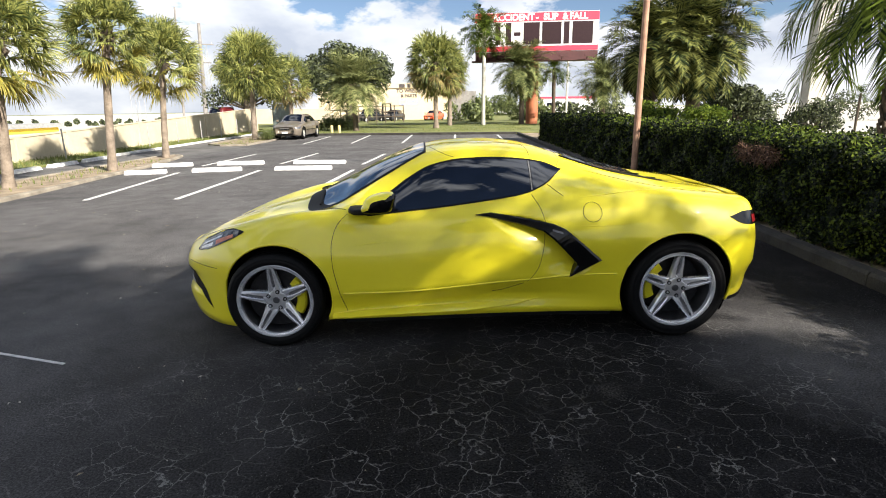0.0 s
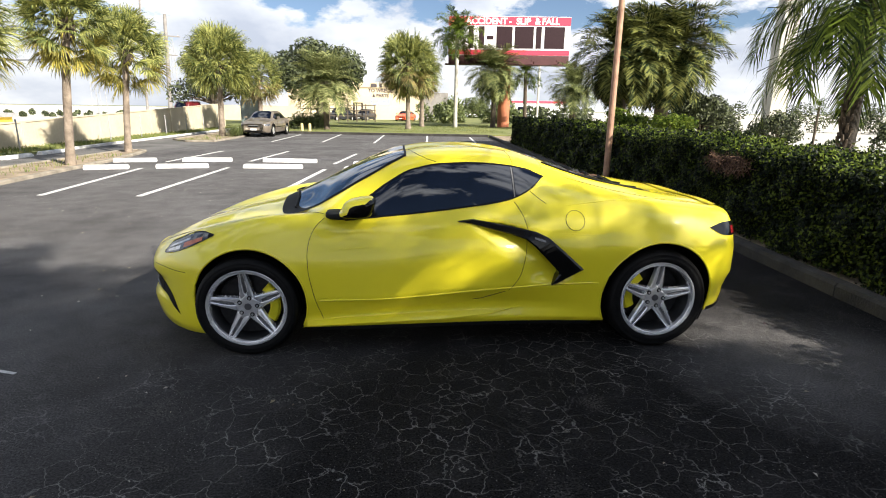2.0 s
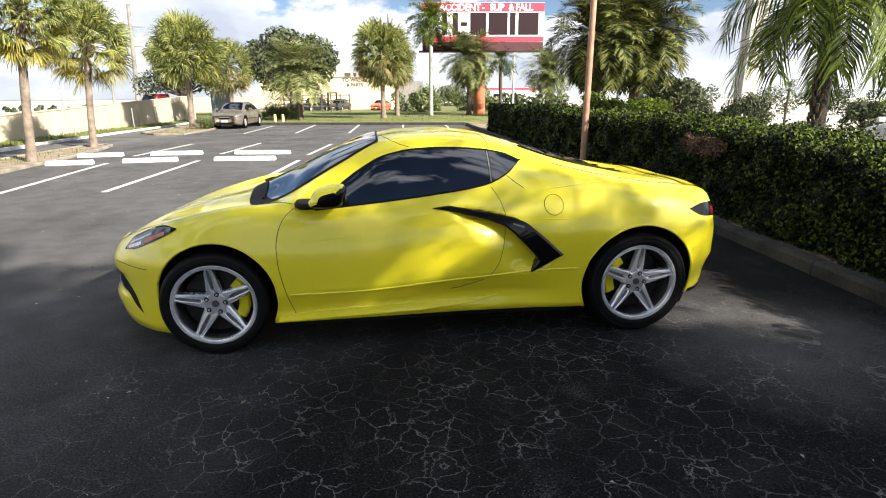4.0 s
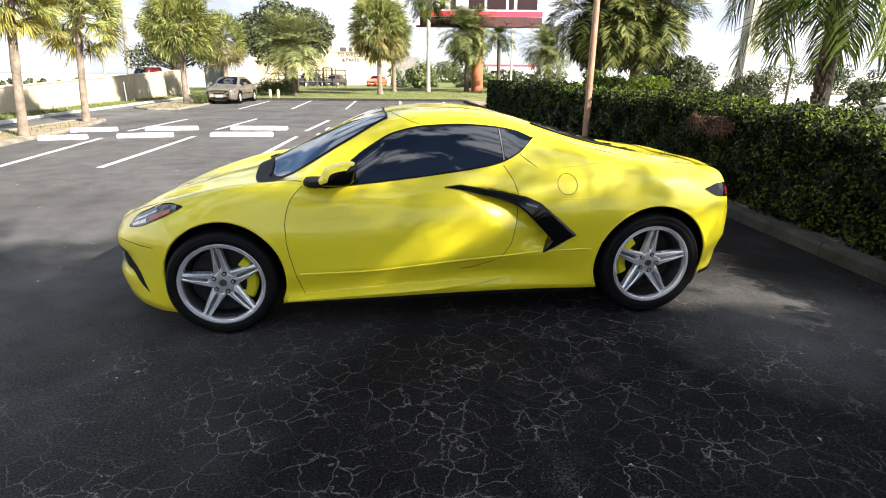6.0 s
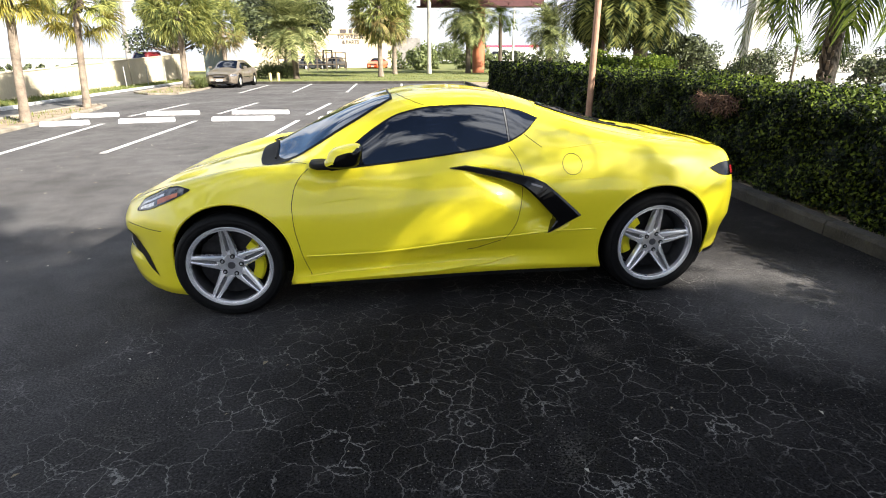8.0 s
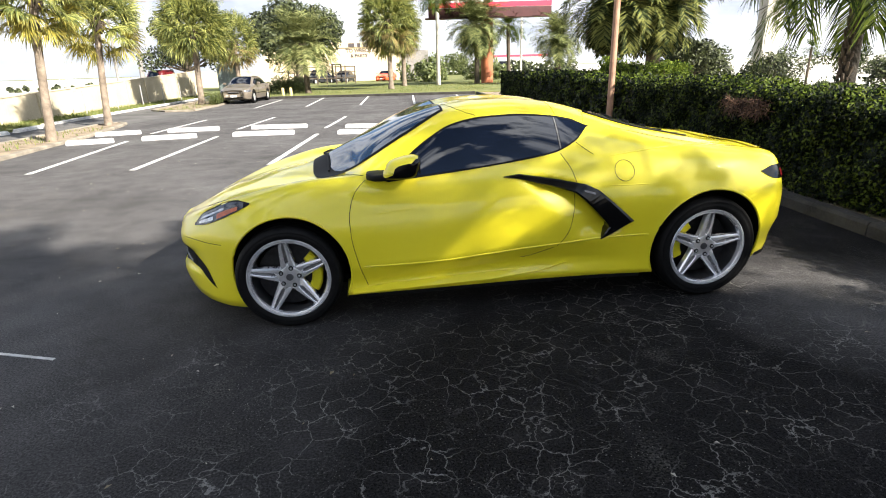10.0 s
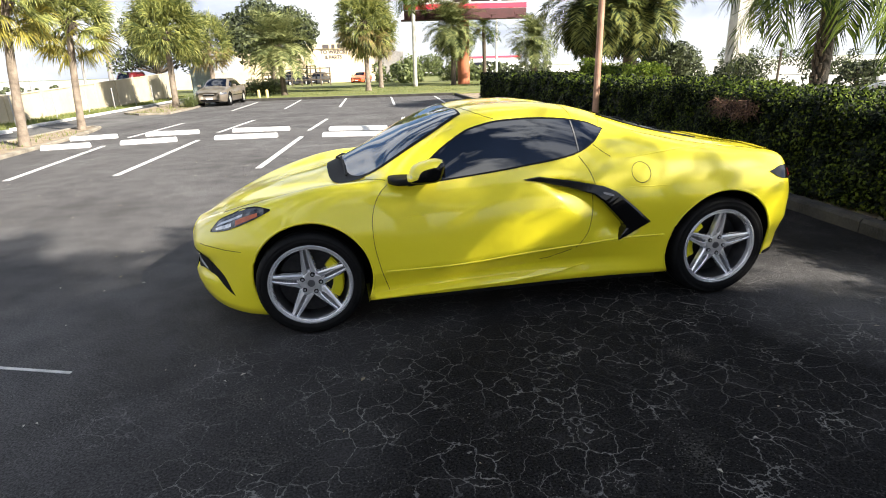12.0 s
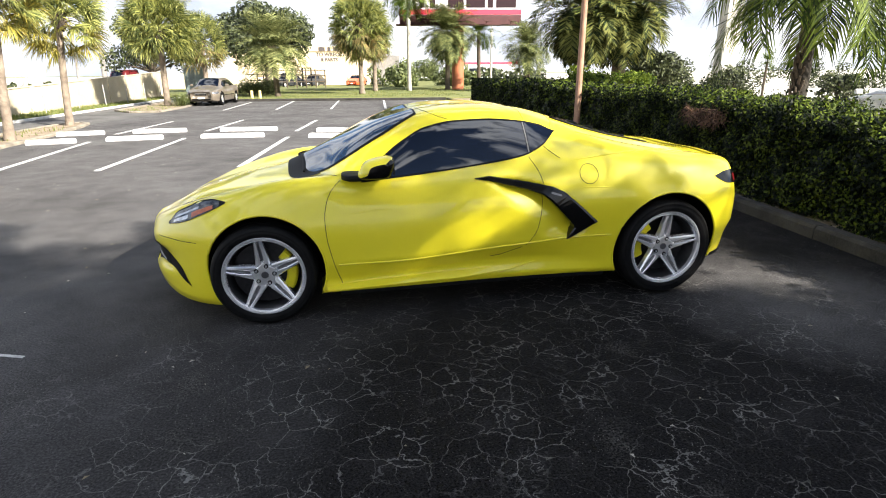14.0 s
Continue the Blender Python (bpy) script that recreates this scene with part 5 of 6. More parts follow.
        for a, b in zip(points, points[1:]):
            for k in range(steps):
                u, w = a[0] + (b[0] - a[0]) * k / steps, a[1] + (b[1] - a[1]) * k / steps
                path.append((u, w, self.top(u, w) + 0.0005) if upper else (self.ahead(u, w), sign * (self.side(u, w) + 0.0005), w))
        return tube(path, r, 5)


def smooth01(t):
    t = min(max(t, 0.0), 1.0)
    return t * t * (3 - 2 * t)


def wheel(parent, x, y, z, R, rim, width, sign, spin, caliper_at):
    """One wheel: tyre, five-spoke rim, disc, caliper. sign: -1 for the side that faces -y."""
    w = thing("wheel", "", "", at=pose(x, y, z))
    w.parent = parent
    for k in ("label", "category", "group", "kind"):
        if k in w:
            del w[k]
    h = width / 2
    s = sign
    part("tyre", lathe([(rim - 0.005, -s * h * 0.85), (rim + 0.02, -s * h), (R - 0.03, -s * h), (R - 0.008, -s * h * 0.86), (R, -s * h * 0.6), (R, -s * h * 0.36), (R - 0.007, -s * h * 0.34), (R - 0.007, -s * h * 0.26), (R, -s * h * 0.24), (R, s * h * 0.24), (R - 0.007, s * h * 0.26), (R - 0.007, s * h * 0.34), (R, s * h * 0.36), (R, s * h * 0.6), (R - 0.008, s * h * 0.86), (R - 0.026, s * h), (R - 0.030, s * h * 1.005), (R - 0.034, s * h * 0.99), (rim + 0.034, s * h * 1.01), (rim + 0.028, s * h * 1.025), (rim + 0.006, s * h * 0.97), (rim - 0.004, s * h * 0.90)], 72), M_TYRE, w, "black low-profile tyre", smooth=True)
    face = s * h * 0.86
    part("rim", lathe([(rim + 0.004, s * h * 0.92), (rim - 0.001, s * h * 0.955), (rim - 0.008, s * h * 0.955), (rim - 0.0105, s * h * 0.90), (rim - 0.017, s * h * 0.89), (rim - 0.020, s * h * 0.92), (rim - 0.024, s * h * 0.90), (rim - 0.028, s * h * 0.74)], 72), M_SILVER, w, "machined silver alloy rim")
    part("rim_barrel", lathe([(rim - 0.026, s * h * 0.74), (rim - 0.030, s * h * 0.60), (rim - 0.034, s * h * 0.3), (rim - 0.04, -s * h * 0.9)], 72), M_BARREL, w, "dark inner wheel barrel", smooth=True)
    for k in range(5):
        t = spin + k * 2 * math.pi / 5
        c, sn = math.cos(t), math.sin(t)
        # a spoke: two ridges that spread towards the rim, and a recessed web between them
        web = bmesh.new()
        ends = [web.verts.new((r * c - q * sn, d, r * sn + q * c)) for r, q, d in ((0.06, -0.016, face * 0.50), (0.06, 0.016, face * 0.50), (rim - 0.02, 0.010, face * 0.74), (rim - 0.02, -0.010, face * 0.74))]
        web.faces.new(ends)
        part("spoke_web", web, M_WEB, w, "grey recessed spoke channel")
        for e in (-1, 1):
            bm = bmesh.new()
            grid = []
            for r, q0, q1, f in ((0.040, 0.000, 0.032, face * 0.70), (0.068, 0.000, 0.048, face * 0.76), (0.098, 0.010, 0.043, face * 0.80), (rim * 0.62, 0.0105, 0.036, face * 0.87), (rim * 0.82, 0.007, 0.029, face * 0.93), (rim - 0.010, 0.002, 0.024, face * 0.98)):
                line = [(q0, f - s * 0.030), (q0 + 0.001, f - s * 0.004), (q0 + 0.005, f), (q1 - 0.010, f - s * 0.001), (q1 - 0.002, f - s * 0.010), (q1 + 0.002, f - s * 0.040)]
                grid.append([bm.verts.new((r * c - e * q * sn, d, r * sn + e * q * c)) for q, d in line])
            for a, b in zip(grid, grid[1:]):
                for i in range(len(a) - 1):
                    bm.faces.new((a[i], a[i + 1], b[i + 1], b[i]))
            bmesh.ops.recalc_face_normals(bm, faces=bm.faces)
            part("spoke", bm, M_SILVER, w)
    star = bmesh.new()
    ring = []
    for k in range(10):
        t = spin + k * math.pi / 5
        q = 0.088 if k % 2 == 0 else 0.064
        ring.append([star.verts.new((q * m * math.cos(t), d, q * m * math.sin(t))) for m, d in ((1.05, face * 0.45), (1.0, face * 0.745), (0.9, face * 0.775))])
    for a, b in zip(ring, ring[1:] + ring[:1]):
        for i in range(2):
            star.faces.new((a[i], a[i + 1], b[i + 1], b[i]))
    star.faces.new([v[2] for v in ring])
    bmesh.ops.recalc_face_normals(star, faces=star.faces)
    part("hub", star, M_HUB, w, "star-shaped alloy wheel hub")
    part("centre_cap", rods(((0, face * 0.76, 0), (0, face * 0.82, 0), 0.024, 0.021), seg=24), M_DARKBADGE, w, "dark chrome centre cap")
    for k in range(5):
        t = spin - 0.30 + k * 2 * math.pi / 5
        a = (0.058 * math.cos(t), face * 0.75, 0.058 * math.sin(t))
        # black disc in place of a shaded recess round each nut
        part("lug_nut", rods((a, (a[0], face * 0.80, a[2]), 0.0155, 0.0145), seg=12), M_SATIN, w, "dark lug recess")
        part("lug_nut", rods((a, (a[0], face * 0.83, a[2]), 0.0095, 0.008), seg=6), M_SILVER, w)
    part("brake_disc", lathe([(0.06, s * 0.02), (rim * 0.78, s * 0.02), (rim * 0.78, -s * 0.012), (0.06, -s * 0.012)], 48), M_DISC, w, "grey steel brake disc", smooth=False)
    part("barrel_back", lathe([(0.0, -s * h * 0.5), (rim - 0.03, -s * h * 0.5)], 32), M_SATIN, w)
    bm = bmesh.new()
    n = 10
    ring = []
    for i in range(n + 1):
        t = caliper_at + (i / n - 0.5) * 1.45
        ring.append([bm.verts.new((r * math.cos(t), d, r * math.sin(t))) for r, d in ((rim * 0.52, -s * 0.03), (rim * 0.52, s * 0.045), (rim * 0.57, s * 0.058), (rim * 0.74, s * 0.058), (rim * 0.79, s * 0.045), (rim * 0.79, -s * 0.03))])
    for a, b in zip(ring, ring[1:]):
        for i in range(6):
            bm.faces.new((a[i], a[(i + 1) % 6], b[(i + 1) % 6], b[i]))
    bm.faces.new(ring[0])
    bm.faces.new(ring[-1][::-1])
    bmesh.ops.recalc_face_normals(bm, faces=bm.faces)
    part("brake_caliper", bm, M_CALIPER, w, "bright yellow brake caliper")
    return w


# the yellow mid-engined coupe
def sports_car():
    car = thing("sports_car", "bright yellow low mid-engined coupe parked on cracked asphalt", "car")
    zb = pairs((-2.16, 0.25), (-2.09, 0.19), (-2.0, 0.145), (-1.9, 0.125), (-1.6, 0.115), (-1.0, 0.185), (0.9, 0.195), (1.5, 0.23), (1.8, 0.27), (1.95, 0.36), (2.05, 0.46))
    y1 = pairs((-2.16, 0.24), (-2.12, 0.36), (-2.05, 0.49), (-1.97, 0.595), (-1.87, 0.69), (-1.76, 0.765), (-1.6, 0.82), (-1.4, 0.88), (-1.0, 0.895), (-0.6, 0.890), (0.3, 0.868), (0.6, 0.875), (0.95, 0.905), (1.36, 0.93), (1.6, 0.9), (1.8, 0.855), (1.9, 0.77), (1.96, 0.65), (2.01, 0.46))
    yb = pairs((-2.16, 0.25), (-2.12, 0.37), (-2.05, 0.50), (-1.97, 0.60), (-1.87, 0.695), (-1.76, 0.775), (-1.6, 0.85), (-1.4, 0.90), (-1.0, 0.885), (-0.6, 0.862), (0.3, 0.842), (0.6, 0.86), (0.95, 0.915), (1.36, 0.945), (1.6, 0.92), (1.8, 0.875), (1.9, 0.79), (1.96, 0.67), (2.01, 0.48))
    zb2 = pairs((-2.16, 0.33), (-1.9, 0.26), (-1.0, 0.255), (-0.6, 0.275), (0.3, 0.315), (0.9, 0.30), (1.5, 0.33), (1.8, 0.37), (2.05, 0.52))
    yc = pairs((-2.16, 0.18), (-2.12, 0.33), (-2.05, 0.47), (-1.97, 0.575), (-1.87, 0.685), (-1.76, 0.785), (-1.62, 0.87), (-1.4, 0.915), (-1.0, 0.918), (-0.6, 0.916), (0.0, 0.910), (0.6, 0.922), (0.95, 0.945), (1.36, 0.96), (1.6, 0.94), (1.8, 0.905), (1.9, 0.845), (1.96, 0.755), (2.01, 0.60))
    zc = pairs((-2.16, 0.40), (-1.9, 0.37), (-1.0, 0.375), (-0.6, 0.375), (0.2, 0.43), (0.9, 0.475), (1.5, 0.46), (1.8, 0.48), (2.05, 0.58))
    y2 = pairs((-2.16, 0.17), (-2.12, 0.32), (-2.05, 0.46), (-1.97, 0.565), (-1.87, 0.675), (-1.76, 0.775), (-1.62, 0.865), (-1.4, 0.915), (-1.0, 0.91), (-0.6, 0.895), (0.0, 0.90), (0.5, 0.93), (0.95, 0.955), (1.36, 0.965), (1.6, 0.945), (1.8, 0.91), (1.9, 0.84), (1.96, 0.74), (2.01, 0.57))
    z2 = pairs((-2.16, 0.48), (-1.9, 0.56), (-1.4, 0.66), (-1.0, 0.68), (-0.6, 0.685), (0.2, 0.76), (0.9, 0.75), (1.36, 0.74), (2.05, 0.70))
    y3 = pairs((-2.16, 0.14), (-2.12, 0.26), (-2.05, 0.38), (-1.97, 0.47), (-1.87, 0.56), (-1.7, 0.68), (-1.4, 0.77), (-1.1, 0.80), (-0.6, 0.815), (0.0, 0.81), (0.3, 0.79), (0.55, 0.76), (0.8, 0.80), (1.1, 0.845), (1.36, 0.86), (1.6, 0.84), (1.8, 0.8), (1.9, 0.73), (1.96, 0.62), (2.01, 0.45))
    z3 = pairs((-2.16, 0.56), (-2.05, 0.620), (-1.9, 0.695), (-1.7, 0.775), (-1.5, 0.838), (-1.3, 0.888), (-1.12, 0.911), (-0.95, 0.915), (-0.8, 0.90), (-0.55, 0.905), (0.0, 0.965), (0.3, 1.01), (0.5, 1.045), (0.8, 1.02), (1.1, 0.985), (1.36, 0.965), (1.6, 0.945), (1.8, 0.915), (1.95, 0.885), (2.05, 0.845))
    y4 = pairs((-2.16, 0.08), (-2.05, 0.22), (-1.9, 0.36), (-1.5, 0.50), (-1.2, 0.62), (-0.95, 0.67), (-0.6, 0.615), (-0.3, 0.575), (0.0, 0.565), (0.35, 0.56), (0.6, 0.55), (1.0, 0.57), (1.36, 0.60), (1.7, 0.58), (1.9, 0.49), (1.96, 0.41), (2.01, 0.3))
    z4 = pairs((-2.16, 0.58), (-2.05, 0.64), (-1.9, 0.705), (-1.7, 0.76), (-1.5, 0.808), (-1.3, 0.85), (-1.15, 0.875), (-0.95, 0.925), (-0.6, 1.10), (-0.35, 1.215), (-0.15, 1.25), (0.1, 1.26), (0.38, 1.24), (0.65, 1.185), (1.05, 1.09), (1.36, 1.022), (1.7, 0.965), (1.95, 0.925), (2.05, 0.87))
    z5 = pairs((-2.16, 0.59), (-2.05, 0.65), (-1.9, 0.718), (-1.7, 0.78), (-1.5, 0.84), (-1.3, 0.885), (-1.1, 0.97), (-0.9, 1.065), (-0.6, 1.20), (-0.4, 1.26), (-0.15, 1.30), (0.1, 1.305), (0.38, 1.28), (0.75, 1.18), (1.05, 1.085), (1.36, 1.005), (1.7, 0.96), (1.95, 0.93), (2.05, 0.88))

    xs_line = pairs((0.40, 0.47), (0.50, 0.43), (0.60, 0.36), (0.70, 0.26), (0.80, 0.15), (0.90, 0.05))
    xv_line = pairs((0.40, 0.57), (0.48, 0.59), (0.55, 0.66), (0.73, 0.50), (0.80, 0.40), (0.88, 0.10))

    def scoop(x, z):
        """The hollow in the door and flank in front of the side intake."""
        if not 0.46 < z < 0.88 or x < 0:
            return 0.0
        a, b = float(xs_line(z)), float(xv_line(z)) + 0.10
        if x < a or x > b:
            return 0.0
        up = smooth01((z - 0.46) / 0.08) * smooth01((0.88 - z) / 0.05)
        return 0.105 * min(1.0, (x - a) / max(b - a - 0.06, 0.05)) * up * (1 - smooth01((x - b + 0.05) / 0.05))

    shell = Shell([(None, zb), (y1, zb), (yb, zb2), (yc, zc), (y2, z2), (y3, z3), (y4, z4), (None, z5)], -2.16, 2.01, 190, scoop, nose=pairs((0.10, 0.0), (0.20, 0.45), (0.265, 0.75), (0.295, 0.55), (0.32, -0.1), (0.42, -0.1), (0.455, 0.95), (0.50, 1.0), (0.56, 0.6), (0.62, 0.1), (0.68, 0.0), (1.5, 0.0)))
    door_front = pairs((0.24, -0.885), (0.35, -0.918), (0.45, -0.942), (0.57, -0.962), (0.68, -0.966), (0.76, -0.953), (0.83, -0.925), (0.87, -0.893), (0.90, -0.855))
    door_rear = pairs((0.33, 0.16), (0.42, 0.33), (0.55, 0.415), (0.76, 0.455), (0.90, 0.425), (1.01, 0.36))
    door_low = pairs((-0.89, 0.245), (0.16, 0.36), (0.33, 0.42))
    belt = pairs((-0.72, 0.89), (-0.3, 0.93), (0.0, 0.965), (0.33, 1.015), (0.45, 1.06), (0.59, 1.145))
    rail = pairs((-0.72, 0.905), (-0.6, 1.0), (-0.45, 1.105), (-0.3, 1.18), (-0.1, 1.218), (0.1, 1.225), (0.34, 1.21), (0.48, 1.185), (0.59, 1.148))

    def sort(x, y, z):
        s = "left" if y < 0 else "right"
        if abs(y) > 0.6 and 0.24 < z < 1.02 and float(door_front(z)) < x < float(door_rear(z)) and z > float(door_low(x)):
            return "door|" + s
        if x < -1.66 and z < 0.60:
            return "front_bumper"
        if -1.95 < x < -1.22 and abs(y) < float(y3(x)) - 0.16:
            return "bonnet"
        if -0.30 < x < 0.36 and abs(y) < 0.56 and z > 1.1:
            return "roof_panel"
        if x > 1.62 and z < 0.78:
            return "rear_bumper"
        if 0.72 < x < 1.95 and abs(y) < 0.56 and z > 0.8:
            return "rear_hatch"
        return "body"

    ARCH_F, ARCH_R = (-1.345, 0.348, 0.368), (1.350, 0.360, 0.392)
    shell.build(car, M_YELLOW, (ARCH_F, ARCH_R), sort, {})

    for sign in (-1, 1):
        # side glass with its dark surround
        part("window_surround", shell.flank(lambda x: float(belt(x)) - 0.010 * min(1.0, (0.602 - x) / 0.1), lambda x: float(rail(x)) + 0.010 * min(1.0, (0.602 - x) / 0.1), -0.73, 0.600, 70, 8, sign, 0.003), M_SATIN, car, "thin black window surround", smooth=True)
        part("door_glass", shell.flank(belt, rail, -0.70, 0.365, 60, 10, sign, 0.006), M_GLASS, car, "dark tinted door glass", smooth=True)
        part("quarter_glass", shell.flank(belt, rail, 0.382, 0.578, 16, 8, sign, 0.006), M_GLASS, car, "dark tinted quarter glass", smooth=True)
        part("window_divider", shell.flank(belt, rail, 0.369, 0.378, 2, 8, sign, 0.007), M_WEB, car, "narrow grey window divider")
        # panel gaps
        for points, upper in (
            ([(float(door_front(z)), z) for z in np.linspace(0.24, 0.90, 22)], False),
            ([(0.10, 0.352), (0.16, 0.36), (0.33, 0.42)], False),
            ([(float(door_rear(z)), z) for z in np.linspace(0.425, 1.0, 20)], False),
            ([(0.48, 1.06), (0.53, 1.02), (0.585, 0.982)], False),
            ([(-1.12, sign * 0.70), (-0.98, sign * 0.755), (-0.855, sign * 0.795)], True),
            ([(-0.31, sign * 0.20), (-0.29, sign * 0.40), (-0.25, sign * 0.50), (-0.19, sign * 0.565), (-0.13, sign * 0.595)], True),
            ([(0.36, sign * 0.30), (0.385, sign * 0.50), (0.39, sign * 0.60)], True),
            ([(0.60, sign * 0.35), (0.60, sign * 0.55), (0.57, sign * 0.62)], True),
        ):
            part("panel_gap", shell.seam(points, sign, upper=upper), M_GAP, car)
        # fuel flap ring, near side only
        if sign < 0:
            ring = [(0.757 + 0.061 * math.cos(t), 0.888 + 0.061 * math.sin(t)) for t in np.linspace(0, 2 * math.pi, 40, endpoint=False)]
            part("fuel_flap_gap", tube([(x, -shell.side(x, z) - 0.0005, z) for x, z in ring], 0.0019, 5, True), M_GAP, car, "round fuel flap outline")
        # boomerang intake trim, standing proud of the hollow
        saved, shell.scoop = shell.scoop, None
        shell.cache.clear()
        outer = [(-0.01, 0.882), (0.09, 0.894), (0.33, 0.853), (0.50, 0.818), (0.58, 0.782), (0.70, 0.68), (0.82, 0.572), (0.765, 0.540), (0.69, 0.495), (0.605, 0.452)]
        inner = [(-0.01, 0.878), (0.09, 0.862), (0.33, 0.803), (0.43, 0.772), (0.49, 0.725), (0.575, 0.64), (0.655, 0.556), (0.660, 0.535), (0.640, 0.500), (0.603, 0.450)]
        rows = []
        for k in range(len(outer) - 1):
            for u in range(5):
                t = u / 5
                a = [outer[k][c] + (outer[k + 1][c] - outer[k][c]) * t for c in (0, 1)]
                b = [inner[k][c] + (inner[k + 1][c] - inner[k][c]) * t for c in (0, 1)]
                rows.append([(a[0] + (b[0] - a[0]) * w, a[1] + (b[1] - a[1]) * w, h) for w, h in ((0, -0.06), (0, 0.006), (0.12, 0.014), (0.88, 0.012), (1, 0.004), (1, -0.07))])
        bm = bmesh.new()
        grid = [[bm.verts.new((x, sign * (shell.side(x, z) + h), z)) for x, z, h in r] for r in rows]
        for a, b in zip(grid, grid[1:]):
            for i in range(5):
                bm.faces.new((a[i], a[i + 1], b[i + 1], b[i]))
        bmesh.ops.recalc_face_normals(bm, faces=bm.faces)
        part("intake_trim", bm, M_BLACK, car, "gloss black boomerang intake trim")
        part("intake_badge", shell.flank(pairs((0.485, 0.776), (0.555, 0.756)), pairs((0.485, 0.789), (0.555, 0.769)), 0.485, 0.555, 4, 1, sign, 0.017), M_DARKBADGE, car, "small dark chrome badge")
        shell.scoop = saved
        shell.cache.clear()
        crease = [(x, sign * (shell.side(x, float(zc(x))) - 0.003), float(zc(x))) for x in np.linspace(-0.90, 0.93, 40)]
        part("body_crease", tube(crease, 0.007, 8), M_YELLOW, car, "raised yellow crease along the lower body", smooth=True)
        for name, line, thick in (
            ("haunch_crease", pairs((0.60, 0.962), (0.83, 0.990), (1.10, 1.012), (1.33, 1.012), (1.55, 0.985)), 0.0065),
            ("flank_crease", pairs((0.56, 0.806), (0.80, 0.803), (1.04, 0.806)), 0.0055),
            ("door_crease", pairs((-0.93, 0.686), (-0.70, 0.708), (-0.45, 0.727)), 0.005),
        ):
            ends = {"haunch_crease": (0.60, 1.55), "flank_crease": (0.56, 1.04), "door_crease": (-0.93, -0.45)}[name]
            path, girth = [], []
            for k in range(31):
                x = ends[0] + (ends[1] - ends[0]) * k / 30
                z = float(line(x))
                path.append((x, sign * (shell.side(x, z) - 0.0035), z))
                girth.append(thick * (0.3 + 0.7 * math.sin(math.pi * k / 30)))
            part(name, tube(path, girth, 8), M_YELLOW, car, "soft raised crease in the yellow bodywork", smooth=True)
        # lamps
        hl_lo = pairs((-1.98, 0.605), (-1.88, 0.635), (-1.72, 0.705), (-1.57, 0.776), (-1.55, 0.786))
        hl_hi = pairs((-1.98, 0.609), (-1.955, 0.640), (-1.92, 0.675), (-1.83, 0.722), (-1.72, 0.770), (-1.62, 0.789), (-1.55, 0.788))
        part("headlight", shell.flank(lambda x: float(hl_lo(x)) - 0.0035 * min(1.0, (-1.555 - x) / 0.1), lambda x: float(hl_hi(x)) + 0.006 * min(1.0, (-1.555 - x) / 0.1), -1.985, -1.56, 30, 6, sign, 0.004), M_SATIN, car, "black headlight housing", smooth=True)
        hl = lambda f: (lambda x: float(hl_lo(x)) + f * (float(hl_hi(x)) - float(hl_lo(x))))
        part("headlight_lens", shell.flank(hl_lo, hl_hi, -1.97, -1.60, 28, 6, sign, 0.008), M_LAMP, car, "clear swept headlight lens", smooth=True)
        part("headlight_reflector", shell.flank(hl(0.16), hl(0.44), -1.94, -1.82, 12, 3, sign, 0.011), M_CHROME, car, "bright headlight reflector", smooth=True)
        part("headlight_reflector", shell.flank(hl(0.60), hl(0.76), -1.93, -1.74, 12, 2, sign, 0.011), M_CHROME, car, "bright headlight reflector", smooth=True)
        part("marker_lamp", shell.flank(hl(0.12), hl(0.50), -1.79, -1.64, 10, 2, sign, 0.011), M_AMBER, car, "amber side marker", smooth=True)
        tl_lo = pairs((1.68, 0.838), (1.78, 0.79), (2.0, 0.765))
        tl_hi = pairs((1.68, 0.842), (1.80, 0.868), (2.0, 0.848))
        part("tail_light", shell.flank(tl_lo, tl_hi, 1.68, 1.98, 18, 4, sign, 0.006), M_BLACK, car, "dark smoked tail light", smooth=True)
        part("tail_lens", shell.flank(lambda x: float(tl_lo(x)) + 0.012, lambda x: float(tl_hi(x)) - 0.026, 1.86, 1.97, 12, 4, sign, 0.010), M_RED, car, "red tail light lens", smooth=True)
        # lower front intake slash and lip
        part("bumper_intake", shell.flank(pairs((-2.15, 0.315), (-2.07, 0.345), (-1.98, 0.325), (-1.90, 0.258), (-1.85, 0.222)), pairs((-2.15, 0.450), (-2.06, 0.440), (-1.98, 0.392), (-1.91, 0.338), (-1.865, 0.255), (-1.85, 0.225)), -2.15, -1.85, 30, 6, sign, 0.004), M_SATIN, car, "black lower bumper intake")
        # light-coloured slat in the intake, not a lamp
        part("fog_lamp", shell.flank(pairs((-2.13, 0.385), (-2.03, 0.352)), pairs((-2.13, 0.412), (-2.03, 0.366)), -2.13, -2.03, 8, 2, sign, 0.010), M_CHROME, car, "slim bright fog lamp")
        part("bumper_crease", shell.seam([(-2.05, 0.515), (-1.9, 0.520), (-1.75, 0.535)], sign, 0.002), M_GAP, car)
        part("rear_valance", shell.flank(lambda x: float(zb(x)) - 0.012, lambda x: float(zb(x)) + 0.014, 1.74, 1.98, 16, 2, sign, 0.004), M_SATIN, car, "black rear valance")
        # black strip that paints the shade below the sill
        part("sill_shade_strip", shell.flank(lambda x: float(zb(x)) - 0.03, lambda x: float(zb(x)) + 0.004, -0.90, 0.92, 30, 1, sign, -0.015), M_SATIN, car, "black sill underside")
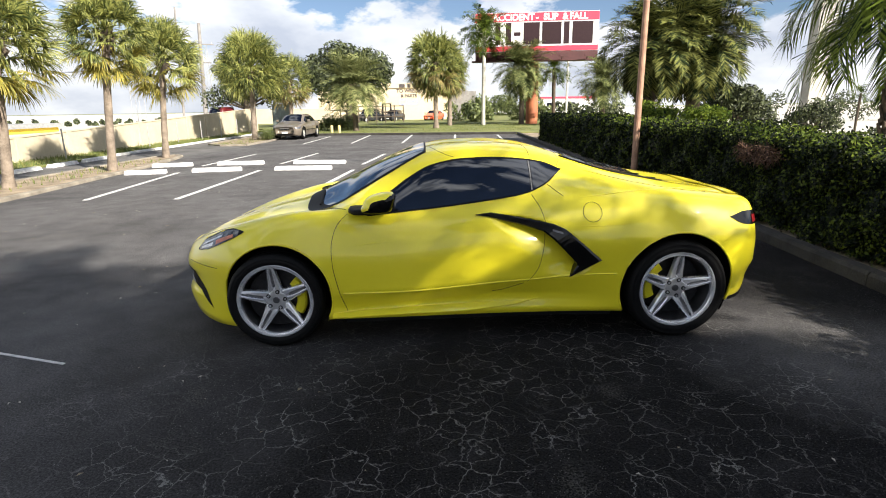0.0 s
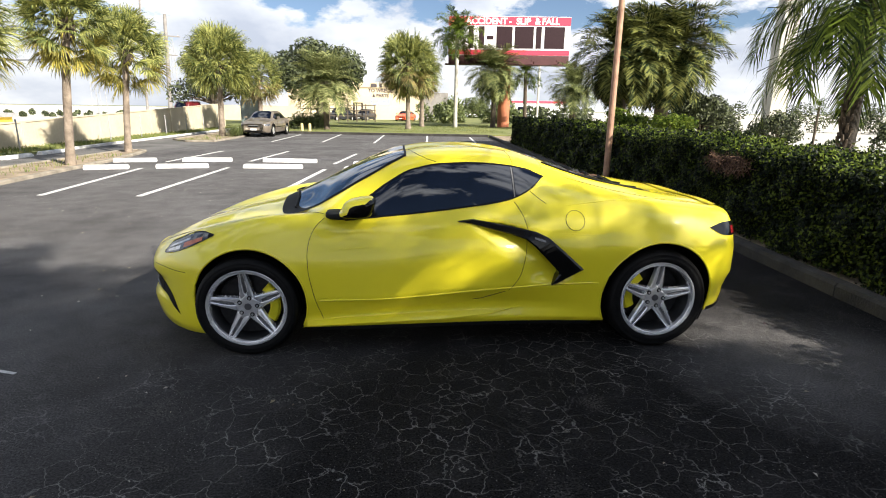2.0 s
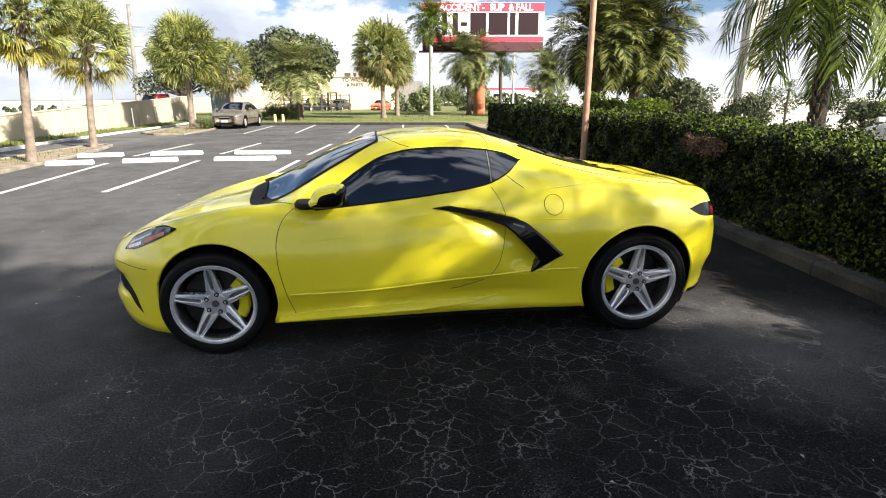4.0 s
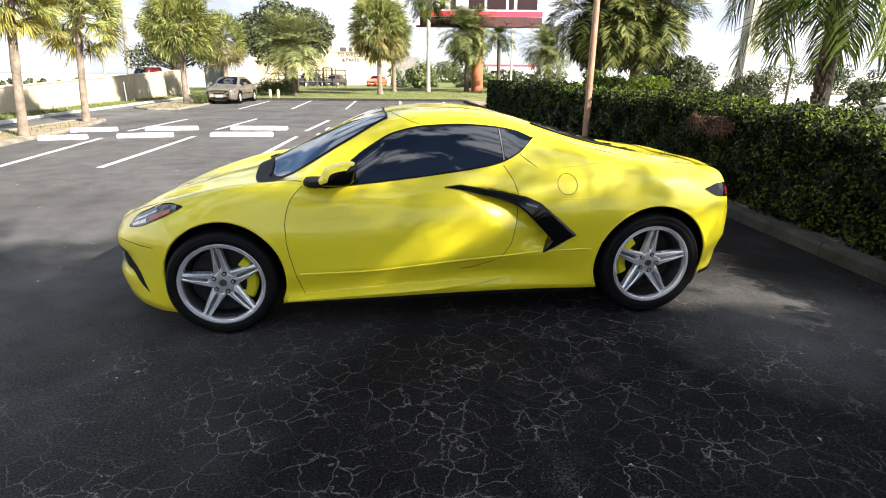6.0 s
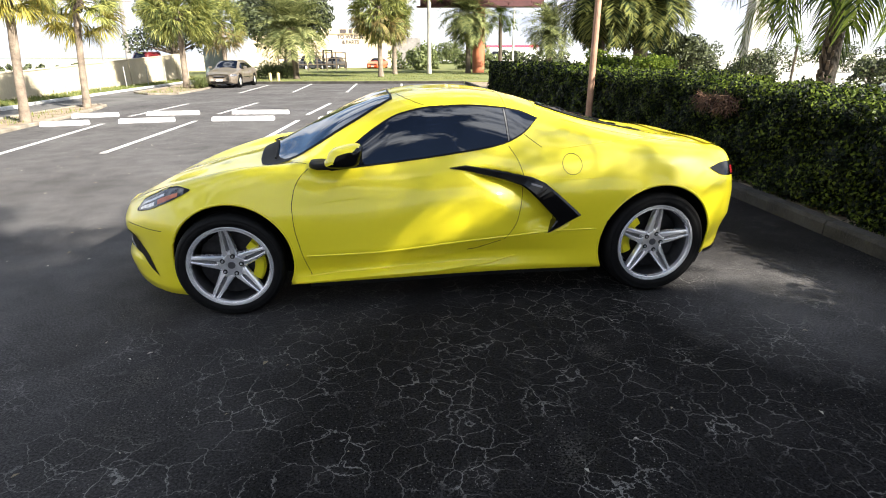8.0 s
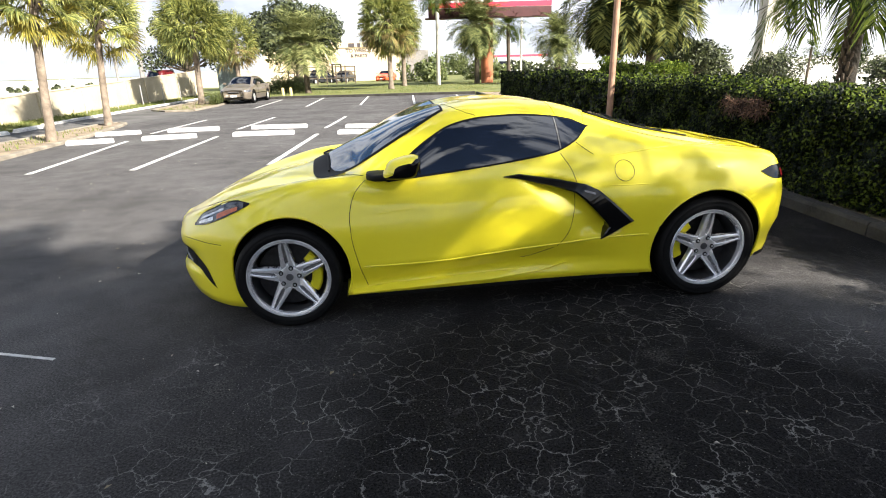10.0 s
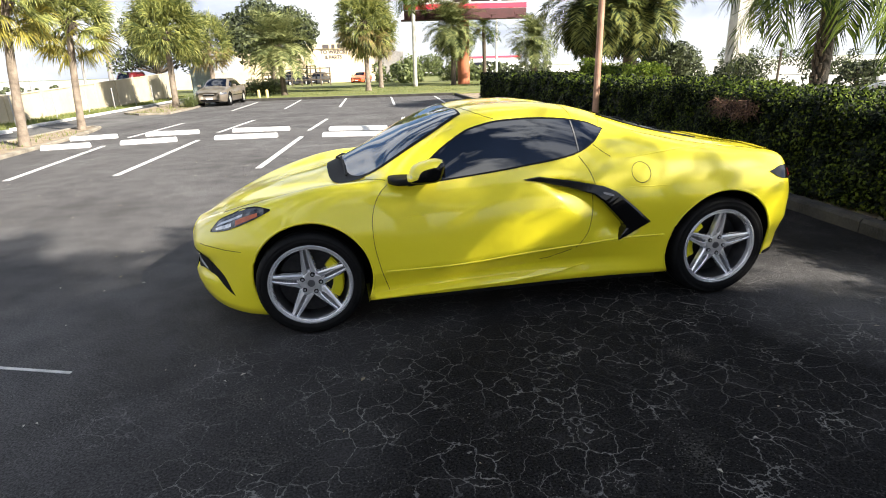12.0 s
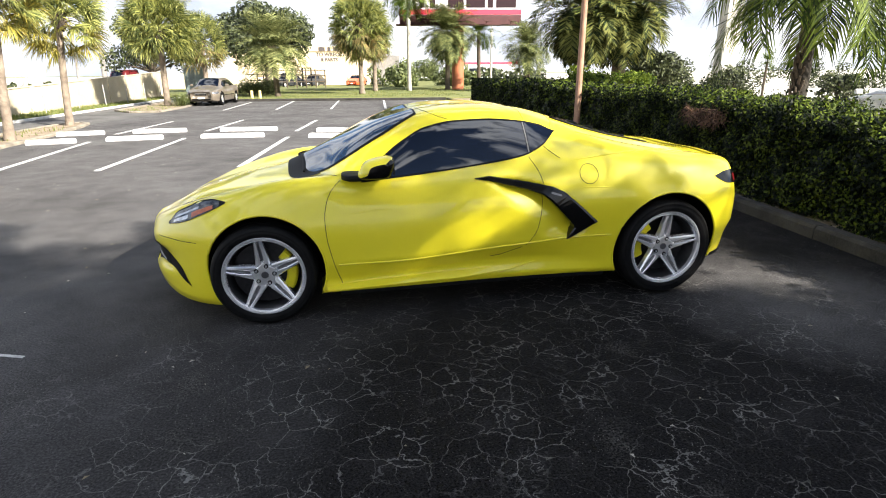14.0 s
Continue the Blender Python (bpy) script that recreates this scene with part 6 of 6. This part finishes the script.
        # a low winglet along the sill
        wing = [(-0.98, 0.205, 0.235), (-0.6, 0.212, 0.262), (-0.1, 0.222, 0.285), (0.25, 0.245, 0.295), (0.42, 0.286, 0.293)]
        bm = bmesh.new()
        cols = []
        for x, a, b in wing:
            y = shell.side(x, b)
            flare = 0.045 * (1 - smooth01((x - 0.0) / 0.42)) + 0.004
            cols.append([bm.verts.new((x, sign * q, z)) for q, z in ((y - 0.04, a), (y + flare, a), (y + flare, a + 0.006), (y - 0.02, b))])
        for a, b in zip(cols, cols[1:]):
            for i in range(4):
                bm.faces.new((a[i], a[(i + 1) % 4], b[(i + 1) % 4], b[i]))
        bm.faces.new(cols[0])
        bm.faces.new(cols[-1][::-1])
        bmesh.ops.recalc_face_normals(bm, faces=bm.faces)
        part("sill_winglet", bm, M_YELLOW, car, "yellow sill winglet")
        # wheel openings: rolled lip and dark liner
        for cx, cz, r in (ARCH_F, ARCH_R):
            arc = [t for t in np.linspace(-0.42, math.pi + 0.42, 60) if cz + r * math.sin(t) > float(zb(cx + r * math.cos(t))) - 0.01]
            lip = [(cx + r * math.cos(t), sign * (shell.side(cx + r * math.cos(t), cz + r * math.sin(t)) - 0.006), cz + r * math.sin(t)) for t in arc]
            part("arch_lip", tube(lip, 0.009, 6), M_YELLOW, car, "rolled yellow wheel arch lip", smooth=True)
            verts, faces = [], []
            for i, t in enumerate(np.linspace(-0.5, math.pi + 0.5, 40)):
                for y in (0.40, 0.62, 0.80):
                    verts.append((cx + (r + 0.012) * math.cos(t), sign * y, cz + (r + 0.012) * math.sin(t)))
                x, z = cx + (r + 0.012) * math.cos(t), cz + (r + 0.012) * math.sin(t)
                verts.append((cx + (r + 0.006) * math.cos(t), sign * (shell.side(x, max(z, 0.25)) - 0.012), cz + (r + 0.006) * math.sin(t)))
                if i:
                    faces += [(4 * i - 4 + k, 4 * i - 3 + k, 4 * i + 1 + k, 4 * i + k) for k in range(3)]
            n = len(verts)
            verts.append((cx, sign * 0.40, cz))
            faces += [(4 * i, 4 * i + 4, n) for i in range(39)]
            part("arch_liner", (verts, faces), M_SATIN, car, "black wheel arch liner")
        # door mirror
        mirror = thing("door_mirror", "", "")
        mirror.parent = car
        for k in ("label", "category", "group", "kind"):
            if k in mirror:
                del mirror[k]

        def pod(rows):
            bm = bmesh.new()
            rings = []
            for y, cx, cz, rx, rz in rows:
                rings.append([bm.verts.new((cx + rx * math.copysign(abs(math.cos(t)) ** 0.5, math.cos(t)), sign * y, cz + rz * math.copysign(abs(math.sin(t)) ** 0.5, math.sin(t)))) for t in np.linspace(0, 2 * math.pi, 40, endpoint=False)])
            for a, b in zip(rings, rings[1:]):
                for i in range(40):
                    bm.faces.new((a[i], a[(i + 1) % 40], b[(i + 1) % 40], b[i]))
            bm.faces.new(rings[0][::-1])
            bm.faces.new(rings[-1])
            bmesh.ops.recalc_face_normals(bm, faces=bm.faces)
            return bm

        shape = pod([(0.862, -0.640, 0.990, 0.050, 0.034), (0.878, -0.640, 0.990, 0.088, 0.056), (0.92, -0.640, 0.991, 0.100, 0.066), (0.98, -0.640, 0.991, 0.102, 0.068), (1.03, -0.638, 0.990, 0.092, 0.060), (1.052, -0.636, 0.988, 0.056, 0.036)])
        for v in shape.verts:
            # the front of the housing falls away in a wedge
            v.co.x += 0.30 * (v.co.z - 0.985)
            if v.co.z > 0.985:
                v.co.z -= 0.22 * max(0.0, -0.60 - v.co.x)
        lower = shape.copy()
        dark = lambda f: (f.calc_center_median().x + 0.655) * 0.55 + (0.985 - f.calc_center_median().z) > -0.002
        bmesh.ops.delete(shape, geom=[f for f in shape.faces if dark(f)], context="FACES")
        bmesh.ops.delete(lower, geom=[f for f in lower.faces if not dark(f)], context="FACES")
        part("mirror_cap", shape, M_YELLOW, mirror, "yellow mirror cap", smooth=True)
        part("mirror_shell", lower, M_BLACK, mirror, "gloss black mirror lower shell", smooth=True)
        part("mirror_glass", boxes((-0.542, min(sign * 0.885, sign * 1.02), 0.955, -0.534, max(sign * 0.885, sign * 1.02), 1.02)), M_BLACK, mirror, "mirror glass")
        part("mirror_arm", pod([(0.76, -0.775, 0.918, 0.075, 0.026), (0.83, -0.765, 0.918, 0.085, 0.024), (0.90, -0.735, 0.920, 0.085, 0.020), (0.95, -0.69, 0.926, 0.06, 0.016)]), M_SATIN, mirror, "black mirror arm", smooth=True)
    # glass and trim on top
    part("windscreen", shell.lid(pairs((-1.12, -0.10), (-1.10, -0.34), (-1.06, -0.49), (-1.00, -0.58), (-0.9, -0.60), (-0.6, -0.555), (-0.42, -0.505), (-0.345, -0.46)), pairs((-1.12, 0.10), (-1.10, 0.34), (-1.06, 0.49), (-1.00, 0.58), (-0.9, 0.60), (-0.6, 0.555), (-0.42, 0.505), (-0.345, 0.46)), -1.12, -0.345, 48, 26, 0.006), M_SHIELD, car, "steeply raked blue-tinted windscreen", smooth=True)
    part("windscreen_border", shell.lid(pairs((-1.12, -0.52), (-1.06, -0.62), (-0.9, -0.625), (-0.6, -0.58), (-0.41, -0.53), (-0.33, -0.485)), pairs((-1.12, 0.52), (-1.06, 0.62), (-0.9, 0.625), (-0.6, 0.58), (-0.41, 0.53), (-0.33, 0.485)), -1.12, -0.33, 40, 26, 0.003), M_SATIN, car, "black windscreen border", smooth=True)
    part("cowl_panel", shell.lid(pairs((-1.235, -0.10), (-1.215, -0.34), (-1.175, -0.50), (-1.10, -0.605), (-1.03, -0.64), (-0.985, -0.645)), pairs((-1.235, 0.10), (-1.215, 0.34), (-1.175, 0.50), (-1.10, 0.605), (-1.03, 0.64), (-0.985, 0.645)), -1.235, -0.985, 26, 26, 0.0045), M_SATIN, car, "black plastic cowl below the windscreen", smooth=True)
    for near, far in ((-0.47, 0.06), (0.02, 0.50)):
        path = []
        for k in range(15):
            y = near + (far - near) * k / 14
            x = -1.165 + 0.30 * y * y + 0.035 * math.sin(math.pi * k / 14)
            path.append((x, y, shell.top(x, y) + 0.014))
        part("wiper", tube(path, 0.007, 6), M_SATIN, car, "black windscreen wiper")
    # engine cover: dark glass between raised louvres
    part("engine_cover_glass", shell.lid(pairs((0.62, -0.38), (0.76, -0.525), (1.24, -0.52), (1.42, -0.40)), pairs((0.66, 0.36), (0.80, 0.44), (1.30, 0.42), (1.44, 0.34)), 0.66, 1.42, 30, 16, 0.006), M_BLACK, car, "black glazed engine cover", smooth=True)
    part("engine_cover_frame", tube([(x, y, shell.top(x, y) + 0.006) for x, y in [(0.62 + 0.04 * k, -(0.47 + 0.085 * math.sin(math.pi * k / 20))) for k in range(20)]], 0.006, 6), M_SATIN, car, "black engine cover frame", smooth=True)
    for k in range(5):
        x = 0.80 + 0.135 * k
        w = 0.47 - 0.02 * k
        path = [(x + 0.03 * abs(y) / w, y, shell.top(x, y) + 0.004) for y in np.linspace(-w, w, 15)]
        part("engine_louvre", tube(path, 0.005, 6), M_SATIN, car, "black engine cover louvre")
    part("engine_cover_gap", shell.seam([(0.64, -0.30), (0.80, -0.475), (1.30, -0.425), (1.50, -0.33), (1.52, 0.0)], upper=True), M_GAP, car)
    part("rear_lip_spoiler", shell.lid(pairs((1.80, -0.66), (1.94, -0.54)), pairs((1.80, 0.66), (1.94, 0.54)), 1.80, 1.94, 6, 24, 0.008), M_YELLOW, car, "low yellow tail spoiler", smooth=True)
    part("rear_deck_gap", shell.seam([(0.75, -0.62), (1.1, -0.70), (1.4, -0.745), (1.62, -0.72)], upper=True, r=0.002), M_GAP, car)
    part("bonnet_gap", shell.seam([(-1.20, -0.63), (-1.45, -0.60), (-1.7, -0.54), (-1.92, -0.44)], upper=True, r=0.002), M_GAP, car)
    part("floor_pan", boxes((-1.55, -0.6, 0.16, 1.6, 0.6, 0.22)), M_SATIN, car, "black underbody")
    for sign in (-1, 1):
        wheel(car, -1.361, sign * 0.795, 0.327, 0.327, 0.254, 0.245, sign, math.pi / 2 + 0.10, 0.12)
        wheel(car, 1.361, sign * 0.785, 0.345, 0.345, 0.261, 0.300, sign, math.pi / 2 - 0.08, math.pi - 0.26)
    return car


sports_car()


def plain_car(name, label, material, x, y, turn, L=4.8, W=1.78, H=1.42, kind="sedan"):
    """An everyday car seen from afar."""
    car = thing(name, label, "car", "parked cars", at=pose(x, y, 0, 0, 0, turn))
    a, b = -L / 2, L / 2
    k = W / 2
    g = L / 4.8
    zb = pairs((a, 0.30), (a + 0.3, 0.22), (b - 0.4, 0.24), (b, 0.36))
    yy = lambda s: pairs((a, 0.62 * k * s), (a + 0.12, 0.82 * k * s), (a + 0.5, 0.96 * k * s), (0, k * s), (b - 0.6, 0.97 * k * s), (b - 0.1, 0.84 * k * s), (b, 0.70 * k * s))
    zc = pairs((a, 0.45), (b, 0.52))
    z2 = pairs((a, 0.56), (0, 0.68), (b, 0.70))
    z3 = pairs((a, 0.66), (a + 0.4, 0.76), (a + 1.3 * g, 0.88), (0, 0.92), (b - 0.9, 0.95), (b, 0.88))
    lift = H - 0.02
    if kind == "truck":
        z4 = pairs((a, 0.70), (a + 0.4, 0.86), (a + 1.3, 0.95), (a + 1.9, lift - 0.05), (a + 3.0, lift - 0.05), (a + 3.15, 0.95), (b, 0.93))
        z5 = pairs((a, 0.72), (a + 0.4, 0.90), (a + 1.3, 1.0), (a + 1.9, lift), (a + 3.0, lift), (a + 3.15, 0.96), (b, 0.94))
    else:
        z4 = pairs((a, 0.68), (a + 0.4, 0.80), (a + 1.35 * g, 0.92), (a + 2.1 * g, lift - 0.06), (a + 3.2 * g, lift - 0.05), (b - 0.75, 0.99), (b, 0.90))
        z5 = pairs((a, 0.70), (a + 0.4, 0.83), (a + 1.2 * g, 0.96), (a + 2.0 * g, lift), (a + 3.2 * g, lift), (b - 0.7, 1.02), (b, 0.92))
    y4 = pairs((a, 0.4 * k), (a + 1.3 * g, 0.80 * k), (a + 2.1 * g, 0.66 * k), (a + 3.2 * g, 0.66 * k), (b - 0.7, 0.74 * k), (b, 0.5 * k))
    sh = Shell([(None, zb), (yy(0.93), zb), (yy(0.96), pairs((a, 0.36), (b, 0.40))), (yy(1.0), zc), (yy(1.0), z2), (yy(0.93), z3), (y4, z4), (None, z5)], a, b, 70, None, (2, 2, 2, 4, 5, 6, 6))
    fx, rx, r = a + 0.95 * g, b - 1.0 * g, 0.33
    sh.build(car, material, ((fx, r, r + 0.04), (rx, r, r + 0.04)), lambda *q: "body", {})
    rail = pairs((a + 1.45 * g, 0.95), (a + 2.05 * g, lift - 0.12), (a + 3.15 * g, lift - 0.12), (a + (3.9 if kind == "sedan" else 3.2) * g, 0.99))
    end = a + (3.85 if kind == "sedan" else 3.1) * g
    for s in (-1, 1):
        part("side_glass", sh.flank(lambda q: float(z3(q)) + 0.03, rail, a + 1.55 * g, end, 24, 4, s, 0.006), M_GLASS, car, "dark side glass", smooth=True)
        part("headlight", sh.flank(pairs((a + 0.02, 0.58), (a + 0.45, 0.62)), pairs((a + 0.02, 0.68), (a + 0.45, 0.72)), a + 0.04, a + 0.42, 8, 2, s, 0.008), M_LAMP, car, "clear headlight")
        for q in (a + 1.75 * g, a + 2.65 * g, a + 3.45 * g)[: 3 if kind == "sedan" else 2]:
            part("door_gap", sh.seam([(q, 0.40), (q + 0.02, 0.62), (q + 0.02, 0.86)], s, 0.006), M_GAP, car)
        part("side_moulding", sh.flank(lambda q: 0.50, lambda q: 0.54, fx + 0.45, rx - 0.45, 12, 1, s, 0.006), M_SATIN, car, "dark side moulding")
        part("tail_light", sh.flank(pairs((b - 0.4, 0.72), (b - 0.02, 0.70)), pairs((b - 0.4, 0.84), (b - 0.02, 0.84)), b - 0.3, b - 0.02, 6, 2, s, 0.008), M_RED, car, "red tail light")
        for wx in (fx, rx):
            w = new("wheel")
            w.parent, w.matrix_basis = car, pose(wx, s * (k - 0.12), r)
            part("tyre", lathe([(0.19, -0.09), (r - 0.02, -0.1), (r, -0.07), (r, 0.07), (r - 0.02, 0.1), (0.19, 0.09)], 28), M_TYRE, w, "black tyre", smooth=True)
            part("rim", rods(((0, -0.085, 0), (0, 0.085, 0), 0.2, 0.2), seg=20), M_SILVER, w, "silver wheel cover")
        part("door_mirror", boxes((a + 1.6 * g, min(s * k, s * (k + 0.16)), 0.95, a + 1.72 * g, max(s * k, s * (k + 0.16)), 1.07), bevel=0.03), material, car)
    wy = lambda q: pairs((a + 1.32 * g, q * 0.66 * k), (a + 2.0 * g, q * 0.56 * k))
    part("windscreen", sh.lid(wy(-1), wy(1), a + 1.32 * g, a + 1.95 * g, 8, 8, 0.006), M_GLASS, car, "dark windscreen", smooth=True)
    part("grille", boxes((a - 0.015, -0.27, 0.53, a + 0.02, 0.27, 0.60)), M_SATIN, car, "dark front grille")
    part("grille_bar", boxes((a - 0.022, -0.28, 0.60, a + 0.02, 0.28, 0.622)), M_BADGE, car, "silver grille bar")
    part("lower_intake", boxes((a - 0.012, -0.45, 0.30, a + 0.03, 0.45, 0.36)), M_SATIN, car, "dark lower intake")
    part("number_plate", boxes((a - 0.03, -0.16, 0.36, a, 0.16, 0.45)), M_WHITE, car, "plain white plate")
    return car


plain_car("sedan", "dusty champagne sedan parked beside the kerbed island", M_BEIGE, -7.75, 28.3, 85, L=4.5, W=1.66, H=1.38)
plain_car("suv", "dark parked car by the warehouse fence", M_DARKCAR, -7.2, 66.0, 50, L=4.6, H=1.7)
plain_car("hatchback", "dark parked car by the warehouse wall", M_DARKCAR, -4.2, 68.5, 70, L=4.2, H=1.5)
plain_car("coupe", "orange parked car by the warehouse wall", M_ORANGE, 1.0, 67.0, 72, L=4.4, H=1.35)
plain_car("pickup", "white parked pickup beyond the lawn", M_WHITE, 15.9, 112.0, 20, L=5.4, H=1.8, kind="truck")
plain_car("pickup", "dark red pickup behind the boundary wall", M_REDCAR, -16.6, 42.0, 60, L=5.4, H=1.95, kind="truck")
plain_car("hatchback", "silver-white parked car beyond the hedge", M_WHITE, 12.4, 6.7, 250, L=4.1, H=1.16)
